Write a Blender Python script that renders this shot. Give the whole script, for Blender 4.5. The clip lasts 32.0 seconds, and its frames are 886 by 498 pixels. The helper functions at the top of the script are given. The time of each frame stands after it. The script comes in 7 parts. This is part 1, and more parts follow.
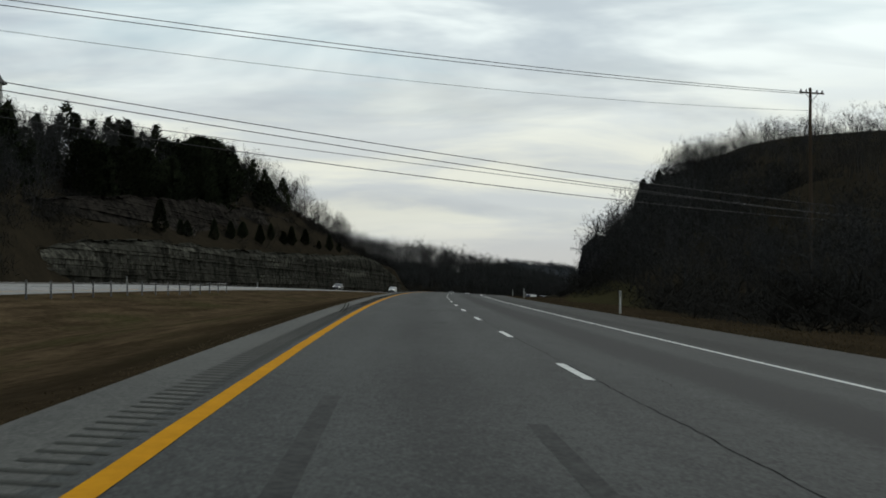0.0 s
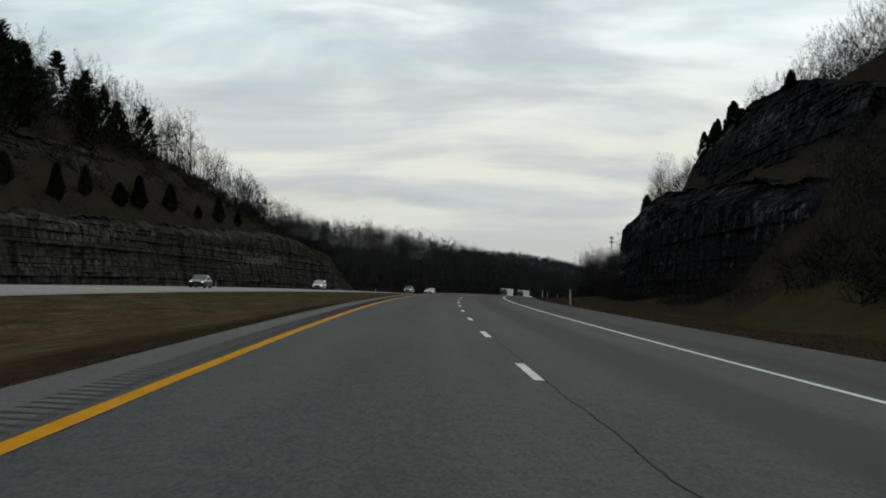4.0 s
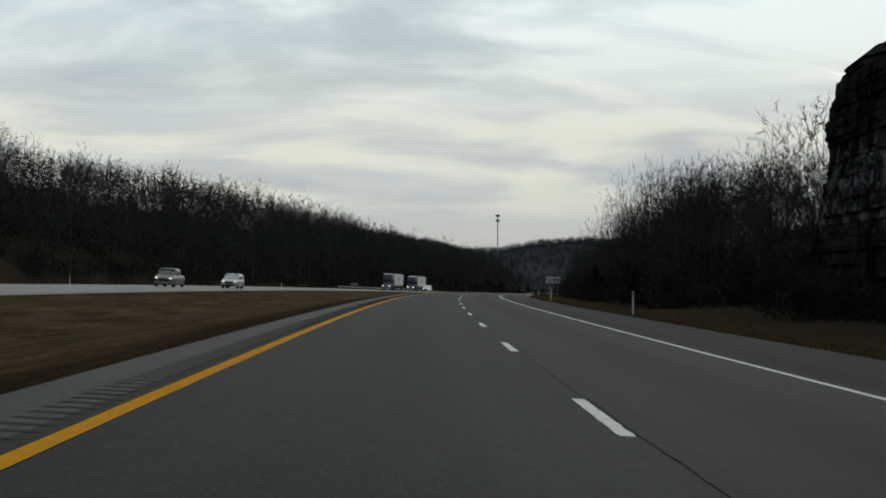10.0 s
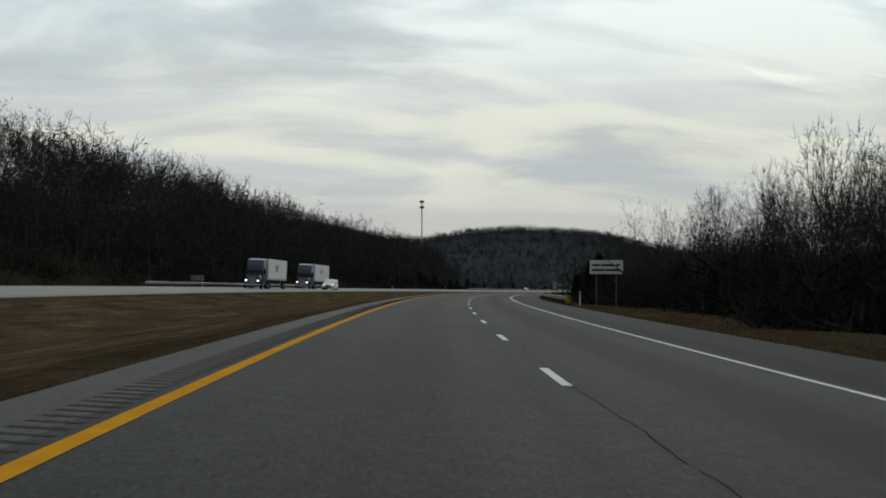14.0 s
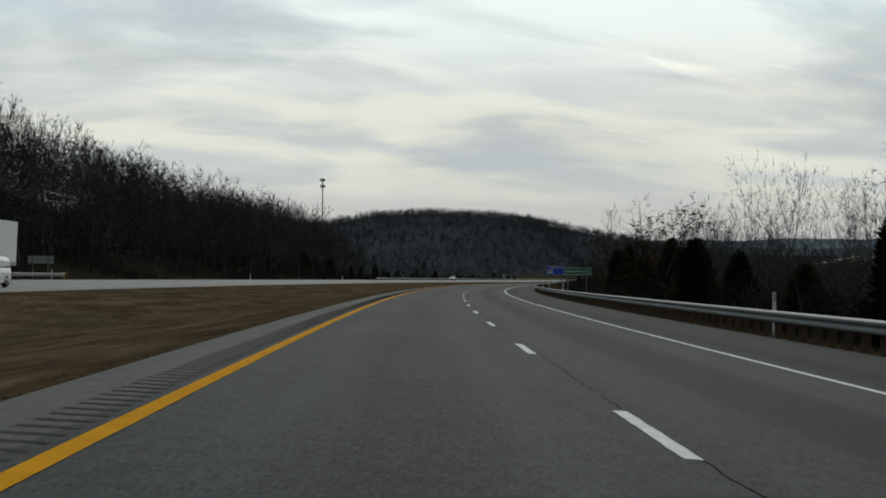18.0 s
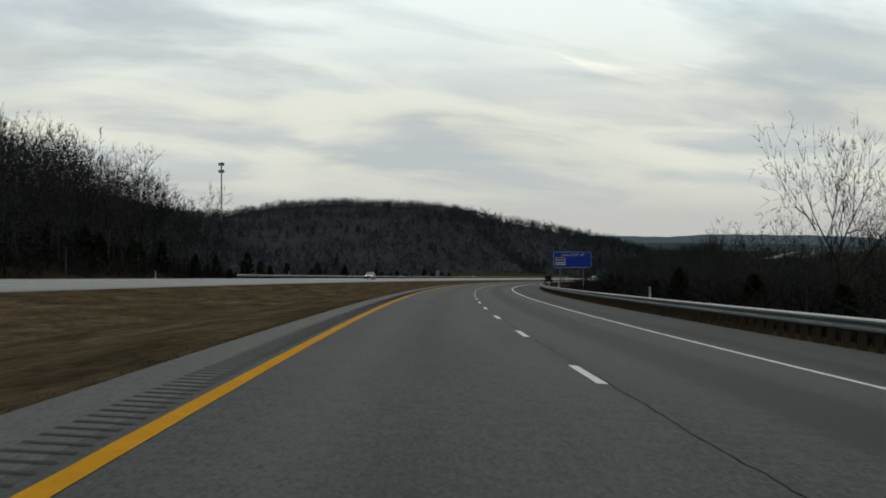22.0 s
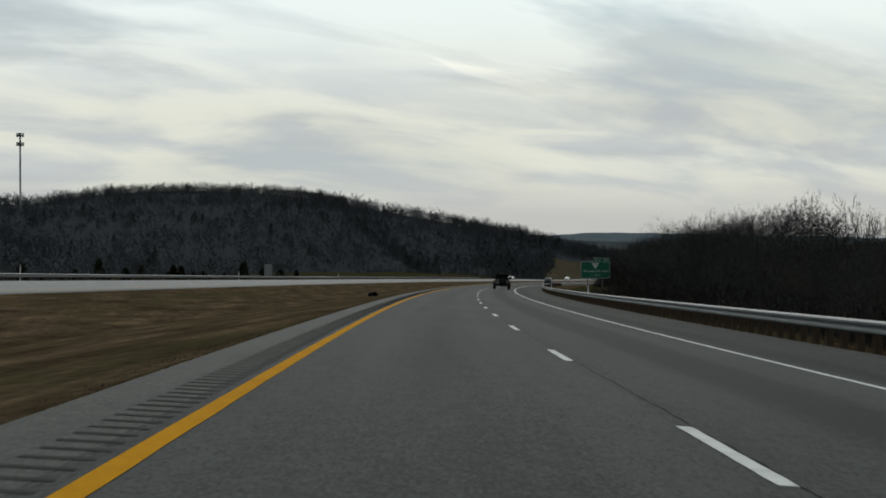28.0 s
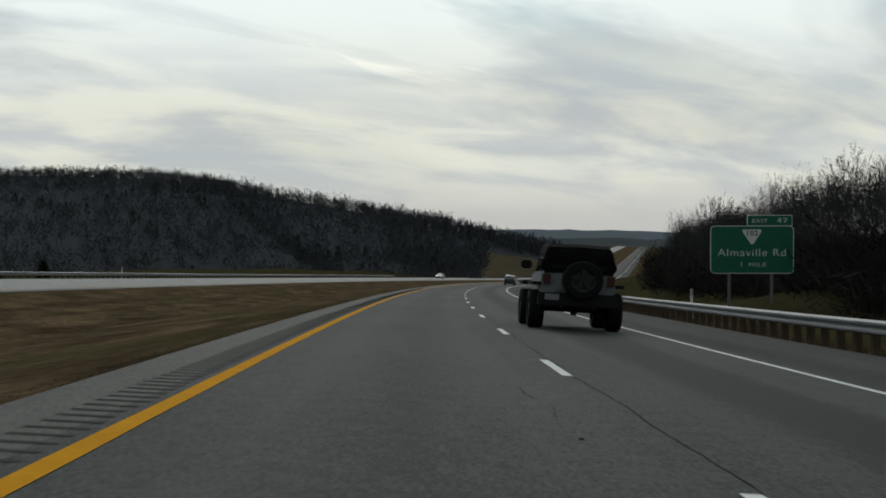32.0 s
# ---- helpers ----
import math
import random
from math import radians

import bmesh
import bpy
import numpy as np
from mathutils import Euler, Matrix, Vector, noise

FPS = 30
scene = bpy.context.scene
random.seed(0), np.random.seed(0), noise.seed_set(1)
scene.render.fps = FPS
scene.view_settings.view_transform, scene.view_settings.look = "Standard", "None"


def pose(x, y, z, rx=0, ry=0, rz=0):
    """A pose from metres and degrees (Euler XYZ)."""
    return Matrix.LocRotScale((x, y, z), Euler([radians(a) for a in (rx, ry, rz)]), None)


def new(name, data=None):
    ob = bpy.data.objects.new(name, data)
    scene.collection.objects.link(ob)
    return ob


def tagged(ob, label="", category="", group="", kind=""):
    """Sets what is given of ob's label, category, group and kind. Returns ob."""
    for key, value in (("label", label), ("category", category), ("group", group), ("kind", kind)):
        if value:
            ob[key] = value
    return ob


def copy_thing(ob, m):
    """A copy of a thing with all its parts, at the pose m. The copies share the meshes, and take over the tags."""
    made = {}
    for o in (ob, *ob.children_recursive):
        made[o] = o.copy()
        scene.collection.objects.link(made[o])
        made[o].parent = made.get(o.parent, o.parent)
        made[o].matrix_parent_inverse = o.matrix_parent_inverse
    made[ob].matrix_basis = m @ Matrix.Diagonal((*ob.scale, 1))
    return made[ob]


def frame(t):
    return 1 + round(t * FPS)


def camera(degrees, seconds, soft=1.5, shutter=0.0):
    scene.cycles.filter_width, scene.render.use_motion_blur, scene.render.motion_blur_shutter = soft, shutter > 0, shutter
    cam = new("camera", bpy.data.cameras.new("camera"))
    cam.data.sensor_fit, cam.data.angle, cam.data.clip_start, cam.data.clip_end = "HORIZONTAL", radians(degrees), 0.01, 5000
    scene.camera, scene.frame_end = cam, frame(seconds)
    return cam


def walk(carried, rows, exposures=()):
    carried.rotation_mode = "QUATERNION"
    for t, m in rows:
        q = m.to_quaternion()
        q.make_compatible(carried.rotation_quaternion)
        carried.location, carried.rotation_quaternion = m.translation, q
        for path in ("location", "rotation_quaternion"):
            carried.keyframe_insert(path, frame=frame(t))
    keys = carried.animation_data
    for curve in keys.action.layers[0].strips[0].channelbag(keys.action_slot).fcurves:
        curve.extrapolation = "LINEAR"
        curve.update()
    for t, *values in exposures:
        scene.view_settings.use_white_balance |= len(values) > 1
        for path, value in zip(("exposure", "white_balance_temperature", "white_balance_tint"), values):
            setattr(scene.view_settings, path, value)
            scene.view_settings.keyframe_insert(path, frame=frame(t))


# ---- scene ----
cam = camera(34.59, 32.0, soft=1.8, shutter=0.06)
walk(cam, [
    (0.0, pose(-2.206, 0.000, 1.152, 91.033, 0, -2.016)),
    (0.5, pose(-1.935, 18.277, 1.085, 91.248, 0, -2.160)),
    (1.0, pose(-1.550, 36.716, 1.003, 91.130, 0, -2.436)),
    (1.5, pose(-1.007, 55.087, 0.903, 91.013, 0, -2.598)),
    (2.0, pose(-0.358, 73.414, 0.788, 91.234, 0, -2.741)),
    (2.5, pose(0.153, 91.727, 0.669, 91.018, 0, -2.963)),
    (3.0, pose(0.765, 110.043, 0.535, 90.934, 0, -3.226)),
    (3.5, pose(1.387, 128.381, 0.389, 90.707, 0, -3.589)),
    (4.0, pose(2.124, 146.752, 0.226, 90.694, 0, -3.955)),
    (4.5, pose(3.014, 165.162, 0.044, 90.681, 0, -4.342)),
    (5.0, pose(4.038, 183.621, -0.156, 90.667, 0, -4.752)),
    (5.5, pose(5.201, 202.133, -0.374, 90.653, 0, -5.183)),
    (6.0, pose(6.513, 220.701, -0.610, 90.747, 0, -5.630)),
    (6.5, pose(8.054, 239.318, -0.868, 90.646, 0, -6.116)),
    (7.0, pose(9.763, 257.987, -1.145, 90.490, 0, -6.615)),
    (7.5, pose(11.595, 276.710, -1.438, 90.381, 0, -7.118)),
    (8.0, pose(13.591, 295.477, -1.749, 90.275, 0, -7.558)),
    (8.5, pose(15.769, 314.282, -2.079, 90.238, 0, -8.037)),
    (9.0, pose(18.100, 333.121, -2.427, 90.420, 0, -8.462)),
    (9.5, pose(20.580, 351.988, -2.791, 90.158, 0, -8.884)),
    (10.0, pose(23.199, 370.878, -3.173, 90.075, 0, -9.258)),
    (10.5, pose(25.952, 389.784, -3.570, 90.217, 0, -9.610)),
    (11.0, pose(28.834, 408.699, -3.984, 90.066, 0, -9.978)),
    (11.5, pose(31.831, 427.619, -4.413, 89.974, 0, -10.288)),
    (12.0, pose(34.953, 446.535, -4.857, 90.079, 0, -10.691)),
    (12.5, pose(38.209, 465.440, -5.318, 89.991, 0, -11.142)),
    (13.0, pose(41.606, 484.325, -5.793, 89.813, 0, -11.593)),
    (13.5, pose(45.118, 503.191, -6.282, 89.572, 0, -12.036)),
    (14.0, pose(48.790, 522.023, -6.786, 89.803, 0, -12.503)),
    (14.5, pose(52.624, 540.814, -7.305, 89.546, 0, -12.970)),
    (15.0, pose(56.614, 559.562, -7.837, 89.476, 0, -13.493)),
    (15.5, pose(60.758, 578.263, -8.382, 89.407, 0, -14.009)),
    (16.0, pose(65.052, 596.915, -8.940, 89.341, 0, -14.518)),
    (16.5, pose(69.492, 615.515, -9.509, 89.277, 0, -15.013)),
    (17.0, pose(74.072, 634.065, -10.089, 89.425, 0, -15.593)),
    (17.5, pose(78.881, 652.539, -10.684, 89.471, 0, -15.946)),
    (18.0, pose(83.817, 670.963, -11.288, 89.333, 0, -16.300)),
    (18.5, pose(88.878, 689.336, -11.899, 89.330, 0, -16.747)),
    (19.0, pose(94.067, 707.660, -12.517, 89.386, 0, -17.125)),
    (19.5, pose(99.335, 725.947, -13.138, 89.482, 0, -17.497)),
    (20.0, pose(104.729, 744.187, -13.762, 89.367, 0, -17.894)),
    (20.5, pose(110.225, 762.389, -14.388, 89.225, 0, -18.351)),
    (21.0, pose(115.873, 780.534, -15.017, 89.487, 0, -18.745)),
    (21.5, pose(121.645, 798.634, -15.646, 89.219, 0, -19.133)),
    (22.0, pose(127.559, 816.681, -16.277, 89.243, 0, -19.626)),
    (22.5, pose(133.599, 834.681, -16.908, 89.245, 0, -20.177)),
    (23.0, pose(139.788, 852.623, -17.540, 89.384, 0, -20.716)),
    (23.5, pose(146.215, 870.472, -18.178, 89.266, 0, -21.228)),
    (24.0, pose(152.780, 888.262, -18.818, 89.375, 0, -21.656)),
    (24.5, pose(159.556, 905.957, -19.462, 89.329, 0, -22.069)),
    (25.0, pose(166.462, 923.586, -20.110, 89.365, 0, -22.433)),
    (25.5, pose(173.307, 941.224, -20.746, 89.214, 0, -22.858)),
    (26.0, pose(180.259, 958.802, -21.382, 89.252, 0, -23.203)),
    (26.5, pose(187.361, 976.297, -22.019, 89.289, 0, -23.574)),
    (27.0, pose(194.593, 993.714, -22.656, 89.327, 0, -23.972)),
    (27.5, pose(201.960, 1011.046, -23.293, 89.364, 0, -24.380)),
    (28.0, pose(209.458, 1028.292, -23.930, 89.294, 0, -24.813)),
    (28.5, pose(217.056, 1045.465, -24.564, 89.268, 0, -25.435)),
    (29.0, pose(224.783, 1062.555, -25.197, 89.259, 0, -26.025)),
    (29.5, pose(232.727, 1079.519, -25.836, 89.483, 0, -26.506)),
    (30.0, pose(240.797, 1096.410, -26.474, 89.312, 0, -26.955)),
    (30.5, pose(249.026, 1113.224, -27.114, 89.184, 0, -27.342)),
    (31.0, pose(257.382, 1129.994, -27.753, 89.109, 0, -27.707)),
    (31.5, pose(265.869, 1146.745, -28.393, 89.336, 0, -28.079)),
    (32.0, pose(274.497, 1163.505, -29.033, 89.252, 0, -28.423)),
], exposures=[(0.0, 0.02, 6400, 10), (3.0, 0.0, 6400, 10), (6.0, -0.07, 6400, 10), (8.0, -0.11, 6410, 10), (11.0, -0.11, 6430, 10), (14.0, -0.08, 6450, 10), (18.0, -0.06, 6450, 10), (22.0, -0.07, 6450, 10), (26.0, -0.09, 6460, 10), (32.0, -0.08, 6460, 10)])

# ---- light ----
SUN_AZ, SUN_EL = radians(26), radians(30)
world = bpy.data.worlds.new("sky")
scene.world = world
world.use_nodes = True


def node(tree, kind, **values):
    n = tree.nodes.new(kind)
    for key, value in values.items():
        if key in n.inputs:
            n.inputs[key].default_value = value
    return n


def build_sky():
    t = world.node_tree
    t.nodes.clear()
    out = t.nodes.new("ShaderNodeOutputWorld")
    bg = node(t, "ShaderNodeBackground", Strength=1.0)
    sky = t.nodes.new("ShaderNodeTexSky")
    sky.sky_type, sky.sun_disc = "NISHITA", False
    sky.sun_elevation, sky.sun_rotation = SUN_EL, SUN_AZ
    sky.dust_density, sky.air_density = 1.5, 1.0
    dim = t.nodes.new("ShaderNodeVectorMath")
    dim.operation = "SCALE"
    dim.inputs["Scale"].default_value = 0.10
    t.links.new(sky.outputs["Color"], dim.inputs[0])
    # cloud deck: the direction is laid on a plane overhead
    tc = t.nodes.new("ShaderNodeTexCoord")
    sep = t.nodes.new("ShaderNodeSeparateXYZ")
    t.links.new(tc.outputs["Generated"], sep.inputs[0])
    up = node(t, "ShaderNodeMath")
    up.operation = "MAXIMUM"
    up.inputs[1].default_value = 0.0
    t.links.new(sep.outputs["Z"], up.inputs[0])
    lift = node(t, "ShaderNodeMath")
    lift.operation = "ADD"
    lift.inputs[1].default_value = 0.26
    t.links.new(up.outputs[0], lift.inputs[0])
    div = t.nodes.new("ShaderNodeVectorMath")
    div.operation = "DIVIDE"
    com = t.nodes.new("ShaderNodeCombineXYZ")
    for k in ("X", "Y", "Z"):
        t.links.new(lift.outputs[0], com.inputs[k])
    t.links.new(tc.outputs["Generated"], div.inputs[0])
    t.links.new(com.outputs[0], div.inputs[1])
    mp = t.nodes.new("ShaderNodeMapping")
    mp.inputs["Rotation"].default_value = (0, 0, radians(22))
    mp.inputs["Scale"].default_value = (0.52, 1.0, 0.0)
    t.links.new(div.outputs[0], mp.inputs["Vector"])

    def clouds(scale, detail, distort, low, high):
        n = node(t, "ShaderNodeTexNoise", Scale=scale, Detail=detail, Distortion=distort, Roughness=0.54)
        t.links.new(mp.outputs[0], n.inputs["Vector"])
        r = t.nodes.new("ShaderNodeMapRange")
        r.inputs["From Min"].default_value, r.inputs["From Max"].default_value = low, high
        r.interpolation_type = "SMOOTHSTEP"
        t.links.new(n.outputs["Fac"], r.inputs["Value"])
        return r.outputs["Result"]

    thick = clouds(2.3, 5.0, 0.5, 0.36, 0.63)
    blue = clouds(1.9, 6.0, 0.8, 0.46, 0.60)
    gap = clouds(1.5, 8.0, 0.9, 0.29, 0.40)
    # the veil is brightest round the hidden sun
    aim = t.nodes.new("ShaderNodeVectorMath")
    aim.operation = "DOT_PRODUCT"
    aim.inputs[1].default_value = (math.sin(SUN_AZ) * math.cos(SUN_EL), math.cos(SUN_AZ) * math.cos(SUN_EL), math.sin(SUN_EL))
    t.links.new(tc.outputs["Generated"], aim.inputs[0])
    glow = t.nodes.new("ShaderNodeMapRange")
    glow.interpolation_type = "SMOOTHSTEP"
    glow.inputs["From Min"].default_value, glow.inputs["From Max"].default_value = 0.74, 0.99
    glow.inputs["To Max"].default_value = 0.30
    t.links.new(aim.outputs["Value"], glow.inputs["Value"])
    lit = node(t, "ShaderNodeMath")
    lit.operation, lit.use_clamp = "ADD", True
    t.links.new(thick, lit.inputs[0])
    t.links.new(glow.outputs["Result"], lit.inputs[1])
    under = t.nodes.new("ShaderNodeMix")
    under.data_type = "RGBA"
    under.inputs[6].default_value = (0.44, 0.51, 0.56, 1)
    under.inputs[7].default_value = (0.44, 0.56, 0.61, 1)
    t.links.new(blue, under.inputs[0])
    shade = t.nodes.new("ShaderNodeMix")
    shade.data_type = "RGBA"
    shade.inputs[7].default_value = (0.92, 1.0, 0.97, 1)
    t.links.new(under.outputs[2], shade.inputs[6])
    t.links.new(lit.outputs[0], shade.inputs[0])
    streaks = clouds(4.2, 6.0, 0.4, 0.38, 0.62)
    cream = t.nodes.new("ShaderNodeMix")
    cream.data_type = "RGBA"
    cream.inputs[6].default_value = (0.52, 0.545, 0.54, 1)
    cream.inputs[7].default_value = (0.77, 0.765, 0.64, 1)
    t.links.new(streaks, cream.inputs[0])
    warm = t.nodes.new("ShaderNodeMix")
    warm.data_type = "RGBA"
    low = t.nodes.new("ShaderNodeMapRange")
    low.interpolation_type = "SMOOTHSTEP"
    low.inputs["From Min"].default_value, low.inputs["From Max"].default_value = 0.17, 0.07
    low.inputs["To Max"].default_value = 0.8
    t.links.new(sep.outputs["Z"], low.inputs["Value"])
    t.links.new(low.outputs["Result"], warm.inputs[0])
    t.links.new(shade.outputs[2], warm.inputs[6])
    t.links.new(cream.outputs[2], warm.inputs[7])
    last = t.nodes.new("ShaderNodeMix")
    last.data_type = "RGBA"
    last.inputs[7].default_value = (0.565, 0.565, 0.535, 1)
    rim = t.nodes.new("ShaderNodeMapRange")
    rim.interpolation_type = "SMOOTHSTEP"
    rim.inputs["From Min"].default_value, rim.inputs["From Max"].default_value = 0.05, 0.0
    t.links.new(sep.outputs["Z"], rim.inputs["Value"])
    t.links.new(rim.outputs["Result"], last.inputs[0])
    t.links.new(warm.outputs[2], last.inputs[6])
    mix = t.nodes.new("ShaderNodeMix")
    mix.data_type = "RGBA"
    haze = t.nodes.new("ShaderNodeMapRange")
    haze.interpolation_type = "SMOOTHSTEP"
    haze.inputs["From Min"].default_value, haze.inputs["From Max"].default_value = 0.20, 0.09
    t.links.new(sep.outputs["Z"], haze.inputs["Value"])
    most = node(t, "ShaderNodeMath")
    most.operation = "MAXIMUM"
    t.links.new(gap, most.inputs[0])
    t.links.new(haze.outputs["Result"], most.inputs[1])
    t.links.new(most.outputs[0], mix.inputs[0])
    t.links.new(dim.outputs[0], mix.inputs[6])
    t.links.new(last.outputs[2], mix.inputs[7])
    # the deck is duller on the side away from the sun
    dull = t.nodes.new("ShaderNodeMapRange")
    dull.interpolation_type = "SMOOTHSTEP"
    dull.inputs["From Min"].default_value, dull.inputs["From Max"].default_value = -0.7, 0.75
    dull.inputs["To Min"].default_value, dull.inputs["To Max"].default_value = 0.5, 1.0
    t.links.new(aim.outputs["Value"], dull.inputs["Value"])
    t.links.new(dull.outputs["Result"], bg.inputs["Strength"])
    t.links.new(mix.outputs[2], bg.inputs["Color"])
    t.links.new(bg.outputs[0], out.inputs["Surface"])


build_sky()
sun_data = bpy.data.lights.new("sun", "SUN")
sun_data.energy, sun_data.angle, sun_data.color = 0.7, radians(25), (1.0, 0.95, 0.88)
sun = new("sun", sun_data)
sun.rotation_euler = (math.pi / 2 - SUN_EL, 0, math.pi - SUN_AZ)

# ---- the line of the road: arc length s, offset d to the right of the lane dashes, height h over them ----
KNOT = 85.0
BEND = [3.5, 2.93, 3.85, 4.76, 3.78, 3.28, 4.53, 4.27, 3.61, 4.4, 4.26, 3.34, 4.45, 4.23, 3.38] + [4.4, 4.4, 8.0, 4.4, 1.8, 0.0, -3.6] + [0.0] * 19
SAG = [-4.11, -4.94, -5.04, -5.02, -4.36, -4.2, -4.13, -3.41, -2.23, -0.95, -0.19, -0.17, -0.19, 0.0, 0.5] + [0.3, 0.0, 0.0, 0.0, 0.0, 4.0, 9.0, 12.0, 10.0, 5.0] + [0.0] * 16
CROSS, GRADE0 = -0.0553, -0.00265
STEP = 5.0
SS = np.arange(0, 3400.1, STEP)
knots = np.arange(len(BEND)) * KNOT


def run(a):
    return np.concatenate([[0.0], np.cumsum((a[1:] + a[:-1]) / 2 * STEP)])


TH = run(np.interp(SS, knots, BEND) * 1e-4)
GR = GRADE0 + run(np.interp(SS, knots, SAG) * 1e-5)
RX, RY, RZ = run(np.sin(TH)), run(np.cos(TH)), run(GR)


def at_road(s):
    if s < 0:
        return 0.0, s, GRADE0 * s, 0.0
    return float(np.interp(s, SS, RX)), float(np.interp(s, SS, RY)), float(np.interp(s, SS, RZ)), float(np.interp(s, SS, TH))


def P(s, d, h):
    x, y, z, th = at_road(s)
    return (x + d * math.cos(th), y - d * math.sin(th), z + h)


def along(s, d, h, turn=0.0):
    """A pose on the road line whose y axis points up the road."""
    x, y, z, th = at_road(s)
    return pose(x + d * math.cos(th), y - d * math.sin(th), z + h, 0, 0, -math.degrees(th) + turn)


# ---- materials ----
MATS = {}


def mat(name, a, b, scale=4.0, rough=0.85, metal=0.0, bump=0.0, fine=0.0, island=0.0, coord="Object", spec=0.3, stretch=(1, 1, 1), bump_dist=0.02):
    """Two colours mixed by noise at two scales, with relief."""
    if name in MATS:
        return MATS[name]
    m = bpy.data.materials.new(name)
    m.use_nodes = True
    t = m.node_tree
    bsdf = t.nodes["Principled BSDF"]
    bsdf.inputs["Roughness"].default_value = rough
    bsdf.inputs["Metallic"].default_value = metal
    bsdf.inputs["Specular IOR Level"].default_value = spec
    tc = t.nodes.new("ShaderNodeTexCoord")
    mp = t.nodes.new("ShaderNodeMapping")
    mp.inputs["Scale"].default_value = stretch
    t.links.new(tc.outputs[coord], mp.inputs["Vector"])
    big = node(t, "ShaderNodeTexNoise", Scale=scale, Detail=6.0, Roughness=0.62)
    small = node(t, "ShaderNodeTexNoise", Scale=scale * 9.0, Detail=4.0)
    for n in (big, small):
        t.links.new(mp.outputs[0], n.inputs["Vector"])
    add = node(t, "ShaderNodeMath")
    add.operation = "MULTIPLY_ADD"
    add.inputs[1].default_value = 0.35 + fine
    t.links.new(small.outputs["Fac"], add.inputs[0])
    t.links.new(big.outputs["Fac"], add.inputs[2])
    r = t.nodes.new("ShaderNodeMapRange")
    mid = 0.5 + 0.5 * (0.35 + fine)
    r.inputs["From Min"].default_value, r.inputs["From Max"].default_value = mid - 0.3, mid + 0.3
    t.links.new(add.outputs[0], r.inputs["Value"])
    fac = r.outputs["Result"]
    if island:
        geo = t.nodes.new("ShaderNodeNewGeometry")
        k = node(t, "ShaderNodeMath")
        k.operation = "MULTIPLY_ADD"
        k.inputs[1].default_value = island
        t.links.new(geo.outputs["Random Per Island"], k.inputs[0])
        t.links.new(fac, k.inputs[2])
        half = node(t, "ShaderNodeMath")
        half.operation = "SUBTRACT"
        half.inputs[1].default_value = island / 2
        half.use_clamp = True
        t.links.new(k.outputs[0], half.inputs[0])
        fac = half.outputs[0]
    mix = t.nodes.new("ShaderNodeMix")
    mix.data_type = "RGBA"
    mix.inputs[6].default_value, mix.inputs[7].default_value = (*a, 1), (*b, 1)
    t.links.new(fac, mix.inputs[0])
    t.links.new(mix.outputs[2], bsdf.inputs["Base Color"])
    if bump:
        bp = node(t, "ShaderNodeBump", Strength=bump, Distance=bump_dist)
        t.links.new(add.outputs[0], bp.inputs["Height"])
        t.links.new(bp.outputs[0], bsdf.inputs["Normal"])
    MATS[name] = m
    return m


def mesh_ob(name, verts, faces, material=None, parent=None, label="", uv=None, smooth=False):
    me = bpy.data.meshes.new(name)
    me.from_pydata([tuple(v) for v in verts], [], [tuple(f) for f in faces])
    if uv is not None:
        layer = me.uv_layers.new(name="UVMap")
        idx = np.empty(len(me.loops), dtype=np.int32)
        me.loops.foreach_get("vertex_index", idx)
        layer.data.foreach_set("uv", np.asarray(uv, dtype=np.float32)[idx].ravel())
    if smooth:
        me.polygons.foreach_set("use_smooth", [True] * len(me.polygons))
    me.update()
    ob = new(name, me)
    if material:
        me.materials.append(material)
    if parent:
        ob.parent = parent
    if label:
        ob["label"] = label
    return ob


def part(name, bm, material, parent, label="", smooth=False):
    me = bpy.data.meshes.new(name)
    bm.to_mesh(me)
    bm.free()
    me.materials.append(material)
    if smooth:
        me.polygons.foreach_set("use_smooth", [True] * len(me.polygons))
    ob = new(name, me)
    ob.parent = parent
    if label:
        ob["label"] = label
    return ob


def empty(name, m, label, category, group="", kind=""):
    ob = new(name)
    ob.empty_display_size = 0.2
    ob.matrix_basis = m
    return tagged(ob, label, category, group, kind)


def strip(rows):
    """Verts and quads of a sheet: rows of equal length."""
    n = len(rows[0])
    verts = [p for r in rows for p in r]
    faces = []
    for i in range(len(rows) - 1):
        for j in range(n - 1):
            a = i * n + j
            faces.append((a, a + 1, a + n + 1, a + n))
    return verts, faces

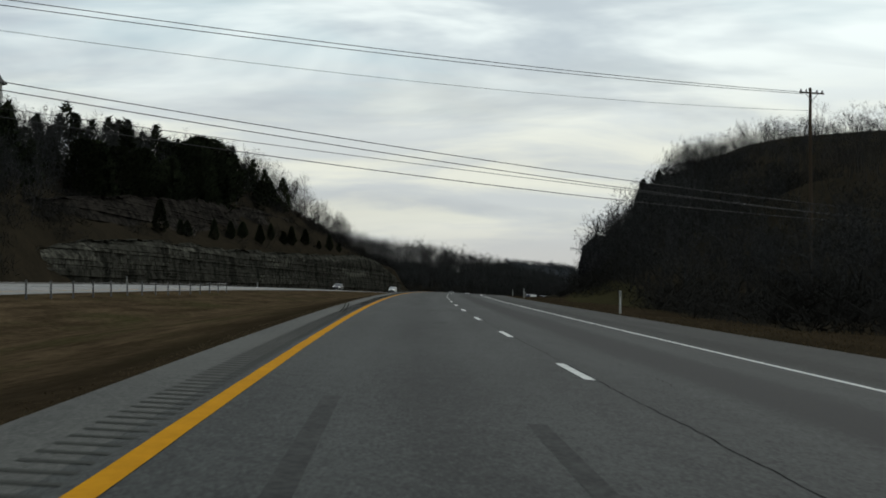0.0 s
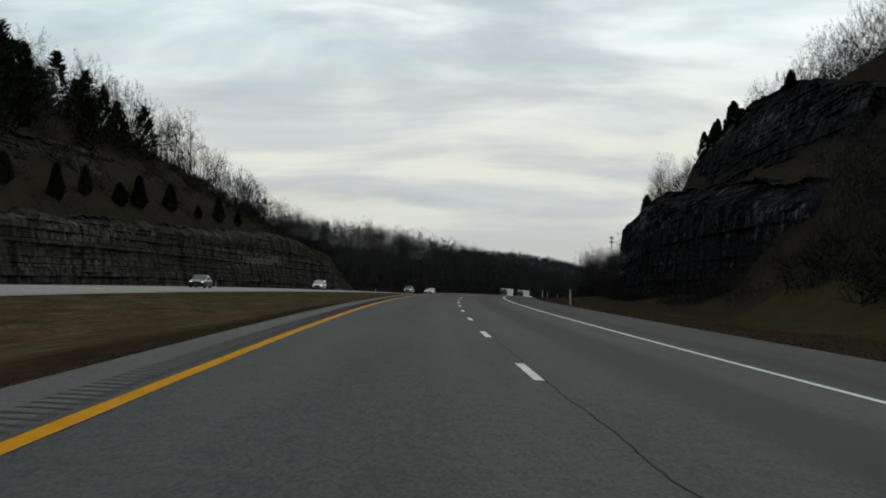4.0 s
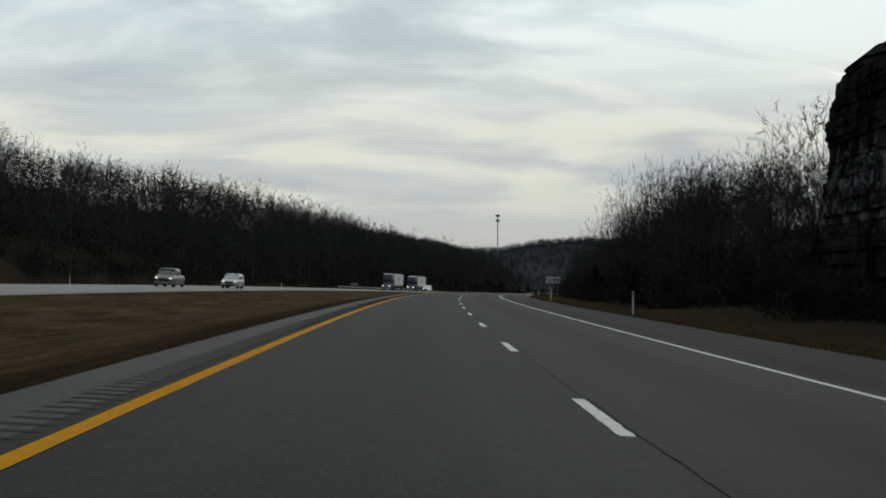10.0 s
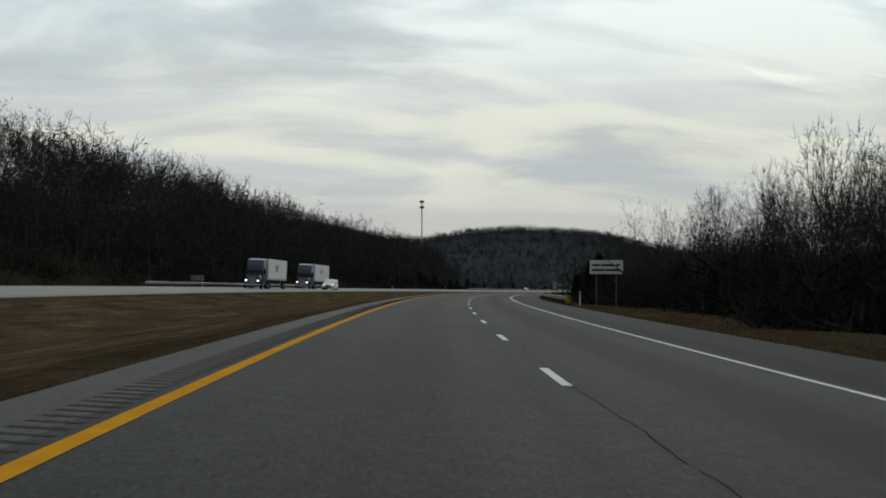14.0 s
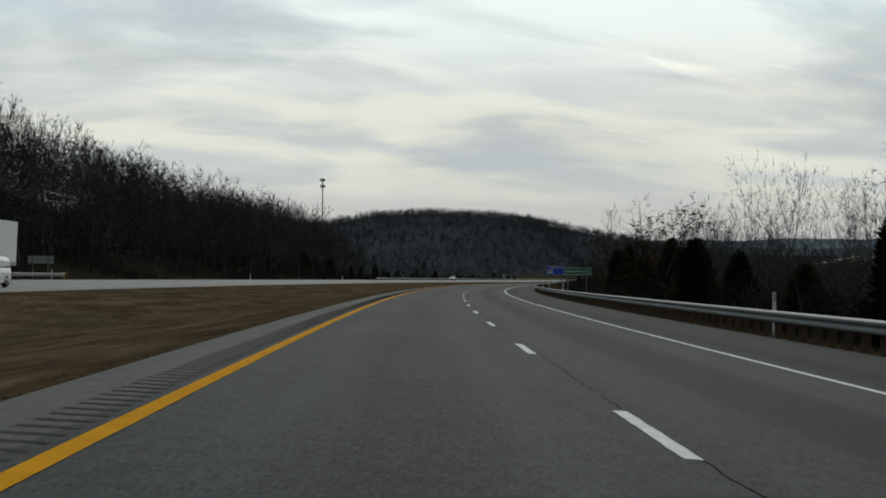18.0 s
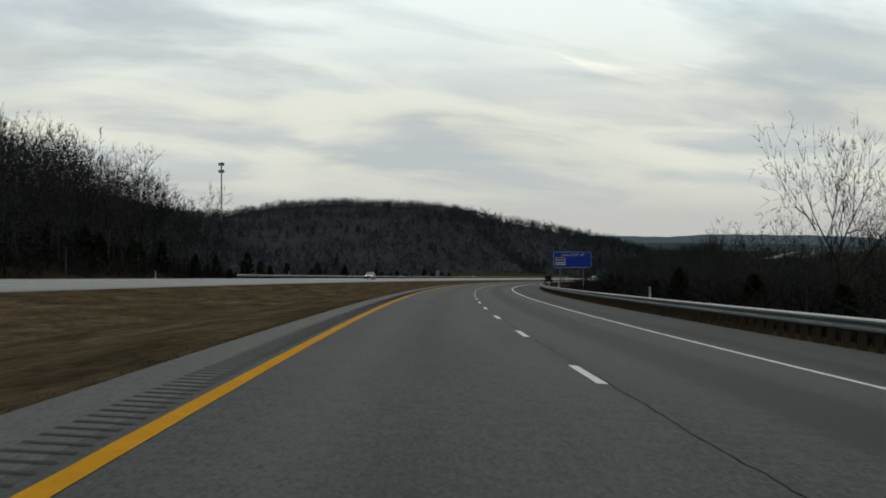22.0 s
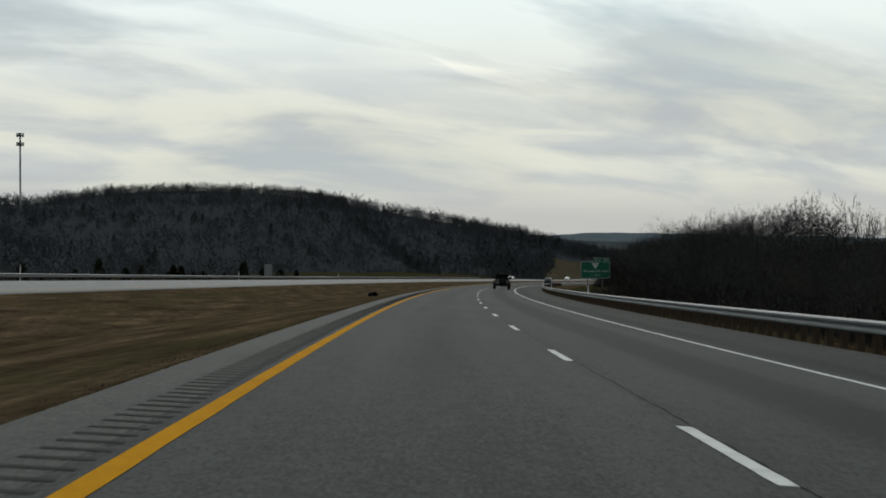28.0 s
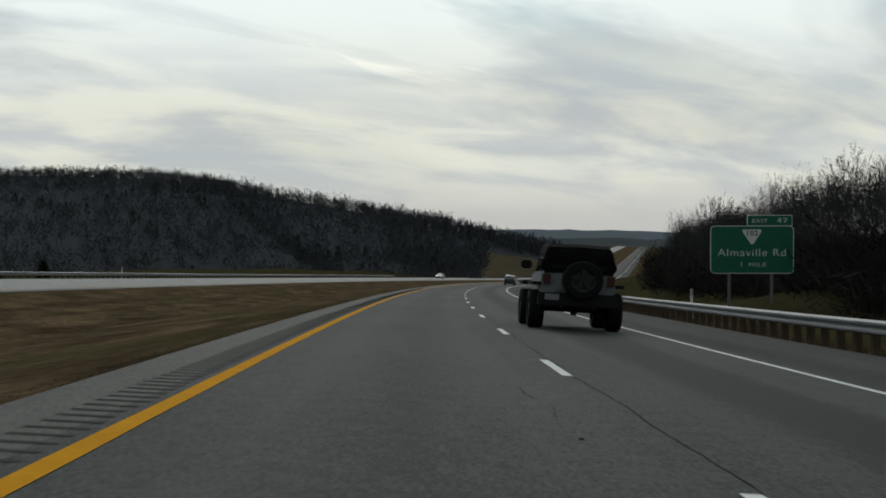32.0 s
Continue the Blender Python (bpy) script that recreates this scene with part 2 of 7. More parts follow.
# ---- the land ----
MID = [(-36.2, 0.98), (-23.5, 0.42), (-20.5, 0.0), (-14, -0.75), (-8.5, -0.2), (-4.7, 0.22), (7.3, -0.45)]
LEFT = [
    (-200, [(-400, 38), (-160, 33), (-100, 26), (-75, 19), (-60, 9), (-48, 2.5), (-40, 0.7)]),
    (110, [(-400, 38), (-160, 33), (-100, 28), (-75, 21), (-60, 10), (-48, 2.5), (-40, 0.7)]),
    (180, [(-400, 34), (-160, 28), (-100, 23), (-66, 18), (-57, 13), (-47, 8), (-43.4, 0.6)]),
    (390, [(-400, 40), (-160, 37), (-100, 34), (-66, 28), (-57, 20), (-47, 11), (-43.4, 0.6)]),
    (488, [(-400, 34), (-160, 31), (-100, 27), (-66, 21), (-57, 15), (-47, 10), (-43.4, 0.6)]),
    (524, [(-400, 36), (-160, 31), (-100, 22), (-70, 12.5), (-60, 7.5), (-50, 3), (-43, 0.6)]),
    (800, [(-400, 34), (-160, 29), (-100, 20.5), (-75, 12), (-60, 6), (-48, 1.6), (-41, 0.5)]),
    (1055, [(-400, 24), (-160, 19), (-100, 13), (-75, 7.5), (-60, 4), (-48, 1.0), (-41, 0.4)]),
    (1125, [(-400, -3), (-160, -4), (-100, -3), (-75, -2.5), (-60, -2), (-48, -1.0), (-41, 0.2)]),
    (1400, [(-400, -6), (-160, -6), (-100, -5), (-75, -4), (-60, -3), (-48, -1.4), (-41, 0.2)]),
    (1650, [(-400, 2), (-160, 2), (-100, 3), (-75, 3), (-60, 2), (-48, 0.5), (-41, 0.2)]),
    (2050, [(-400, 14), (-160, 9), (-100, 4), (-75, 1.5), (-60, 0), (-48, 0), (-41, 0.2)]),
    (3300, [(-400, 4), (-160, 2), (-100, 1), (-75, 1), (-60, 0), (-48, 0), (-41, 0.2)]),
]
RIGHT = [
    (-200, [(11, -0.6), (15, -1.0), (22, -1.5), (30, -1.2), (42, 0), (60, 7), (160, 20), (400, 32)]),
    (120, [(11, -0.6), (15, -1.0), (22, -1.2), (30, -0.8), (42, 0.5), (60, 6), (160, 18), (400, 30)]),
    (170, [(11, -0.6), (15, -0.5), (22, 3), (30, 7), (42, 13), (60, 17.5), (160, 25), (400, 31)]),
    (230, [(11, -0.7), (16, -0.9), (22, 3.2), (28, 8.5), (40, 18), (60, 24), (160, 31), (400, 33)]),
    (280, [(11, -0.7), (21.8, -0.9), (26, 10.5), (30.5, 12.6), (38, 22), (44, 26), (60, 30), (160, 34), (400, 35)]),
    (400, [(11, -0.7), (24.2, -0.9), (28.5, 14.4), (31.5, 15.4), (37.6, 24.6), (44, 27), (60, 31), (160, 33), (400, 34)]),
    (436, [(11, -0.7), (25.0, -0.9), (28.8, 15.4), (32, 16.2), (38.5, 24.3), (44, 25), (60, 28), (160, 30), (400, 32)]),
    (457, [(11, -0.7), (25.4, -0.9), (29, 15.4), (34, 16.8), (42, 19.5), (60, 24), (160, 26), (400, 28)]),
    (475, [(11, -0.7), (16, -0.8), (22, 0.2), (32, 5), (45, 11), (60, 15), (160, 22), (400, 24)]),
    (505, [(11, -0.7), (16, -0.8), (22, 1), (32, 5), (45, 9), (60, 12), (160, 16), (400, 18)]),
    (640, [(11, -0.6), (15, -0.8), (22, 0), (32, 1.5), (45, 3), (60, 4), (160, 6), (400, 8)]),
    (720, [(9, -0.6), (13, -1.5), (22, -3), (32, -4), (45, -5), (60, -5.5), (160, -6), (400, -6)]),
    (1190, [(9, -0.6), (13, -1.5), (22, -3), (32, -4), (45, -4.5), (60, -4), (160, -3), (400, -3)]),
    (1290, [(9, -0.6), (13, -1.0), (22, 0.2), (32, 2), (45, 5), (60, 7), (160, 12), (400, 14)]),
    (1600, [(9, -0.6), (13, -1.0), (22, 1), (32, 3), (45, 6), (60, 8), (160, 14), (400, 16)]),
    (1750, [(9, -0.6), (13, -1.0), (22, -1), (32, -1), (45, 0), (60, 1), (160, 4), (400, 6)]),
    (3300, [(9, -0.6), (13, -1.0), (22, -1), (32, -1), (45, -1), (60, -1), (160, 0), (400, 2)]),
]


def side(table, s, d):
    ks = [k for k, _ in table]
    i = int(np.clip(np.searchsorted(ks, s) - 1, 0, len(ks) - 2))
    u = min(max((s - ks[i]) / (ks[i + 1] - ks[i]), 0), 1)
    u = u * u * (3 - 2 * u)
    out = []
    for j in (i, i + 1):
        q = table[j][1]
        q = (q + MID[:1]) if table is LEFT else (MID[-1:] + q)
        out.append(np.interp(d, [a for a, _ in q], [b for _, b in q]))
    return float(out[0] * (1 - u) + out[1] * u)


def ground_h(s, d):
    """Height of the land over the road line."""
    if d < -36.2:
        h = side(LEFT, s, d)
        k = min((-36.2 - d) / 14, 1)
    elif d > 7.3:
        h = side(RIGHT, s, d)
        k = min((d - 7.3) / 14, 1)
    else:
        h = float(np.interp(d, [a for a, _ in MID], [b for _, b in MID]))
        k = 0.08 if -23 < d < -5.2 else 0.0
    if k:
        h += k * (1.3 * noise.noise((s / 17, d / 13, 0.3)) + 0.35 * noise.noise((s / 4.1, d / 3.7, 5.1)))
    return h



def grass_material():
    """Winter turf: straw, brown thatch and a little green, in bands along the mowing, with a bare dark edge strip."""
    m = bpy.data.materials.new("dry_grass")
    m.use_nodes = True
    t = m.node_tree
    bsdf = t.nodes["Principled BSDF"]
    bsdf.inputs["Roughness"].default_value, bsdf.inputs["Specular IOR Level"].default_value = 1.0, 0.0
    uv = t.nodes.new("ShaderNodeUVMap")
    sep = t.nodes.new("ShaderNodeSeparateXYZ")
    t.links.new(uv.outputs[0], sep.inputs[0])

    def tex(scale, stretch, detail, low, high):
        mp = t.nodes.new("ShaderNodeMapping")
        mp.inputs["Scale"].default_value = (stretch, 1, 1)
        t.links.new(uv.outputs[0], mp.inputs["Vector"])
        n = node(t, "ShaderNodeTexNoise", Scale=scale, Detail=detail, Roughness=0.65)
        t.links.new(mp.outputs[0], n.inputs["Vector"])
        r = t.nodes.new("ShaderNodeMapRange")
        r.inputs["From Min"].default_value, r.inputs["From Max"].default_value = low, high
        t.links.new(n.outputs["Fac"], r.inputs["Value"])
        return r.outputs["Result"], n.outputs["Fac"]

    def mix(fac, a, b, kind="MIX"):
        x = t.nodes.new("ShaderNodeMix")
        x.data_type, x.blend_type = "RGBA", kind
        for v, k in ((fac, 0), (a, 6), (b, 7)):
            if isinstance(v, (tuple, float)):
                x.inputs[k].default_value = v
            else:
                t.links.new(v, x.inputs[k])
        return x.outputs[2]

    bands, _ = tex(0.6, 0.22, 7.0, 0.38, 0.62)
    rows_, _ = tex(0.9, 0.03, 4.0, 0.36, 0.64)
    olive, _ = tex(0.23, 0.25, 5.0, 0.50, 0.68)
    clumps, height = tex(3.4, 0.45, 7.0, 0.36, 0.64)
    late = t.nodes.new("ShaderNodeMapRange")
    late.inputs["From Min"].default_value, late.inputs["From Max"].default_value = 420, 900
    t.links.new(sep.outputs["X"], late.inputs["Value"])
    c = mix(bands, (0.052, 0.037, 0.023, 1), (0.150, 0.107, 0.064, 1))
    c = mix(rows_, mix(0.45, c, (0.036, 0.026, 0.016, 1)), c)
    c = mix(olive, c, (0.062, 0.056, 0.027, 1))
    c = mix(late.outputs["Result"], mix(0.35, c, (0.034, 0.026, 0.014, 1)), c)
    edge_r = t.nodes.new("ShaderNodeMapRange")
    edge_r.interpolation_type = "SMOOTHSTEP"
    edge_r.inputs["From Min"].default_value, edge_r.inputs["From Max"].default_value = -7.6, -5.6
    t.links.new(sep.outputs["Y"], edge_r.inputs["Value"])
    k = node(t, "ShaderNodeMath")
    k.operation = "MULTIPLY"
    inv = t.nodes.new("ShaderNodeMapRange")
    inv.inputs["From Min"].default_value, inv.inputs["From Max"].default_value = 700, 430
    inv.inputs["To Min"].default_value, inv.inputs["To Max"].default_value = 0.15, 0.75
    t.links.new(sep.outputs["X"], inv.inputs["Value"])
    t.links.new(edge_r.outputs["Result"], k.inputs[0])
    t.links.new(inv.outputs["Result"], k.inputs[1])
    c = mix(k.outputs[0], c, (0.020, 0.0155, 0.010, 1))
    c = mix(clumps, mix(0.5, c, (0.009, 0.0065, 0.004, 1)), c)
    t.links.new(c, bsdf.inputs["Base Color"])
    bp = node(t, "ShaderNodeBump", Strength=0.9, Distance=0.08)
    t.links.new(height, bp.inputs["Height"])
    t.links.new(bp.outputs[0], bsdf.inputs["Normal"])
    return m


GRASS_DRY = grass_material()
SOIL = mat("leaf_litter", (0.030, 0.024, 0.016), (0.014, 0.0125, 0.009), scale=0.3, rough=1.0, bump=0.8, fine=0.3, bump_dist=0.08, spec=0.0)
FIELD = mat("hay_field", (0.075, 0.063, 0.040), (0.042, 0.036, 0.024), scale=0.06, rough=1.0, fine=0.2, spec=0.0)
SLOPE_GRASS = mat("slope_grass", (0.040, 0.036, 0.017), (0.022, 0.020, 0.011), scale=0.22, rough=1.0, bump=0.8, fine=0.3, bump_dist=0.06, spec=0.0)

D_ROWS = [-400, -280, -200, -160, -130, -110, -95, -85, -75, -70, -66, -62, -57, -52, -47, -45, -43.4, -42, -40, -38, -36.2, -36.1, -30, -23.6, -23.5, -22, -20.5, -18.5, -16.5,
          -14, -12, -10, -8.5, -7, -6, -5.2, -4.7, -4.6, 0, 7.2, 7.3, 8, 9, 10, 11, 12, 13.5, 15, 16, 17, 18, 19.5, 21, 22.4, 24, 26, 28, 30, 32, 35, 38, 42, 46, 52, 60, 75, 100, 130, 160, 220, 300, 400]
S_ROWS = list(np.arange(-200, -20, 20.0)) + list(np.arange(-20, 1420, 6.0)) + list(np.arange(1420, 2000, 15.0)) + list(np.arange(2000, 3301, 65.0))


def build_ground():
    rows = []
    for s in S_ROWS:
        row = []
        for d in D_ROWS:
            h = ground_h(s, d)
            if -36.15 < d < -23.55 or -4.65 < d < 7.25:
                h -= 0.25
            row.append(P(s, d, h))
        rows.append(row)
    verts, faces = strip(rows)
    n, m = len(D_ROWS), len(S_ROWS)
    kinds = []
    for i in range(m - 1):
        s = S_ROWS[i]
        for j in range(n - 1):
            d = (D_ROWS[j] + D_ROWS[j + 1]) / 2
            if -36.2 < d < 12.5:
                kinds.append(0)
            elif (d > 0 and s > 1180 and d < 24) or (0 < d < 20 and 105 < s < 232) or (d < 0 and d > -56 and s < 130) or (d < -45 and 1250 < s < 1700):
                kinds.append(2)
            elif -190 < d < -62 and 1930 < s < 2330:
                kinds.append(3)
            elif -40 < d < 14:
                kinds.append(0)
            else:
                kinds.append(1)
    # skirt out to the horizon
    loop = [i * n for i in range(m)] + [(m - 1) * n + j for j in range(1, n)] + [i * n + n - 1 for i in range(m - 2, -1, -1)] + [j for j in range(n - 2, 0, -1)]
    cx, cy = 300.0, 1300.0
    base = len(verts)
    for v in loop:
        x, y, z = verts[v]
        a = math.atan2(y - cy, x - cx)
        verts.append((cx + 4600 * math.cos(a), cy + 4600 * math.sin(a), -62.0))
    k = len(loop)
    for i in range(k):
        j = (i + 1) % k
        faces.append((loop[j], loop[i], base + i, base + j))
        kinds.append(1)
    uv = [(s, d) for s in S_ROWS for d in D_ROWS] + [(0.0, 0.0)] * k
    ob = mesh_ob("ground", verts, faces, GRASS_DRY, smooth=True, uv=uv)
    ob.data.materials.append(SOIL)
    ob.data.materials.append(SLOPE_GRASS)
    ob.data.materials.append(FIELD)
    ob.data.polygons.foreach_set("material_index", kinds)
    tagged(ob, "brown winter grass and leaf litter on rolling roadside land", "ground", kind="structure")


build_ground()


# ---- pavement ----
def asphalt(name, a, b, tracks, cut_dim=0.0, spills=(), gloss=0.13):
    """Worn asphalt; UV holds metres along and across. tracks: offsets of the darker oil bands; then the share of colour
    taken off along the rock cut, as painted dimness; spills: dried-in oil spots (along, across, half length, half
    width, depth).
    """
    m = bpy.data.materials.new(name)
    m.use_nodes = True
    t = m.node_tree
    bsdf = t.nodes["Principled BSDF"]
    bsdf.inputs["Roughness"].default_value = 0.85
    bsdf.inputs["Specular IOR Level"].default_value = gloss
    uv = t.nodes.new("ShaderNodeUVMap")
    sep = t.nodes.new("ShaderNodeSeparateXYZ")
    t.links.new(uv.outputs[0], sep.inputs[0])
    mp = t.nodes.new("ShaderNodeMapping")
    mp.inputs["Scale"].default_value = (0.06, 1.0, 1.0)
    t.links.new(uv.outputs[0], mp.inputs["Vector"])
    streak = node(t, "ShaderNodeTexNoise", Scale=1.3, Detail=5.0)
    t.links.new(mp.outputs[0], streak.inputs["Vector"])
    patch = node(t, "ShaderNodeTexNoise", Scale=0.11, Detail=5.0)
    grain = node(t, "ShaderNodeTexNoise", Scale=30.0, Detail=2.0, Roughness=0.7)
    mid = node(t, "ShaderNodeTexNoise", Scale=3.0, Detail=4.0)
    for n in (patch, grain, mid):
        t.links.new(uv.outputs[0], n.inputs["Vector"])
    total = None

    def plus(x, gain, base=0.0):
        nonlocal total
        k = node(t, "ShaderNodeMath")
        k.operation = "MULTIPLY_ADD"
        k.inputs[1].default_value = gain
        t.links.new(x, k.inputs[0])
        if total is None:
            k.inputs[2].default_value = base
        else:
            t.links.new(total, k.inputs[2])
        total = k.outputs[0]

    plus(streak.outputs["Fac"], 0.7, -2.70)
    plus(patch.outputs["Fac"], 0.5)
    plus(mid.outputs["Fac"], 0.7)
    plus(grain.outputs["Fac"], 3.2)
    coarse = node(t, "ShaderNodeTexNoise", Scale=11.0, Detail=2.0, Roughness=0.6)
    t.links.new(uv.outputs[0], coarse.inputs["Vector"])
    plus(coarse.outputs["Fac"], 1.3)
    for centre, width, gain in tracks:
        off = node(t, "ShaderNodeMath")
        off.operation = "SUBTRACT"
        off.inputs[1].default_value = centre
        t.links.new(sep.outputs["Y"], off.inputs[0])
        ab = node(t, "ShaderNodeMath")
        ab.operation = "ABSOLUTE"
        t.links.new(off.outputs[0], ab.inputs[0])
        r = t.nodes.new("ShaderNodeMapRange")
        r.interpolation_type = "SMOOTHSTEP"
        r.inputs["From Min"].default_value, r.inputs["From Max"].default_value = width, 0.0
        t.links.new(ab.outputs[0], r.inputs["Value"])
        plus(r.outputs["Result"], gain)
    for s0, d0, long, wide, gain in spills:
        shift = t.nodes.new("ShaderNodeMapping")
        shift.inputs["Location"].default_value = (-s0 / long, -d0 / wide, 0)
        shift.inputs["Scale"].default_value = (1 / long, 1 / wide, 0)
        t.links.new(uv.outputs[0], shift.inputs["Vector"])
        far = t.nodes.new("ShaderNodeVectorMath")
        far.operation = "LENGTH"
        t.links.new(shift.outputs[0], far.inputs[0])
        rag = node(t, "ShaderNodeMath")
        rag.operation = "MULTIPLY_ADD"
        rag.inputs[1].default_value = -1.1
        t.links.new(mid.outputs["Fac"], rag.inputs[0])
        t.links.new(far.outputs["Value"], rag.inputs[2])
        r = t.nodes.new("ShaderNodeMapRange")
        r.interpolation_type = "SMOOTHSTEP"
        r.inputs["From Min"].default_value, r.inputs["From Max"].default_value = 0.45, -0.55
        t.links.new(rag.outputs[0], r.inputs["Value"])
        plus(r.outputs["Result"], gain)
    mix = t.nodes.new("ShaderNodeMix")
    mix.data_type = "RGBA"
    mix.inputs[6].default_value, mix.inputs[7].default_value = (*a, 1), (*b, 1)
    t.links.new(total, mix.inputs[0])
    # dimmer light in the rock cut is painted in: base colour scaled down there
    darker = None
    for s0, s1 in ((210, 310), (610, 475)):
        fade = t.nodes.new("ShaderNodeMapRange")
        fade.inputs["From Min"].default_value, fade.inputs["From Max"].default_value = s0, s1
        t.links.new(sep.outputs["X"], fade.inputs["Value"])
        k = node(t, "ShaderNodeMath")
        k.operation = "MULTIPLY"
        k.inputs[1].default_value = cut_dim
        t.links.new(fade.outputs["Result"], k.inputs[0])
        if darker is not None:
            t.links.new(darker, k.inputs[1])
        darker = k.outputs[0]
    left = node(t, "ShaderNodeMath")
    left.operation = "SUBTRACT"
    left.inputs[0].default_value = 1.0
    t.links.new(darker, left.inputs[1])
    dimmed = t.nodes.new("ShaderNodeVectorMath")
    dimmed.operation = "SCALE"
    t.links.new(mix.outputs[2], dimmed.inputs[0])
    t.links.new(left.outputs[0], dimmed.inputs["Scale"])
    t.links.new(dimmed.outputs[0], bsdf.inputs["Base Color"])
    bp = node(t, "ShaderNodeBump", Strength=0.5, Distance=0.006)
    t.links.new(grain.outputs["Fac"], bp.inputs["Height"])
    t.links.new(bp.outputs[0], bsdf.inputs["Normal"])
    return m


def sheet(name, s0, s1, cross, material, step=5.0, parent=None):
    """Sheet along the road. cross: (d, h) from left to right."""
    ss = np.arange(s0, s1 + 0.01, step)
    rows = [[P(s, d, h) for d, h in cross] for s in ss]
    verts, faces = strip(rows)
    faces = [f[::-1] for f in faces]
    uv = [(s, d) for s in ss for d, _ in cross]
    ob = mesh_ob(name, verts, faces, material, parent, uv=uv)
    up = sum(p.normal.z for p in ob.data.polygons)
    if up < 0:
        ob.data.flip_normals()
    return ob


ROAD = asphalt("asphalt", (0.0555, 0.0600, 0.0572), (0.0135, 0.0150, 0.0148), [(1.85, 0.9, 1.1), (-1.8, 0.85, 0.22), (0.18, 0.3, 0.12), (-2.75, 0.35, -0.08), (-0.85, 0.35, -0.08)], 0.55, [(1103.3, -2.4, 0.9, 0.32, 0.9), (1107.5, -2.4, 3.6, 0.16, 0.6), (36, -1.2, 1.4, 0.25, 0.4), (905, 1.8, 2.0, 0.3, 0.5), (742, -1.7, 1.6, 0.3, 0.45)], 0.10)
ROAD_FAR = asphalt("pale_asphalt", (0.24, 0.24, 0.23), (0.17, 0.17, 0.165), [(-28.2, 0.8, 0.2), (-31.8, 0.8, 0.2)])
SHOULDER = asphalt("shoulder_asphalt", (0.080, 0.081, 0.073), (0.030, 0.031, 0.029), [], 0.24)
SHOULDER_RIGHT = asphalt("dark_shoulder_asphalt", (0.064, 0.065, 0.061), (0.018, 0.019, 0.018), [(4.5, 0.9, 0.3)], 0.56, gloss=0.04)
road = sheet("road", -120, 3300, [(-3.85, -3.85 * CROSS), (0, 0), (3.85, 3.85 * CROSS)], ROAD)
tagged(road, "worn grey asphalt carriageway of two lanes", "road", kind="structure")
for nm, c in (("shoulder_left", [(-4.75, 0.0), (-4.62, -4.62 * CROSS), (-3.85, -3.85 * CROSS)]), ("shoulder_right", [(3.85, 3.85 * CROSS), (7.25, 7.25 * CROSS), (7.4, -0.75)])):
    tagged(sheet(nm, -120, 3300, c, SHOULDER if c[0][0] < 0 else SHOULDER_RIGHT), "paler asphalt shoulder beside the traffic lanes", "shoulder", kind="structure")
OPP = [(-36.0, 0.70), (-35.8, 1.04), (-23.8, 0.50), (-23.6, 0.2)]
tagged(sheet("road_opposite", -120, 3300, OPP, ROAD_FAR), "pale asphalt carriageway of the oncoming traffic", "road", kind="structure")

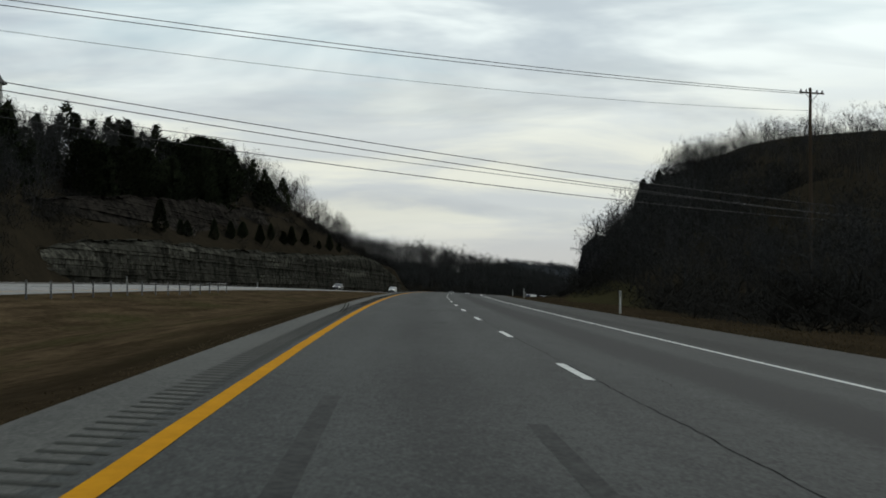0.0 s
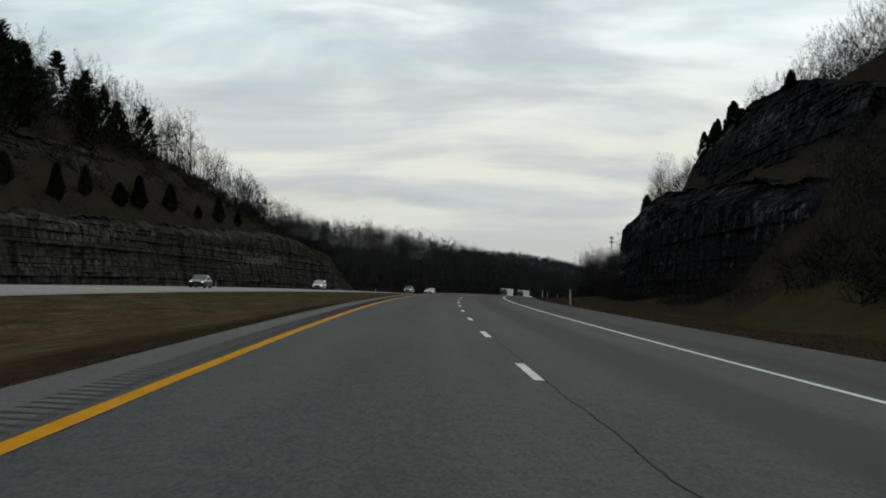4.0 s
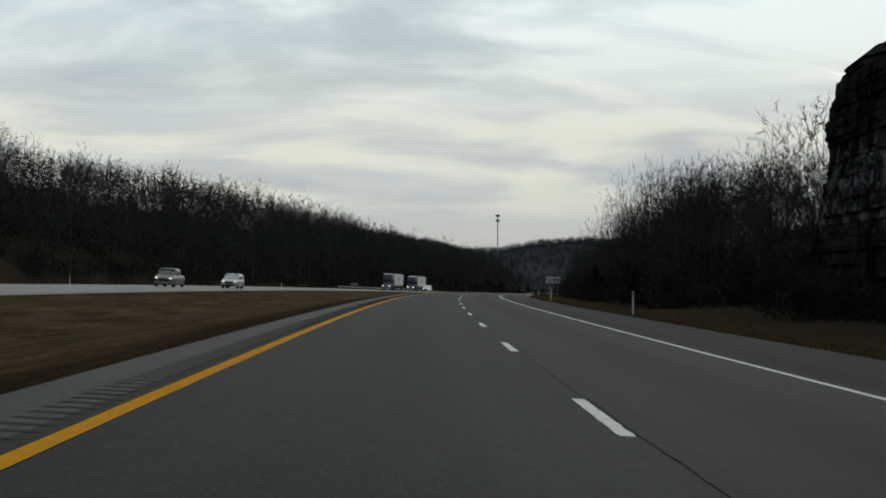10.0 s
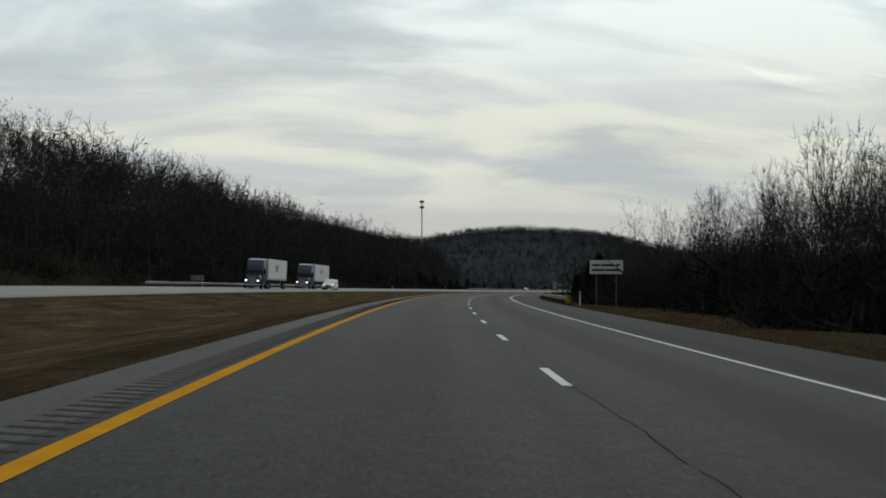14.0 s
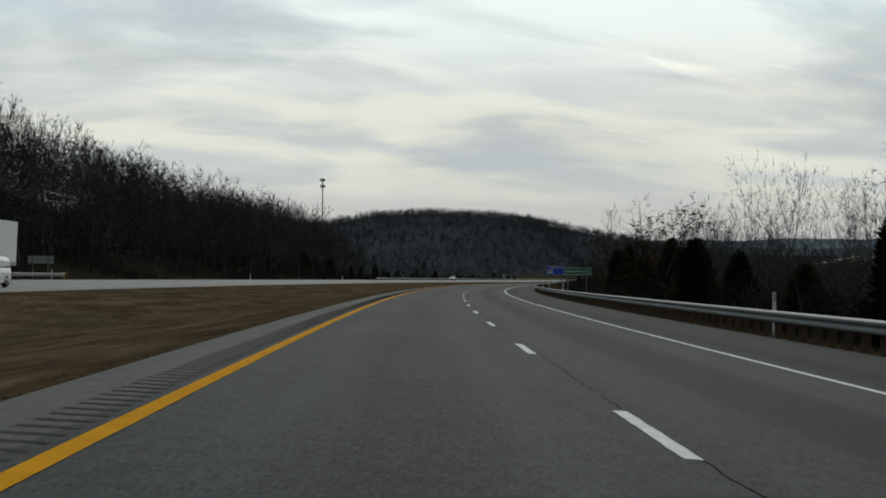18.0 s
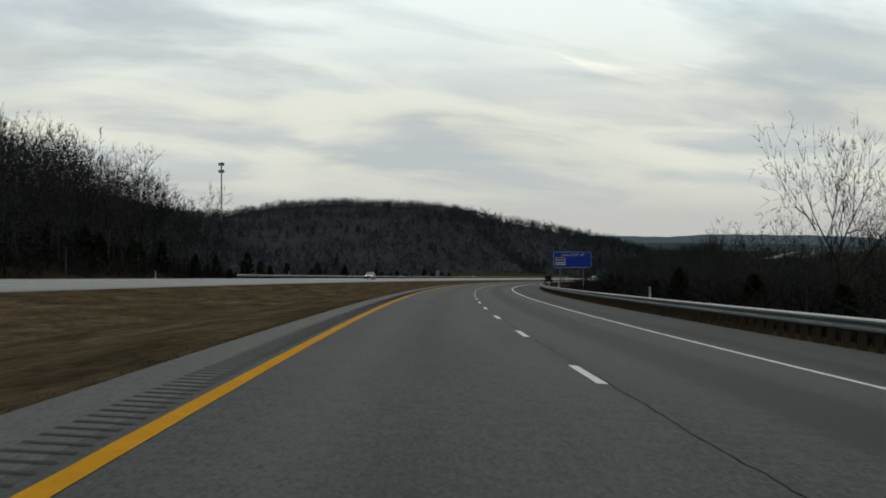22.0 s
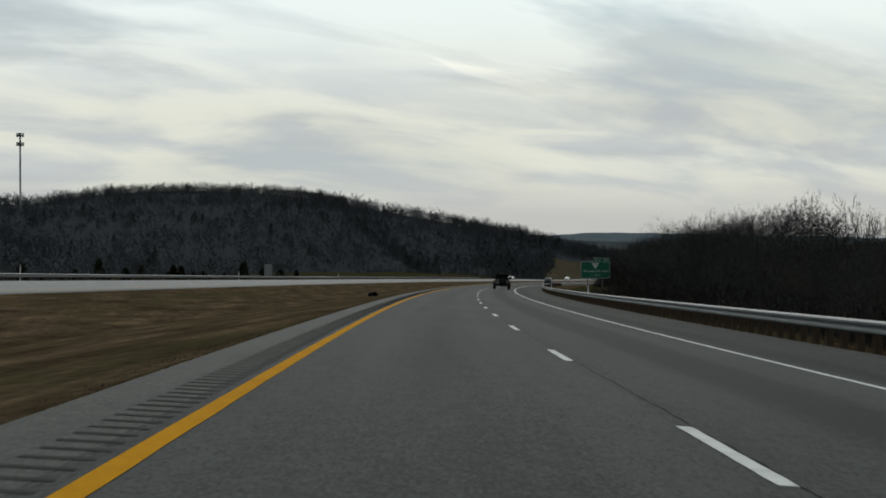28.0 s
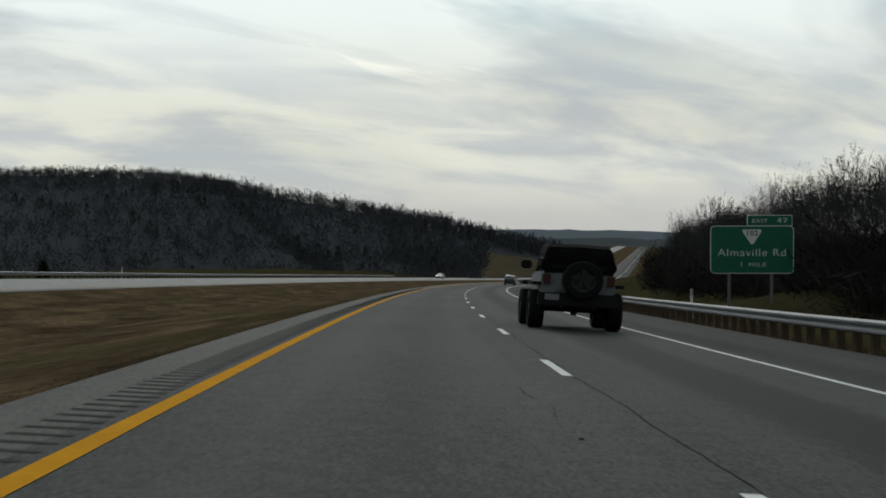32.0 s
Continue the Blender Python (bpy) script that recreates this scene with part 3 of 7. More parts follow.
# ---- rock cuts ----
def rock_material(name, a, b, dark, pale, share):
    """Bedded rock: two tones by bed, dark seeps down the face, pale fresh breaks that keep to some beds. share: how much is fresh."""
    m = bpy.data.materials.new(name)
    m.use_nodes = True
    t = m.node_tree
    bsdf = t.nodes["Principled BSDF"]
    bsdf.inputs["Roughness"].default_value = 0.93
    bsdf.inputs["Specular IOR Level"].default_value = 0.0
    tc = t.nodes.new("ShaderNodeTexCoord")
    mp = t.nodes.new("ShaderNodeMapping")
    mp.inputs["Scale"].default_value = (0.30, 0.30, 2.6)
    t.links.new(tc.outputs["Object"], mp.inputs["Vector"])
    beds = node(t, "ShaderNodeTexNoise", Scale=0.9, Detail=8.0, Roughness=0.7)
    t.links.new(mp.outputs[0], beds.inputs["Vector"])
    stain_map = t.nodes.new("ShaderNodeMapping")
    stain_map.inputs["Scale"].default_value = (0.5, 0.5, 0.09)
    t.links.new(tc.outputs["Object"], stain_map.inputs["Vector"])
    stain = node(t, "ShaderNodeTexNoise", Scale=1.0, Detail=6.0)
    t.links.new(stain_map.outputs[0], stain.inputs["Vector"])
    grit = node(t, "ShaderNodeTexNoise", Scale=3.2, Detail=8.0, Roughness=0.7)
    t.links.new(tc.outputs["Object"], grit.inputs["Vector"])
    mix = t.nodes.new("ShaderNodeMix")
    mix.data_type = "RGBA"
    mix.inputs[6].default_value, mix.inputs[7].default_value = (*a, 1), (*b, 1)
    r = t.nodes.new("ShaderNodeMapRange")
    r.inputs["From Min"].default_value, r.inputs["From Max"].default_value = 0.36, 0.60
    t.links.new(beds.outputs["Fac"], r.inputs["Value"])
    t.links.new(r.outputs["Result"], mix.inputs[0])
    wet = t.nodes.new("ShaderNodeMix")
    wet.data_type = "RGBA"
    wet.inputs[7].default_value = (*dark, 1)
    r2 = t.nodes.new("ShaderNodeMapRange")
    r2.inputs["From Min"].default_value, r2.inputs["From Max"].default_value = 0.46, 0.62
    t.links.new(stain.outputs["Fac"], r2.inputs["Value"])
    t.links.new(r2.outputs["Result"], wet.inputs[0])
    t.links.new(mix.outputs[2], wet.inputs[6])
    pit = t.nodes.new("ShaderNodeMix")
    pit.data_type = "RGBA"
    pit.inputs[7].default_value = (dark[0] * 0.6, dark[1] * 0.6, dark[2] * 0.6, 1)
    r3 = t.nodes.new("ShaderNodeMapRange")
    r3.inputs["From Min"].default_value, r3.inputs["From Max"].default_value = 0.55, 0.68
    t.links.new(grit.outputs["Fac"], r3.inputs["Value"])
    t.links.new(r3.outputs["Result"], pit.inputs[0])
    t.links.new(wet.outputs[2], pit.inputs[6])
    fresh_map = t.nodes.new("ShaderNodeMapping")
    fresh_map.inputs["Scale"].default_value = (0.8, 0.8, 0.62)
    t.links.new(tc.outputs["Object"], fresh_map.inputs["Vector"])
    fresh = node(t, "ShaderNodeTexNoise", Scale=1.0, Detail=7.0, Roughness=0.72, Distortion=0.6)
    t.links.new(fresh_map.outputs[0], fresh.inputs["Vector"])
    band_map = t.nodes.new("ShaderNodeMapping")
    band_map.inputs["Scale"].default_value = (0.012, 0.012, 0.30)
    t.links.new(tc.outputs["Object"], band_map.inputs["Vector"])
    band = node(t, "ShaderNodeTexNoise", Scale=1.0, Detail=2.0)
    t.links.new(band_map.outputs[0], band.inputs["Vector"])
    both = node(t, "ShaderNodeMath")
    both.operation = "MULTIPLY_ADD"
    both.inputs[1].default_value = 0.7
    t.links.new(band.outputs["Fac"], both.inputs[0])
    t.links.new(fresh.outputs["Fac"], both.inputs[2])
    r4 = t.nodes.new("ShaderNodeMapRange")
    r4.inputs["From Min"].default_value, r4.inputs["From Max"].default_value = 0.99 - share, 1.13 - share
    t.links.new(both.outputs[0], r4.inputs["Value"])
    chip = t.nodes.new("ShaderNodeMix")
    chip.data_type = "RGBA"
    chip.inputs[7].default_value = (*pale, 1)
    t.links.new(r4.outputs["Result"], chip.inputs[0])
    t.links.new(pit.outputs[2], chip.inputs[6])
    t.links.new(chip.outputs[2], bsdf.inputs["Base Color"])
    bp = node(t, "ShaderNodeBump", Strength=0.9, Distance=0.25)
    t.links.new(grit.outputs["Fac"], bp.inputs["Height"])
    t.links.new(bp.outputs[0], bsdf.inputs["Normal"])
    return m


ROCK_GREY = rock_material("limestone", (0.070, 0.068, 0.055), (0.034, 0.033, 0.027), (0.020, 0.0195, 0.016), (0.120, 0.116, 0.094), 0.08)
# right-hand cut: same rock mix, all tones but the pale one taken down
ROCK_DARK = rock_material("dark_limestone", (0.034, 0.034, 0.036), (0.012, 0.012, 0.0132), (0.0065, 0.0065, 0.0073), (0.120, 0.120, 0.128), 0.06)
ROCK_BROWN = rock_material("brown_weathered_rock", (0.042, 0.037, 0.031), (0.022, 0.0195, 0.0165), (0.013, 0.012, 0.0105), (0.068, 0.061, 0.052), 0.05)


def rock_face(name, plan, base_h, tops, batter, round_off, material, du, thick, outward, label, seed):
    """Level beds of broken blocks. plan: (s, d) points of the foot; tops: (s, height of the top); batter: lean back per metre."""
    rng = random.Random(int(seed * 100))
    lens = [0.0]
    for p, q in zip(plan, plan[1:]):
        lens.append(lens[-1] + math.hypot(q[0] - p[0], q[1] - p[1]))
    us = np.arange(0, lens[-1] + du / 2, du)
    ps, pd = np.interp(us, lens, [p[0] for p in plan]), np.interp(us, lens, [p[1] for p in plan])
    beds, z = [], base_h - 0.3
    while z < max(h for _, h in tops) + 1.5:
        w = thick * rng.choice((0.5, 0.7, 0.9, 1.2, 1.7))
        beds.append((z, z + w, rng.uniform(-0.16, 0.16), rng.uniform(1.4, 4.6), rng.uniform(0, 9), rng.choice((0.02, 0.03, 0.05, 0.07, 0.28))))
        z += w
    rows = []
    for i, u in enumerate(us):
        a, b = max(i - 6, 0), min(i + 6, len(us) - 1)
        ts, td = ps[b] - ps[a], pd[b] - pd[a]
        k = math.hypot(ts, td)
        ns, nd = -td / k * outward, ts / k * outward
        top = float(np.interp(ps[i], [t for t, _ in tops], [h for _, h in tops])) + 0.7 * noise.noise((u / 9, seed, 8)) + 0.35 * noise.noise((u / 2.3, seed, 2))
        dip = 0.5 * noise.noise((u / 70, seed, 6))
        row = []
        for n, (z0, z1, out, length, phase, cut) in enumerate(beds):
            c = u / length + phase + 0.5 * noise.noise((u / 6, n * 3.1, seed))
            blk = math.floor(c)
            push = out + 0.24 * noise.noise((blk * 5.7 + 0.5, n * 3.3, seed)) + 0.8 * noise.noise((u / 19, n * 0.12, seed)) + 0.3 * noise.noise((u / 5, n * 0.5, seed + 2))
            if (c - blk) * length < du:
                push -= 0.16
            for hz, rec in ((z0, cut), (z0 + 0.05, 0.0), (z1 - 0.04, 0.04 * noise.noise((u, n, seed)))):
                h = min(hz + dip, top)
                lean = batter * (h - base_h) + (1.1 * max(h - (top - round_off), 0) ** 1.3 / max(round_off, 0.1) ** 0.3 if round_off else 0)
                e = push - rec - lean
                row.append(P(ps[i] + ns * e, pd[i] + nd * e, h))
        e = batter * (top - base_h) + 1.1 * round_off + 5.0
        row.append(P(ps[i] - ns * e, pd[i] - nd * e, top - 0.3))
        rows.append(row)
    verts, faces = strip(rows)
    ob = mesh_ob(name, verts, faces, material)
    return tagged(ob, label, "rock face", kind="structure")


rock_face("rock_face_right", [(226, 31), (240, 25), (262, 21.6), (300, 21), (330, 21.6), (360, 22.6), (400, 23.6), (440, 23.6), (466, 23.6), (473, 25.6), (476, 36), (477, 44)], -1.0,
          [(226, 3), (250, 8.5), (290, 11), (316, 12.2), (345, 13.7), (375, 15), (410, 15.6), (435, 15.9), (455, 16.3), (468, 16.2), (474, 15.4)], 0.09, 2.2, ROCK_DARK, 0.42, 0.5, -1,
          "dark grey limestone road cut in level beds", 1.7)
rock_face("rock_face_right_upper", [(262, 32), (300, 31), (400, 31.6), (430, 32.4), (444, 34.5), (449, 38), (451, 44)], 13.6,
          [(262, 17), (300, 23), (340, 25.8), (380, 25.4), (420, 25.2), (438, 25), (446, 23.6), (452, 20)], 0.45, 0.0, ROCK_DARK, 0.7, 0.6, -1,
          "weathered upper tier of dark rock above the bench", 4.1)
rock_face("rock_face_left", [(140, -46), (165, -43.6), (200, -42.4), (300, -42), (420, -42), (480, -42.6), (505, -44.5), (522, -48)], 0.4,
          [(140, 2.5), (165, 6), (200, 7.6), (250, 8.0), (300, 8.6), (380, 10.8), (425, 12.3), (450, 11.4), (470, 8.9), (498, 5.0), (515, 2.2), (522, 1.5)], 0.14, 1.2, ROCK_GREY, 0.55, 0.55, 1,
          "grey limestone road cut in level beds", 9.2)
rock_face("rock_face_left_upper", [(168, -53), (200, -50.6), (300, -50), (400, -50.5), (450, -53)], 9.4,
          [(168, 11), (220, 15), (300, 20), (380, 21), (450, 14)], 0.62, 0.0, ROCK_BROWN, 0.7, 0.6, 1,
          "weathered brown upper tier of rock above the bench", 5.3)

# ---- trees ----
BARK = mat("bark", (0.040, 0.035, 0.030), (0.016, 0.014, 0.012), scale=3.0, rough=0.95, bump=0.5, stretch=(3, 3, 0.6), spec=0.0)
TWIG = mat("twigs", (0.060, 0.052, 0.045), (0.026, 0.0225, 0.020), scale=1.2, rough=0.95, island=0.9, spec=0.0)
TWIG_FAR = mat("woods", (0.0455, 0.0460, 0.0445), (0.0235, 0.0238, 0.0232), scale=0.08, rough=0.97, island=1.0, spec=0.0)
CEDAR = mat("cedar", (0.025, 0.030, 0.016), (0.011, 0.014, 0.0085), scale=1.0, rough=0.9, island=0.9, spec=0.0)
OAK_LEAF = mat("dead_leaves", (0.062, 0.038, 0.022), (0.030, 0.019, 0.012), scale=1.5, rough=0.9, island=1.0, spec=0.0)
TWIG_PALE = mat("pale_woods", (0.060, 0.0605, 0.0590), (0.030, 0.0305, 0.0300), scale=0.08, rough=0.97, island=1.0, spec=0.0)
TWIG_DEEP = mat("deep_woods", (0.039, 0.0390, 0.0380), (0.0195, 0.0198, 0.0195), scale=0.08, rough=0.97, island=1.0, spec=0.0)
BRUSH = mat("brush", (0.0275, 0.0262, 0.0232), (0.0148, 0.0144, 0.0132), scale=0.4, rough=0.97, island=0.5, spec=0.0)


def forked(rng, height, wide, levels, kids, bole=0.3, wiggle=0.22, rise=0.03):
    """Limbs of a bare tree that forks again and again into a dome of twigs: (start, end, radius, radius, level)."""
    limbs = []

    def limb(p, way, length, r, level):
        n = (4, 3, 2, 2, 1, 1)[level]
        w, q = way.normalized(), p
        mids = []
        for i in range(n):
            w = (w + Vector((rng.uniform(-1, 1), rng.uniform(-1, 1), rng.uniform(-1, 1))) * wiggle * (0.4 if level == 0 else 1.0) + Vector((0, 0, rise * 0.5))).normalized()
            e = q + w * (length / n)
            limbs.append((q, e, r * (1 - 0.45 * i / n), r * (1 - 0.45 * (i + 1) / n), level))
            mids.append((q.lerp(e, rng.random()), w))
            q = e
        if level >= levels:
            return
        turn0 = rng.uniform(0, 6.28)
        for k in range(kids[level]):
            at, w1 = (q, w) if k < 2 else rng.choice(mids[len(mids) // 3:])
            turn = turn0 + 6.283 * k / kids[level] + rng.uniform(-0.5, 0.5)
            angle = rng.uniform(0.34, 0.72) if k < 2 else rng.uniform(0.65, 1.15)
            out = Matrix.Rotation(turn, 3, w1) @ w1.orthogonal().normalized()
            limb(at, w1 * math.cos(angle) + out * math.sin(angle) + Vector((0, 0, rise)), length * rng.uniform(0.62, 0.88) * (1.0 if level else 0.8), r * 0.52, level + 1)

    limb(Vector((0, 0, 0)), Vector((rng.uniform(-0.08, 0.08), rng.uniform(-0.08, 0.08), 1)), 1.0, 0.034, 0)
    top = max(q.z for _, q, *_ in limbs)
    reach = sorted(math.hypot(q.x, q.y) for _, q, *_ in limbs)[int(len(limbs) * 0.96)]
    k, kw = height / top, height * wide / reach

    def fit(p):
        return Vector((p.x * kw, p.y * kw, p.z * k - 0.3))

    girth = 0.0095 * height / 0.034
    return [(fit(p), fit(q), a * girth, b * girth, level) for p, q, a, b, level in limbs]


def upright(rng, height, wide, counts, stems=1):
    """Limbs of a bare tree whose branches sweep upwards from straight stems: (start, end, radius, radius, level)."""
    limbs = []

    def sweep(p, way, length, r0, r1, n, level, rise):
        pts, w = [p], way.normalized()
        for i in range(n):
            w = (w + Vector((rng.uniform(-1, 1), rng.uniform(-1, 1), rng.uniform(-1, 1))) * 0.07 + Vector((0, 0, rise))).normalized()
            q = pts[-1] + w * (length / n)
            limbs.append((pts[-1], q, r0 + (r1 - r0) * i / n, r0 + (r1 - r0) * (i + 1) / n, level))
            pts.append(q)
        return pts

    def along_it(pts, u):
        k = min(int(u * (len(pts) - 1)), len(pts) - 2)
        return pts[k].lerp(pts[k + 1], u * (len(pts) - 1) - k), (pts[k + 1] - pts[k]).normalized()

    def offshoot(way, turn, angle):
        side_way = Matrix.Rotation(turn, 3, way) @ way.orthogonal().normalized()
        return way * math.cos(angle) + side_way * math.sin(angle)

    for k in range(stems):
        t = 6.283 * k / stems + rng.uniform(-0.5, 0.5)
        out = 0.0 if stems == 1 else rng.uniform(0.25, 0.5)
        r = height * 0.0105 / stems ** 0.5
        tall = height if stems == 1 else height * rng.uniform(0.8, 1.0)
        stem = sweep(Vector((0, 0, -0.3)), Vector((out * math.cos(t), out * math.sin(t), 1)), tall, r, 0.012, 7, 0, 0.02)
        for i in range(counts[0]):
            u = 0.14 + 0.84 * (i + rng.random()) / counts[0]
            p, w = along_it(stem, u)
            length = height * wide * (1 - u) ** 0.7 * rng.uniform(0.7, 1.15) + 0.05 * height
            bough = sweep(p, offshoot(w, i * 2.4 + rng.uniform(-0.4, 0.4), rng.uniform(0.85, 1.15) - 0.3 * u), length, max(r * (1 - u) * 0.5, 0.014), 0.008, 5, 1, 0.02)
            for _ in range(counts[1]):
                v = rng.uniform(0.2, 0.98)
                p2, w2 = along_it(bough, v)
                twig = sweep(p2, offshoot(w2, rng.uniform(0, 6.28), rng.uniform(0.55, 1.0)), length * rng.uniform(0.26, 0.5) * (1.15 - 0.5 * v) + 0.2, 0.011, 0.006, 2, 2, 0.03)
                for _ in range(counts[2]):
                    p3, w3 = along_it(twig, rng.uniform(0.2, 1.0))
                    sweep(p3, offshoot(w3, rng.uniform(0, 6.28), rng.uniform(0.4, 0.8)), length * rng.uniform(0.10, 0.2) + 0.12, 0.008, 0.004, 1, 3, 0.08)
    return limbs


def limb_mesh(limbs, verts, faces, thin=0.02, scale=1.0):
    for p, q, a, b, level in limbs:
        w = (q - p)
        x = w.orthogonal().normalized()
        if a <= thin:
            y = x * a * 1.3 * scale
            k = len(verts)
            verts += [p - y, p + y, q]
            faces.append((k, k + 1, k + 2))
            continue
        y = w.cross(x).normalized()
        k = len(verts)
        for c, r in ((p, a), (q, b)):
            for i in range(3):
                t = 2.094 * i
                verts.append(c + (x * math.cos(t) + y * math.sin(t)) * r)
        for i in range(3):
            j = (i + 1) % 3
            faces.append((k + i, k + j, k + 3 + j, k + 3 + i))


def leaves(rng, limbs, n, size, verts, faces, droop=0.4):
    tips = [l for l in limbs if l[4] >= 2]
    for _ in range(n):
        p, q, *_ = rng.choice(tips)
        c = p.lerp(q, rng.random()) + Vector((rng.uniform(-1, 1), rng.uniform(-1, 1), rng.uniform(-1, 0.6))) * size
        a = Vector((rng.uniform(-1, 1), rng.uniform(-1, 1), rng.uniform(-1, droop))).normalized() * size * rng.uniform(0.6, 1.2)
        b = a.orthogonal().normalized() * size * rng.uniform(0.3, 0.6)
        k = len(verts)
        verts += [c - a, c + b, c + a, c - b]
        faces.append((k, k + 1, k + 2, k + 3))


def twigs(rng, limbs, n, length, sliver, v, f):
    """Fine twigs that spring from the outer limbs."""
    outer = [l for l in limbs if l[4] >= 1]
    for _ in range(n):
        p, q, *_ = rng.choice(outer)
        c = p.lerp(q, rng.uniform(0.05, 0.75))
        way = ((q - p).normalized() * 0.6 + Vector((rng.uniform(-.9, .9), rng.uniform(-.9, .9), rng.uniform(-.6, .8)))).normalized()
        b = Matrix.Rotation(rng.uniform(0, 3.1), 3, way) @ way.orthogonal().normalized() * sliver
        k = len(v)
        v += [c - b, c + b, c + way * length * rng.uniform(0.5, 1.2)]
        f.append((k, k + 1, k + 2))


def proto(name, label, category, pieces):
    """A thing to copy: pieces are (part name, verts, faces, material)."""
    base = empty(name, pose(0, 0, -500), label, category)
    for nm, v, f, m in pieces:
        mesh_ob(nm, v, f, m, base)
    return base


def bare_proto(seed, limbs, label, leaf=0, name="bare_tree"):
    rng = random.Random(seed)
    tv, tf, cv, cf = [], [], [], []
    limb_mesh([l for l in limbs if l[4] == 0], tv, tf, thin=0.0)
    limb_mesh([l for l in limbs if l[4] > 0], cv, cf, thin=0.02)
    twigs(rng, [l for l in limbs if l[4] >= 2], 500, 0.5, 0.008, cv, cf)
    pieces = [("trunk", tv, tf, BARK), ("crown", cv, cf, TWIG)]
    if leaf:
        lv, lf = [], []
        leaves(rng, limbs, leaf, 0.12, lv, lf)
        pieces.append(("foliage", lv, lf, OAK_LEAF))
    return proto(name, label, "tree", pieces)


def fork(seed, height, wide, rise=0.05):
    """A large forked tree with twigs no thinner than a finger."""
    limbs = forked(random.Random(seed), height, wide, 5, (4, 3, 3, 3, 2), rise=rise)
    return [(p, q, max(a, 0.010), max(b, 0.008), n) for p, q, a, b, n in limbs]


def cedar_mesh(rng, height, width, n, verts, faces, size=0.30, blunt=0.62):
    for _ in range(n):
        u = rng.random() ** 0.75
        z = height * (0.03 + 0.97 * u)
        t = rng.uniform(0, 2 * math.pi)
        edge_r = width * min((1 - u) ** blunt, 0.45 + 2.2 * u) * (0.92 + 0.42 * noise.noise((math.cos(t) * 1.3 + width * 7, math.sin(t) * 1.3, u * height * 0.75)))
        r = edge_r * math.sqrt(rng.uniform(0.3, 1.0))
        c = Vector((r * math.cos(t), r * math.sin(t), z + rng.uniform(-0.1, 0.1)))
        a = (Vector((math.cos(t), math.sin(t), 0)) * 0.7 + Vector((rng.uniform(-.7, .7), rng.uniform(-.7, .7), rng.uniform(0.1, 1.1)))).normalized() * size * rng.uniform(0.7, 1.5)
        b = a.orthogonal().normalized() * size * rng.uniform(0.25, 0.5)
        k = len(verts)
        verts += [c - a * 0.5 - b, c - a * 0.5 + b, c + a]
        faces.append((k, k + 1, k + 2))


def cedar_proto(seed, height, width, blunt=0.62, name="cedar_tree", label="dense dark green cedar standing on the roadside slope"):
    rng = random.Random(seed)
    tv, tf, cv, cf = [], [], [], []
    limb_mesh([(Vector((0, 0, -0.3)), Vector((0, 0, height * 0.85)), height * 0.02, 0.02, 0)], tv, tf, thin=0.0)
    cedar_mesh(rng, height, width, 2300, cv, cf, 0.16 + 0.022 * height, blunt)
    return proto(name, label, "tree", [("trunk", tv, tf, BARK), ("crown", cv, cf, CEDAR)])


BARE = [bare_proto(11, fork(11, 13, 0.34), "leafless grey-brown hardwood tree on the hillside"),
        bare_proto(12, upright(random.Random(12), 15, 0.36, (24, 8, 3)), "tall leafless hardwood tree with upright limbs"),
        bare_proto(13, fork(13, 11, 0.40, 0.02), "leafless hardwood tree with a broad forked crown"),
        bare_proto(14, fork(14, 9, 0.36), "small leafless tree at the edge of the woods")]
OAKS = [bare_proto(21, fork(21, 9.5, 0.42, 0.02), "small oak still holding dead brown leaves", leaf=1500, name="oak_tree"),
        bare_proto(22, fork(22, 8.0, 0.45, 0.02), "spreading oak with sparse dead brown leaves", leaf=1000, name="oak_tree")]
CEDARS = [cedar_proto(31, 6.5, 2.0), cedar_proto(32, 5.0, 1.8), cedar_proto(33, 4.0, 1.8)]
PINES = [cedar_proto(34 + i, h, w, 0.24, "evergreen_tree", "broad dark evergreen on the wooded hilltop") for i, (h, w) in enumerate(((8.5, 2.9), (7.2, 3.1), (6.0, 2.6)))]
placed = random.Random(77)


def plant(kind, s, d, scale, group):
    h = ground_h(s, d)
    m = along(s, d, h - 0.1, placed.uniform(0, 360)) @ Matrix.Diagonal((scale * placed.uniform(0.9, 1.1), scale * placed.uniform(0.9, 1.1), scale, 1))
    ob = copy_thing(kind, m)
    ob.matrix_basis = m
    ob["group"] = group
    return ob


def tri_arrays(v, f):
    tris = [f_[:3] for f_ in f] + [(f_[0], f_[2], f_[3]) for f_ in f if len(f_) == 4]
    return np.array([tuple(p) for p in v]), np.array(tris, dtype=np.int32)


def woods_tree(rng, height, wide, levels, kids, least, fuzz, length, sliver):
    """A tree of the woods: forked limbs and a haze of fine twigs."""
    v, f = [], []
    limbs = forked(rng, height, wide, levels, kids)
    limb_mesh([(p, q, max(a, least), max(b, least), n) for p, q, a, b, n in limbs], v, f, thin=0.095)
    twigs(rng, [l for l in limbs if l[4] >= 2], fuzz, length, sliver, v, f)
    return tri_arrays(v, f)


def bush(rng, height, wide):
    v, f = [], []
    for _ in range(4):
        limbs = forked(rng, height * rng.uniform(0.7, 1.0), wide, 3, (3, 2, 2), wiggle=0.25)
        lean = Vector((rng.uniform(-0.5, 0.5), rng.uniform(-0.5, 0.5), 0))
        limb_mesh([(p + lean * p.z, q + lean * q.z, max(a, 0.008), max(b, 0.008), n) for p, q, a, b, n in limbs], v, f, thin=0.1)
    return tri_arrays(v, f)


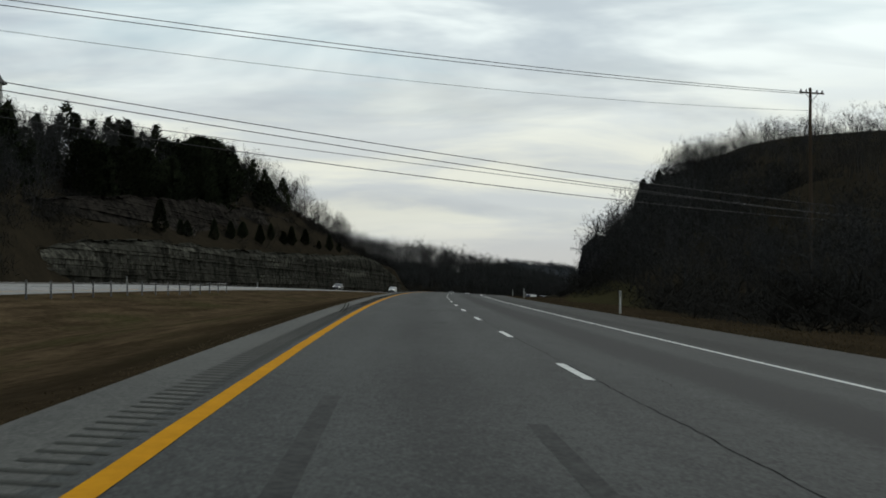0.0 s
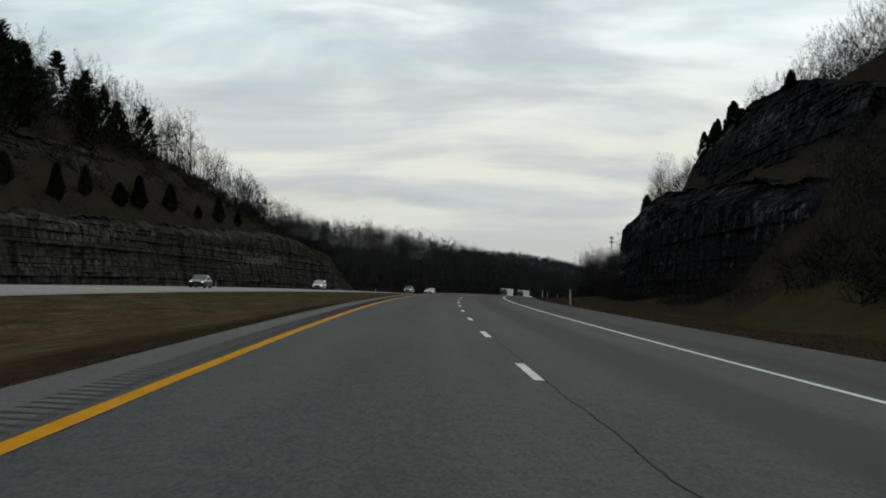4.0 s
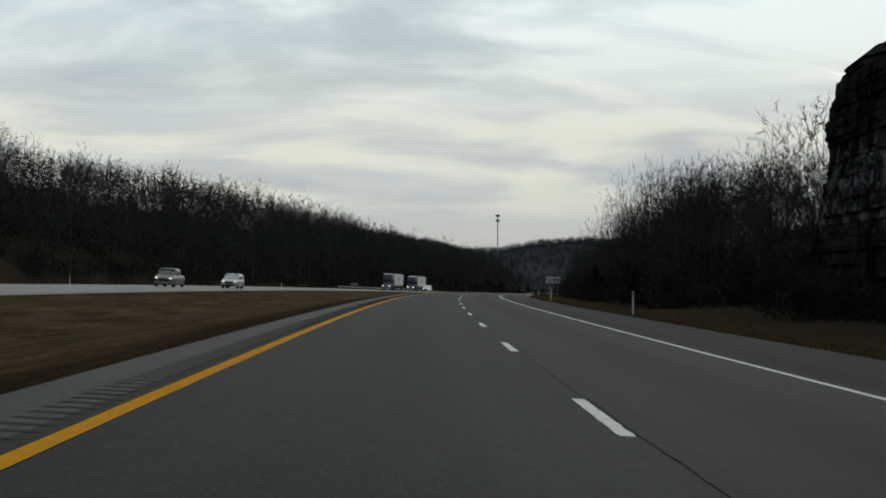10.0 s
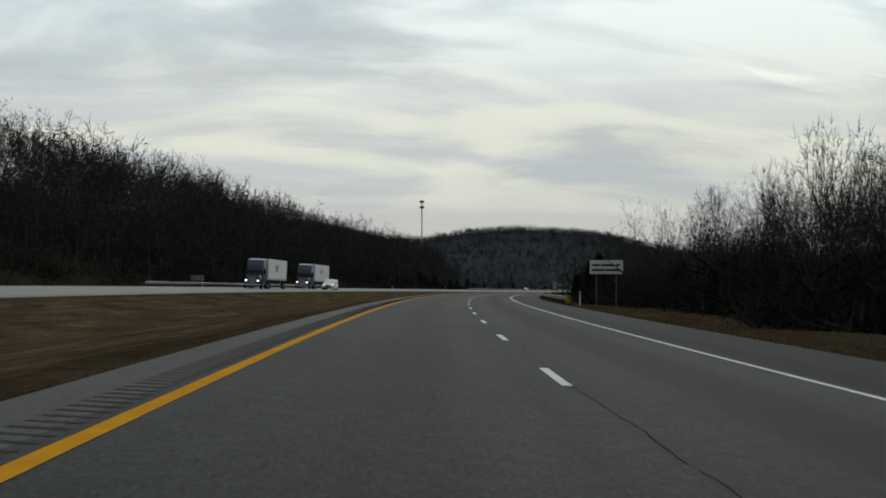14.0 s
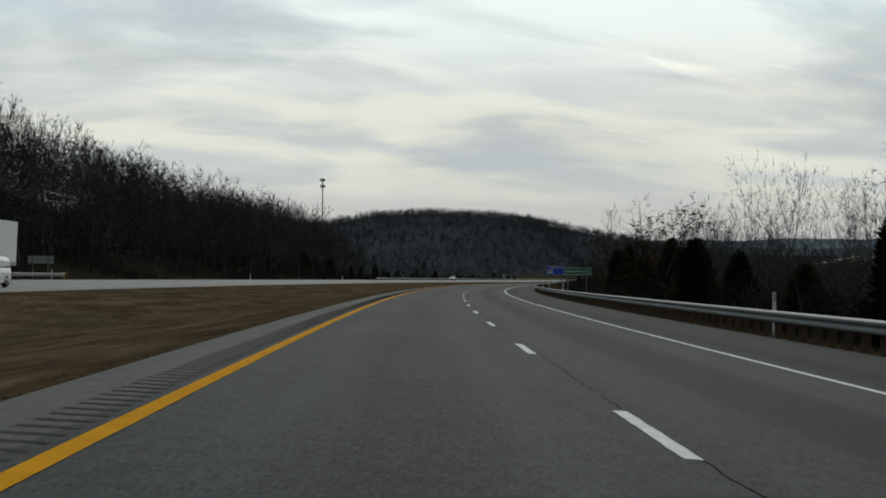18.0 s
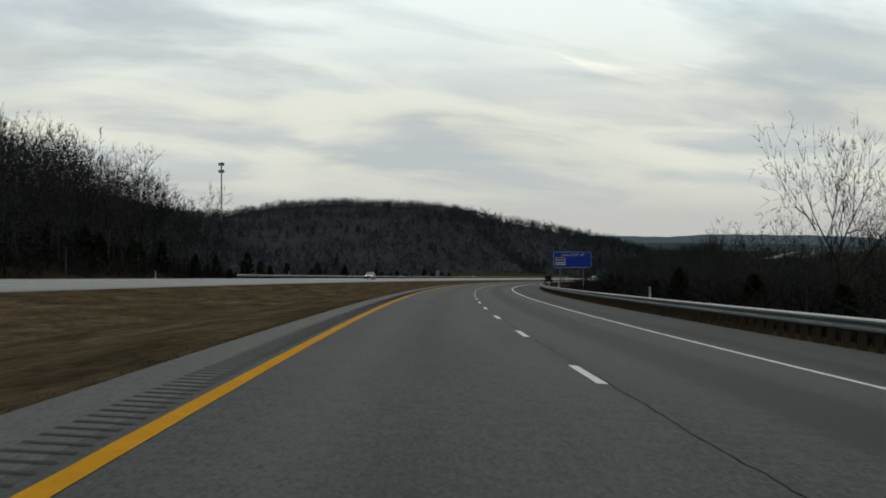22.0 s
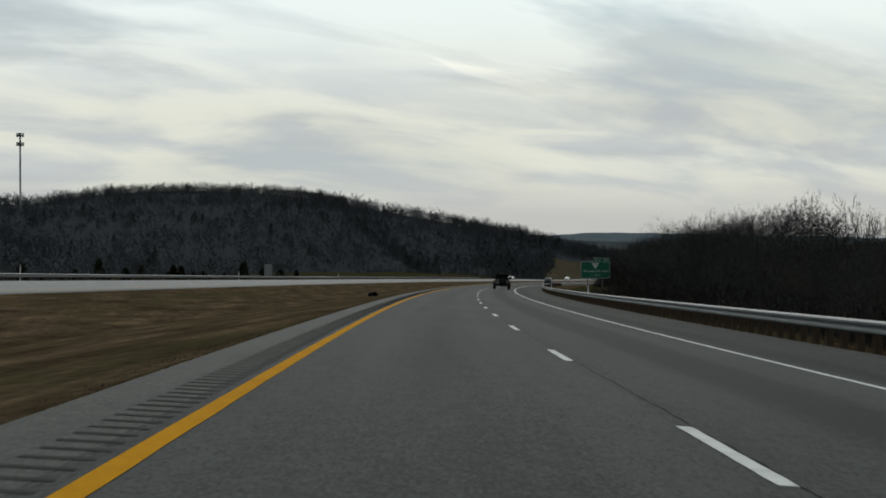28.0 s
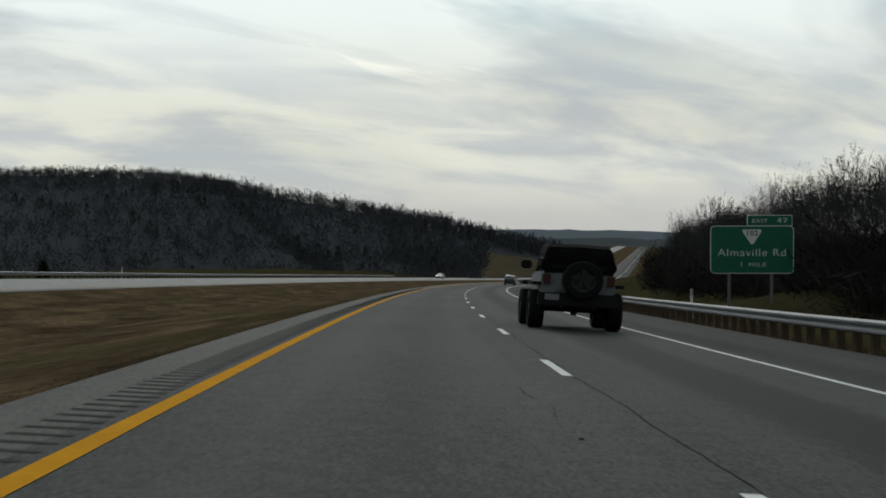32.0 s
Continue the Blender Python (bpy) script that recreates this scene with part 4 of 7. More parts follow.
def small_brush(rng, height, width, n):
    v, f = [], []
    for _ in range(n):
        t, r = rng.uniform(0, 6.283), width * math.sqrt(rng.random())
        p = Vector((r * math.cos(t), r * math.sin(t), rng.uniform(-0.1, 0.45) * height))
        q = p + Vector((rng.gauss(0, 0.5), rng.gauss(0, 0.5), rng.uniform(0.1, 0.9))).normalized() * height * rng.uniform(0.25, 0.55) * (1.25 - r / width * 0.5)
        b = (q - p).orthogonal().normalized() * rng.uniform(0.012, 0.036)
        k = len(v)
        v += [p - b, p + b, q]
        f.append((k, k + 1, k + 2))
    return tri_arrays(v, f)


rng0 = random.Random(5)
WOODS = [woods_tree(rng0, rng0.uniform(10.5, 13), rng0.uniform(0.30, 0.40), 4, (3, 3, 3, 2), 0.022, 140, 0.7, 0.045) for _ in range(9)]
WOODS_FINE = [woods_tree(rng0, rng0.uniform(10.5, 13), rng0.uniform(0.28, 0.38), 4, (4, 3, 3, 3), 0.017, 430, 0.55, 0.027) for _ in range(10)]
WOODS_NEAR = [woods_tree(rng0, rng0.uniform(10.5, 13), rng0.uniform(0.26, 0.36), 5, (4, 3, 3, 3, 2), 0.011, 420, 0.45, 0.012) for _ in range(10)]
BUSHES = [bush(rng0, rng0.uniform(2.0, 3.2), rng0.uniform(0.5, 0.7)) for _ in range(2)] + [small_brush(rng0, rng0.uniform(1.8, 3.2), rng0.uniform(1.0, 1.9), 110) for _ in range(5)]


def cedar_small(rng, n):
    v, f = [], []
    cedar_mesh(rng, rng.uniform(4.5, 8), rng.uniform(1.5, 2.6), n, v, f, 0.5)
    return tri_arrays(v, f)


CEDARS_FAR = [cedar_small(rng0, 260) for _ in range(5)]


def tri_ob(name, verts, tris, material):
    me = bpy.data.meshes.new(name)
    me.vertices.add(len(verts))
    me.vertices.foreach_set("co", np.asarray(verts, dtype=np.float32).ravel())
    me.loops.add(len(tris) * 3)
    me.loops.foreach_set("vertex_index", tris.astype(np.int32).ravel())
    me.polygons.add(len(tris))
    me.polygons.foreach_set("loop_start", np.arange(len(tris), dtype=np.int32) * 3)
    me.update(calc_edges=True)
    me.materials.append(material)
    return new(name, me)


def scatter(name, spots, kinds, material, label, category, low=0.8, high=1.2, seed=1):
    """Joins many plants into one mesh. spots: world places."""
    rng = random.Random(seed)
    vs, fs, tone, k = [], [], [], 0
    for x, y, z, *more in spots:
        v, f = rng.choice(kinds)
        c, a = rng.uniform(low, high) * (more[0] if more else 1.0), rng.uniform(0, 6.283)
        ca, sa = math.cos(a) * c, math.sin(a) * c
        w = np.stack([x + v[:, 0] * ca - v[:, 1] * sa, y + v[:, 0] * sa + v[:, 1] * ca, z + v[:, 2] * c * rng.uniform(0.92, 1.08)], 1)
        vs.append(w)
        fs.append(f + k)
        tone.append(np.full(len(f), rng.choice((0, 0, 1, 2)), dtype=np.int32))
        k += len(v)
    ob = tri_ob(name, np.concatenate(vs), np.concatenate(fs), material)
    if material is TWIG_FAR:
        for more in (TWIG_PALE, TWIG_DEEP):
            ob.data.materials.append(more)
        ob.data.polygons.foreach_set("material_index", np.concatenate(tone))
    return tagged(ob, label, category, kind="stuff")


def spots(seed, s0, s1, d0, d1, gap, keep=lambda s, d: True, size=lambda s, d: 1.0):
    rng = random.Random(seed)
    n = int((s1 - s0) * abs(d1 - d0) / gap ** 2)
    out = []
    for _ in range(n):
        s, d = rng.uniform(s0, s1), rng.uniform(d0, d1)
        if keep(s, d):
            out.append((*P(s, d, ground_h(s, d) - 0.15), size(s, d)))
    return out


def left_size(s, d):
    k = float(np.interp(s, [0, 180, 230, 440, 465, 500, 535, 570, 680, 720, 780, 870, 930, 990, 1045, 1070, 1095], [0.75, 0.78, 1.0, 0.95, 0.76, 0.8, 0.98, 1.05, 1.1, 1.45, 1.58, 1.45, 1.45, 1.5, 1.48, 1.15, 0.7]))
    return k * float(np.interp(d, [-135, -75], [0.55, 0.97]))


def right_size(s, d):
    k = float(np.interp(s, [0, 100, 150, 190, 240, 290, 350, 400, 450, 475, 530, 575, 615, 650, 690], [0.85, 0.85, 0.95, 1.15, 0.95, 1.3, 1.3, 0.7, 0.6, 1.5, 1.32, 1.25, 1.0, 0.9, 0.68]))
    return k * float(np.interp(d, [20, 30, 38, 46, 60], [1.0, 0.85, 0.62, 0.5, 0.55])) if s < 470 else k * float(np.interp(d, [20, 30], [1.0, 0.9]))


def left_edge(s):
    """Where the woods on the far side begin."""
    return float(np.interp(s, [-200, 100, 140, 172, 200, 415, 440, 470, 490, 510, 530, 1050, 1100], [-50, -50, -47, -47, -59, -61, -56, -52, -49.5, -48, -46, -46, -48]))


def end_edge(s):
    return float(np.interp(s, [1215, 1250, 1290, 1345, 1400, 1450, 1500, 1700], [19, 20, 20.5, 19.5, 25, 29, 33, 36]))


scatter("woods_left", spots(41, 100, 1100, -46, -70, 4.3, lambda s, d: d < left_edge(s), left_size), WOODS_FINE, TWIG_FAR, "dense leafless winter woods on the far hillside", "woods", 0.86, 1.08, 1)
scatter("woods_left_high", spots(42, -60, 1095, -70, -135, 6.9, size=left_size), WOODS, TWIG_FAR, "leafless winter woods along the hilltop", "woods", 0.92, 1.1, 2)
scatter("woods_left_start", spots(43, -60, 125, -51, -82, 4.5, size=left_size), WOODS, TWIG_FAR, "leafless winter woods above the grass slope", "woods", 0.8, 1.1, 3)
scatter("brush_left", spots(44, 100, 1100, -44, -70, 3.6, lambda s, d: d < left_edge(s) + 5 or (-60 < d < -46 and 180 < s < 480 and noise.noise((s / 9, d / 4, 2)) > 0.1)), BUSHES, BRUSH, "tangled brown brush at the foot of the woods", "brush", 0.8, 1.5, 4)
scatter("understory_left", spots(68, 335, 1100, -56, -100, 4.6, lambda s, d: d < left_edge(s) - 1), BUSHES, BRUSH, "dark undergrowth between the trunks on the hillside", "brush", 1.4, 2.4, 25)
scatter("cedars_left", spots(45, 120, 395, -56, -92, 8.0, lambda s, d: d < left_edge(s) + 4), CEDARS_FAR, CEDAR, "dark cedars among the bare trees of the hilltop", "woods", 0.9, 1.7, 5)


def right_edge(s):
    return float(np.interp(s, [-200, 100, 140, 170, 230, 260, 430, 452, 470, 477, 560, 640, 700], [18, 18, 17, 17.5, 20, 38.5, 39.5, 37, 33, 16, 15, 14, 14]))


scatter("woods_right", spots(51, 20, 680, 14, 48, 3.5, lambda s, d: s < 470 and d > right_edge(s) and (d < 46 or s < 262), right_size), WOODS_FINE, TWIG_FAR, "dense leafless winter woods on the slope above the road", "woods", 0.6, 0.85, 6)
scatter("woods_roadside", spots(62, 470, 690, 14, 26, 2.6, lambda s, d: d > right_edge(s), right_size), WOODS_NEAR, TWIG_FAR, "leafless winter woods close beside the shoulder", "woods", 0.5, 0.75, 17)
scatter("woods_roadside_deep", spots(63, 470, 700, 22, 46, 3.9, lambda s, d: d > right_edge(s), right_size), WOODS_FINE, TWIG_FAR, "dense leafless winter woods behind the roadside trees", "woods", 0.55, 0.8, 18)
scatter("thicket_roadside", spots(64, 472, 700, 13.5, 22, 1.7, lambda s, d: d > right_edge(s) + 0.5), BUSHES, BRUSH, "dark tangled thicket under the roadside trees", "brush", 1.3, 2.3, 19)
scatter("scrub_bench", spots(70, 392, 472, 29, 35, 2.1), WOODS_FINE, TWIG_FAR, "leafless scrub on the bench above the rock face", "woods", 0.26, 0.46, 27)
scatter("woods_right_crest", spots(69, 110, 440, 44, 68, 3.1), WOODS, TWIG_FAR, "low leafless scrub along the crest of the cut", "woods", 0.26, 0.42, 26)
scatter("woods_right_high", spots(52, -40, 640, 48, 80, 6.4, size=right_size), WOODS, TWIG_FAR, "leafless winter woods along the hilltop", "woods", 0.6, 0.95, 7)
scatter("brush_right", spots(53, 30, 720, 13, 46, 3.5, lambda s, d: d > (12.5 if s < 105 else 37.5 if 255 < s < 440 else 30 if 255 < s < 473 else right_edge(s) - 1.5)), BUSHES, BRUSH, "tangled brown brush under the roadside trees", "brush", 0.9, 1.6, 8)
scatter("brush_rock_end", spots(60, 445, 484, 17.5, 26, 1.5), BUSHES, BRUSH, "dark brush at the foot of the rock end", "brush", 0.9, 1.6, 15)
scatter("brush_rock_foot", spots(61, 236, 470, 16.5, 23, 1.7, lambda s, d: d > 16.5 + (s - 236) * 0.011), BUSHES, BRUSH, "low dark brush in the ditch below the rock", "brush", 0.4, 0.75, 16)
scatter("brush_valley", spots(54, 690, 1230, 12.5, 50, 4.3), BUSHES, BRUSH, "brown brush below the road embankment", "brush", 0.9, 1.7, 9)
scatter("thicket_rail", spots(71, 690, 1010, 14.5, 23, 2.2), BUSHES, BRUSH, "dark tangled thicket behind the guardrail", "brush", 1.2, 1.9, 28)
scatter("woods_valley", spots(55, 700, 1240, 18, 30, 5.0, size=lambda s, d: float(np.interp(s, [895, 925, 1150, 1200], [1.0, 0.68, 0.72, 0.9]))), WOODS_NEAR, TWIG_FAR, "leafless thicket below the road embankment", "woods", 0.75, 1.05, 10)
scatter("woods_valley_deep", spots(67, 700, 1240, 28, 56, 6.2), WOODS_FINE, TWIG_FAR, "dense leafless woods on the valley floor", "woods", 0.7, 0.95, 24)
scatter("woods_end", spots(56, 1215, 1520, 19, 42, 2.9, lambda s, d: end_edge(s) < d < end_edge(s) + 8), WOODS_NEAR, TWIG_FAR, "dense leafless winter woods beside the road", "woods", 0.58, 0.74, 11)
scatter("woods_end_deep", spots(65, 1215, 1560, 26, 52, 3.9, lambda s, d: d > end_edge(s) + 5), WOODS_FINE, TWIG_FAR, "dense leafless winter woods behind the edge trees", "woods", 0.64, 0.82, 20)
scatter("thicket_end", spots(66, 1212, 1440, 19, 34, 1.5, lambda s, d: end_edge(s) < d < end_edge(s) + 8), BUSHES, BRUSH, "dark tangled thicket at the edge of the woods", "brush", 1.3, 2.3, 23)
scatter("brush_end", spots(57, 1210, 1600, 16.5, 38, 2.4, lambda s, d: d > (19.0 if s < 1300 else end_edge(s) - 1.5)), BUSHES, BRUSH, "tangled brown brush at the foot of the woods", "brush", 0.9, 1.6, 12)
scatter("woods_left_valley", spots(58, 1040, 1420, -52, -150, 10), WOODS, TWIG_FAR, "leafless thicket below the far carriageway", "woods", 0.4, 0.65, 13)
scatter("cedars_left_valley", spots(59, 960, 1340, -44, -56, 9.0), CEDARS_FAR, CEDAR, "dark cedars standing along the far carriageway", "woods", 0.45, 0.8, 14)

# ---- lane lines and rumble strips ----
WHITE_PAINT = mat("white_paint", (0.62, 0.63, 0.61), (0.42, 0.425, 0.41), scale=2.5, rough=0.9, spec=0.1, bump=0.2, fine=0.5)
YELLOW_PAINT = mat("yellow_paint", (0.50, 0.235, 0.008), (0.36, 0.165, 0.006), scale=2.0, rough=0.95, spec=0.02, bump=0.2, fine=0.4)
TAR = mat("tar", (0.026, 0.026, 0.025), (0.014, 0.014, 0.014), scale=3.0, rough=1.0, fine=0.4, spec=0.0)
GROOVE = mat("groove", (0.0667, 0.0678, 0.0621), (0.0460, 0.0471, 0.0437), scale=2.0, rough=1.0, fine=0.3, spec=0.0)

FAINT = mat("worn_rubber", (0.044, 0.046, 0.044), (0.016, 0.017, 0.0168), scale=2.0, rough=0.95, fine=1.2, spec=0.1)
SKID = mat("skid_rubber", (0.036, 0.037, 0.035), (0.018, 0.0185, 0.018), scale=1.5, rough=1.0, fine=0.6, spec=0.0)


def ribbon(name, s0, s1, d, half, material, parent, label, wobble=0.0, ragged=0.0, lift=0.005, step=2.5, base=None, slope=CROSS):
    ss = np.arange(s0, s1 + 0.01, step)
    rows = []
    for s in ss:
        dd = d + (wobble * (noise.noise((s / 3.1, d, 2.2)) + 0.7 * noise.noise((s / 0.9, d, 7.7))) if wobble else 0)
        hw = half * (1 + (0.8 * noise.noise((s / 0.7, d, 4.4)) if wobble else 0))
        if ragged:
            wear = (noise.noise((s * 3.1, d + 5, 1)), noise.noise((s * 3.1, d + 9, 4)))
        else:
            wear = (0.0, 0.0)
        rows.append([P(s, e, (base + slope * (e - d) if base is not None else e * slope) + lift) for e in (dd - hw * (1 + ragged * wear[0]), dd + hw * (1 + ragged * wear[1]))])
    verts, faces = strip(rows)
    ob = mesh_ob(name, verts, faces, material, parent, label)
    if sum(p.normal.z for p in ob.data.polygons) < 0:
        ob.data.flip_normals()
    return ob


ribbon("edge_line", -100, 2900, -3.58, 0.076, YELLOW_PAINT, road, "solid yellow edge line", step=1.0, ragged=0.09)
ribbon("edge_line", -100, 2900, 3.63, 0.060, WHITE_PAINT, road, "solid white edge line", step=1.0, ragged=0.10)
for d in (-24.9, -32.2):
    ribbon("edge_line", -100, 2900, d, 0.07, WHITE_PAINT if d < -30 else YELLOW_PAINT, road, "painted edge line of the far carriageway", base=0.50 - (d + 23.8) * 0.045, slope=-0.045, lift=0.008, step=5)
CYCLE, FIRST = 12.192, 7.12
for i in range(-2, 140):
    s = FIRST + i * CYCLE
    n = random.Random(i)
    ribbon("lane_dash", s - 3.2, s, 0.0 + n.uniform(-0.01, 0.01), 0.062, WHITE_PAINT, road, "", step=0.16, ragged=0.22)
for i in range(140):
    ribbon("lane_dash", i * CYCLE, i * CYCLE + 3.05, -28.5, 0.06, WHITE_PAINT, road, "", base=0.72, slope=-0.045, lift=0.008, step=3.05)
# the open joint beside the dashes, and cracks
def crack(name, s0, s1, d, half, amp, hold, parent, label, seed, step=0.16):
    """A jagged crack that opens and closes. hold: share of its length that is open."""
    rng = random.Random(seed)
    v, f, off = [], [], 0.0
    row = None
    for i, s in enumerate(np.arange(s0, s1, step)):
        off = off * 0.86 + rng.uniform(-1, 1) * amp
        dd = d + off + amp * 1.5 * noise.noise((s / 5.0, seed, 2))
        wide = half * (0.55 + 0.9 * rng.random())
        open_ = noise.noise((s / 2.2, seed, 9)) * 0.5 + 0.5 + rng.uniform(-0.1, 0.1) < hold
        pair = [P(s, dd - wide, (dd - wide) * CROSS + 0.003), P(s, dd + wide, (dd + wide) * CROSS + 0.003)]
        if open_:
            k = len(v)
            v += pair
            if row is not None:
                f.append((k - 2, k - 1, k + 1, k))
            row = k
        else:
            row = None
    ob = mesh_ob(name, v, f, TAR, parent, label)
    if sum(p.normal.z for p in ob.data.polygons) < 0:
        ob.data.flip_normals()
    return ob


crack("joint_crack", 0, 1330, 0.075, 0.0055, 0.014, 0.80, road, "dark open joint along the lane line", 3)
for i, (s0, s1, d, hw) in enumerate([(14, 30, 0.9, 0.006), (700, 712, -1.9, 0.007), (735, 748, -2.2, 0.006), (1196, 1214, -0.62, 0.008), (1217, 1224, -0.7, 0.007), (772, 781, -2.6, 0.007),
                                     (1068, 1075, -0.95, 0.008), (64, 71, -1.4, 0.007), (188, 200, -1.2, 0.007), (420, 431, 1.1, 0.006), (880, 892, 0.6, 0.007), (536, 545, -1.5, 0.006)]):
    crack("road_crack", s0, s1, d, hw * 0.7, 0.03, 0.5, road, "short ragged crack in the asphalt", 20 + i, 0.12)
for i, (s, d, w, l) in enumerate([(52.5, -0.35, 0.07, 0.1), (772.6, -1.55, 0.03, 0.06), (818, -0.6, 0.05, 0.05), (1213, -0.85, 0.05, 0.2), (1216.4, -0.62, 0.06, 0.12), (310.5, 0.32, 0.08, 0.12), (852.5, 0.9, 0.12, 0.08), (40.5, -1.9, 0.05, 0.09)]):
    w, l = w * 0.45, l * 0.5
    rows = [[P(s + a * l, d + b * w * (1 - abs(a) * 0.7), (d + b * w) * CROSS + 0.004) for b in (-1, 0.1, 1)] for a in (-1, -0.3, 0.4, 1)]
    v, f = strip(rows)
    mesh_ob("tar_spot", v, f, TAR, road, "small dark spot on the asphalt")
for s0, s1, d in ((5.0, 12.6, -2.75), (5.0, 11.2, -1.15)):
    ribbon("skid_mark", s0, s1, d, 0.075, FAINT, road, "faint straight skid mark", lift=0.0025, step=0.8)
# thin tyre marks that swing across the grooves of the left shoulder
for s0, s1, d0, d1, hw in ((41, 57, -3.93, -4.52, 0.02), (41.5, 56, -4.05, -4.60, 0.02), (672, 681, -3.62, -3.98, 0.035), (674, 682, -3.85, -4.15, 0.03)):
    rows = []
    for k in range(15):
        u = k / 14
        s, d = s0 + (s1 - s0) * u, d0 + (d1 - d0) * u ** 1.3
        rows.append([P(s, e, e * CROSS + 0.0055) for e in (d - hw, d + hw)])
    v, f = strip(rows)
    mesh_ob("tyre_mark", v, f, SKID, road, "thin curved dark tyre mark")


def rumble(s0, s1):
    v, f = [], []
    for s in np.arange(s0, s1, 0.381):
        k = len(v)
        for e in (-4.13 + 0.02 * noise.noise((s, 1, 1)), -3.74 + 0.02 * noise.noise((s, 5, 1))):
            for a, z in ((-0.052, 0.004), (0.0, 0.0015), (0.052, 0.004)):
                v.append(P(s + a, e, e * CROSS + z))
        f += [(k, k + 1, k + 4, k + 3), (k + 1, k + 2, k + 5, k + 4)]
    ob = mesh_ob("rumble_strip", v, f, GROOVE, bpy.data.objects["shoulder_left"], "row of milled rumble grooves")
    if sum(p.normal.z for p in ob.data.polygons) < 0:
        ob.data.flip_normals()
    ob["kind"] = "stuff"


rumble(2, 1330)

# ---- guardrails ----
GALV = mat("galvanised_steel", (0.155, 0.168, 0.174), (0.095, 0.103, 0.108), scale=1.2, rough=0.6, metal=0.25, fine=0.2, spec=0.4)
POST_WOOD = mat("weathered_timber", (0.085, 0.063, 0.045), (0.045, 0.035, 0.027), scale=5.0, rough=1.0, bump=0.4, stretch=(3, 3, 0.7), spec=0.0)
WEAR = [(0.0, 0.39), (-0.03, 0.40), (-0.085, 0.435), (-0.085, 0.485), (-0.02, 0.53), (-0.02, 0.56), (-0.085, 0.605), (-0.085, 0.655), (-0.03, 0.69), (0.0, 0.70)]


def rail_panel(s0, s1, d, h, face, parent, n=3):
    rows = []
    loop = [(x, z) for x, z in WEAR] + [(x + 0.012, z) for x, z in WEAR[::-1]]
    loop.append(loop[0])
    for s in np.linspace(s0, s1 + 0.12, n + 1):
        rows.append([P(s, d + face * x, h + z) for x, z in loop])
    v, f = strip(rows)
    return mesh_ob("rail_panel", v, f, GALV, parent)


box_me = {}


def box_mesh(name, w, l, z0, z1, material, bevel=0.0):
    key = (name, w, l, z0, z1, material.name)
    if key not in box_me:
        bm = bmesh.new()
        bmesh.ops.create_cube(bm, size=1.0)
        for v in bm.verts:
            v.co = Vector((v.co.x * w, v.co.y * l, (z0 + z1) / 2 + v.co.z * (z1 - z0)))
        if bevel:
            bmesh.ops.bevel(bm, geom=list(bm.edges), offset=bevel, segments=1, affect="EDGES")
        me = bpy.data.meshes.new(name)
        bm.to_mesh(me)
        bm.free()
        me.materials.append(material)
        box_me[key] = me
    return box_me[key]


def guardrail(name, s0, s1, d, h, face, gap, label, near=None, panel=7.62):
    base = empty(name, Matrix.Identity(4), label, "guardrail", "roadside guardrails")
    a = s0
    while a < s1:
        rail_panel(a, min(a + panel, s1), d, h, face, base)
        a += panel
    post = box_mesh("post", 0.16, 0.20, -0.9, 0.66, POST_WOOD, 0.012)
    block = box_mesh("block", 0.14, 0.15, 0.42, 0.68, POST_WOOD, 0.01)
    rest_v, rest_f = [], []
    for s in np.arange(s0 + 0.3, s1, gap):
        m = along(s, d - face * -0.20, h, random.Random(int(s * 7)).uniform(-3, 3))
        if near is None or near[0] <= s <= near[1]:
            ob = new("post", post)
            ob.parent, ob.matrix_basis = base, m
            blk = new("block", block)
            blk.parent, blk.matrix_basis = ob, pose(-0.13 * face, 0, 0)
        else:
            k = len(rest_v)
            rest_v += [m @ v.co for v in post.vertices]
            rest_f += [tuple(i + k for i in p.vertices) for p in post.polygons]
    if rest_v:
        mesh_ob("post", rest_v, rest_f, POST_WOOD, base)["kind"] = "stuff"
    return base


guardrail("guardrail", 634, 1420, 7.55, -0.43, 1, 1.27, "galvanised W-beam guardrail on weathered timber posts", (690, 1000))
guardrail("guardrail", 681, 807, -36.9, 0.93, -1, 1.905, "galvanised guardrail beyond the far carriageway")
guardrail("guardrail", 1036, 1560, -36.9, 0.93, -1, 1.905, "long galvanised guardrail beyond the far carriageway", (1036, 1300))

STRIPE_Y = mat("reflective_yellow", (0.50, 0.33, 0.03), (0.40, 0.26, 0.03), scale=5, rough=0.5)
BLACK = mat("black_paint", (0.012, 0.012, 0.013), (0.007, 0.007, 0.008), scale=6, rough=0.5)


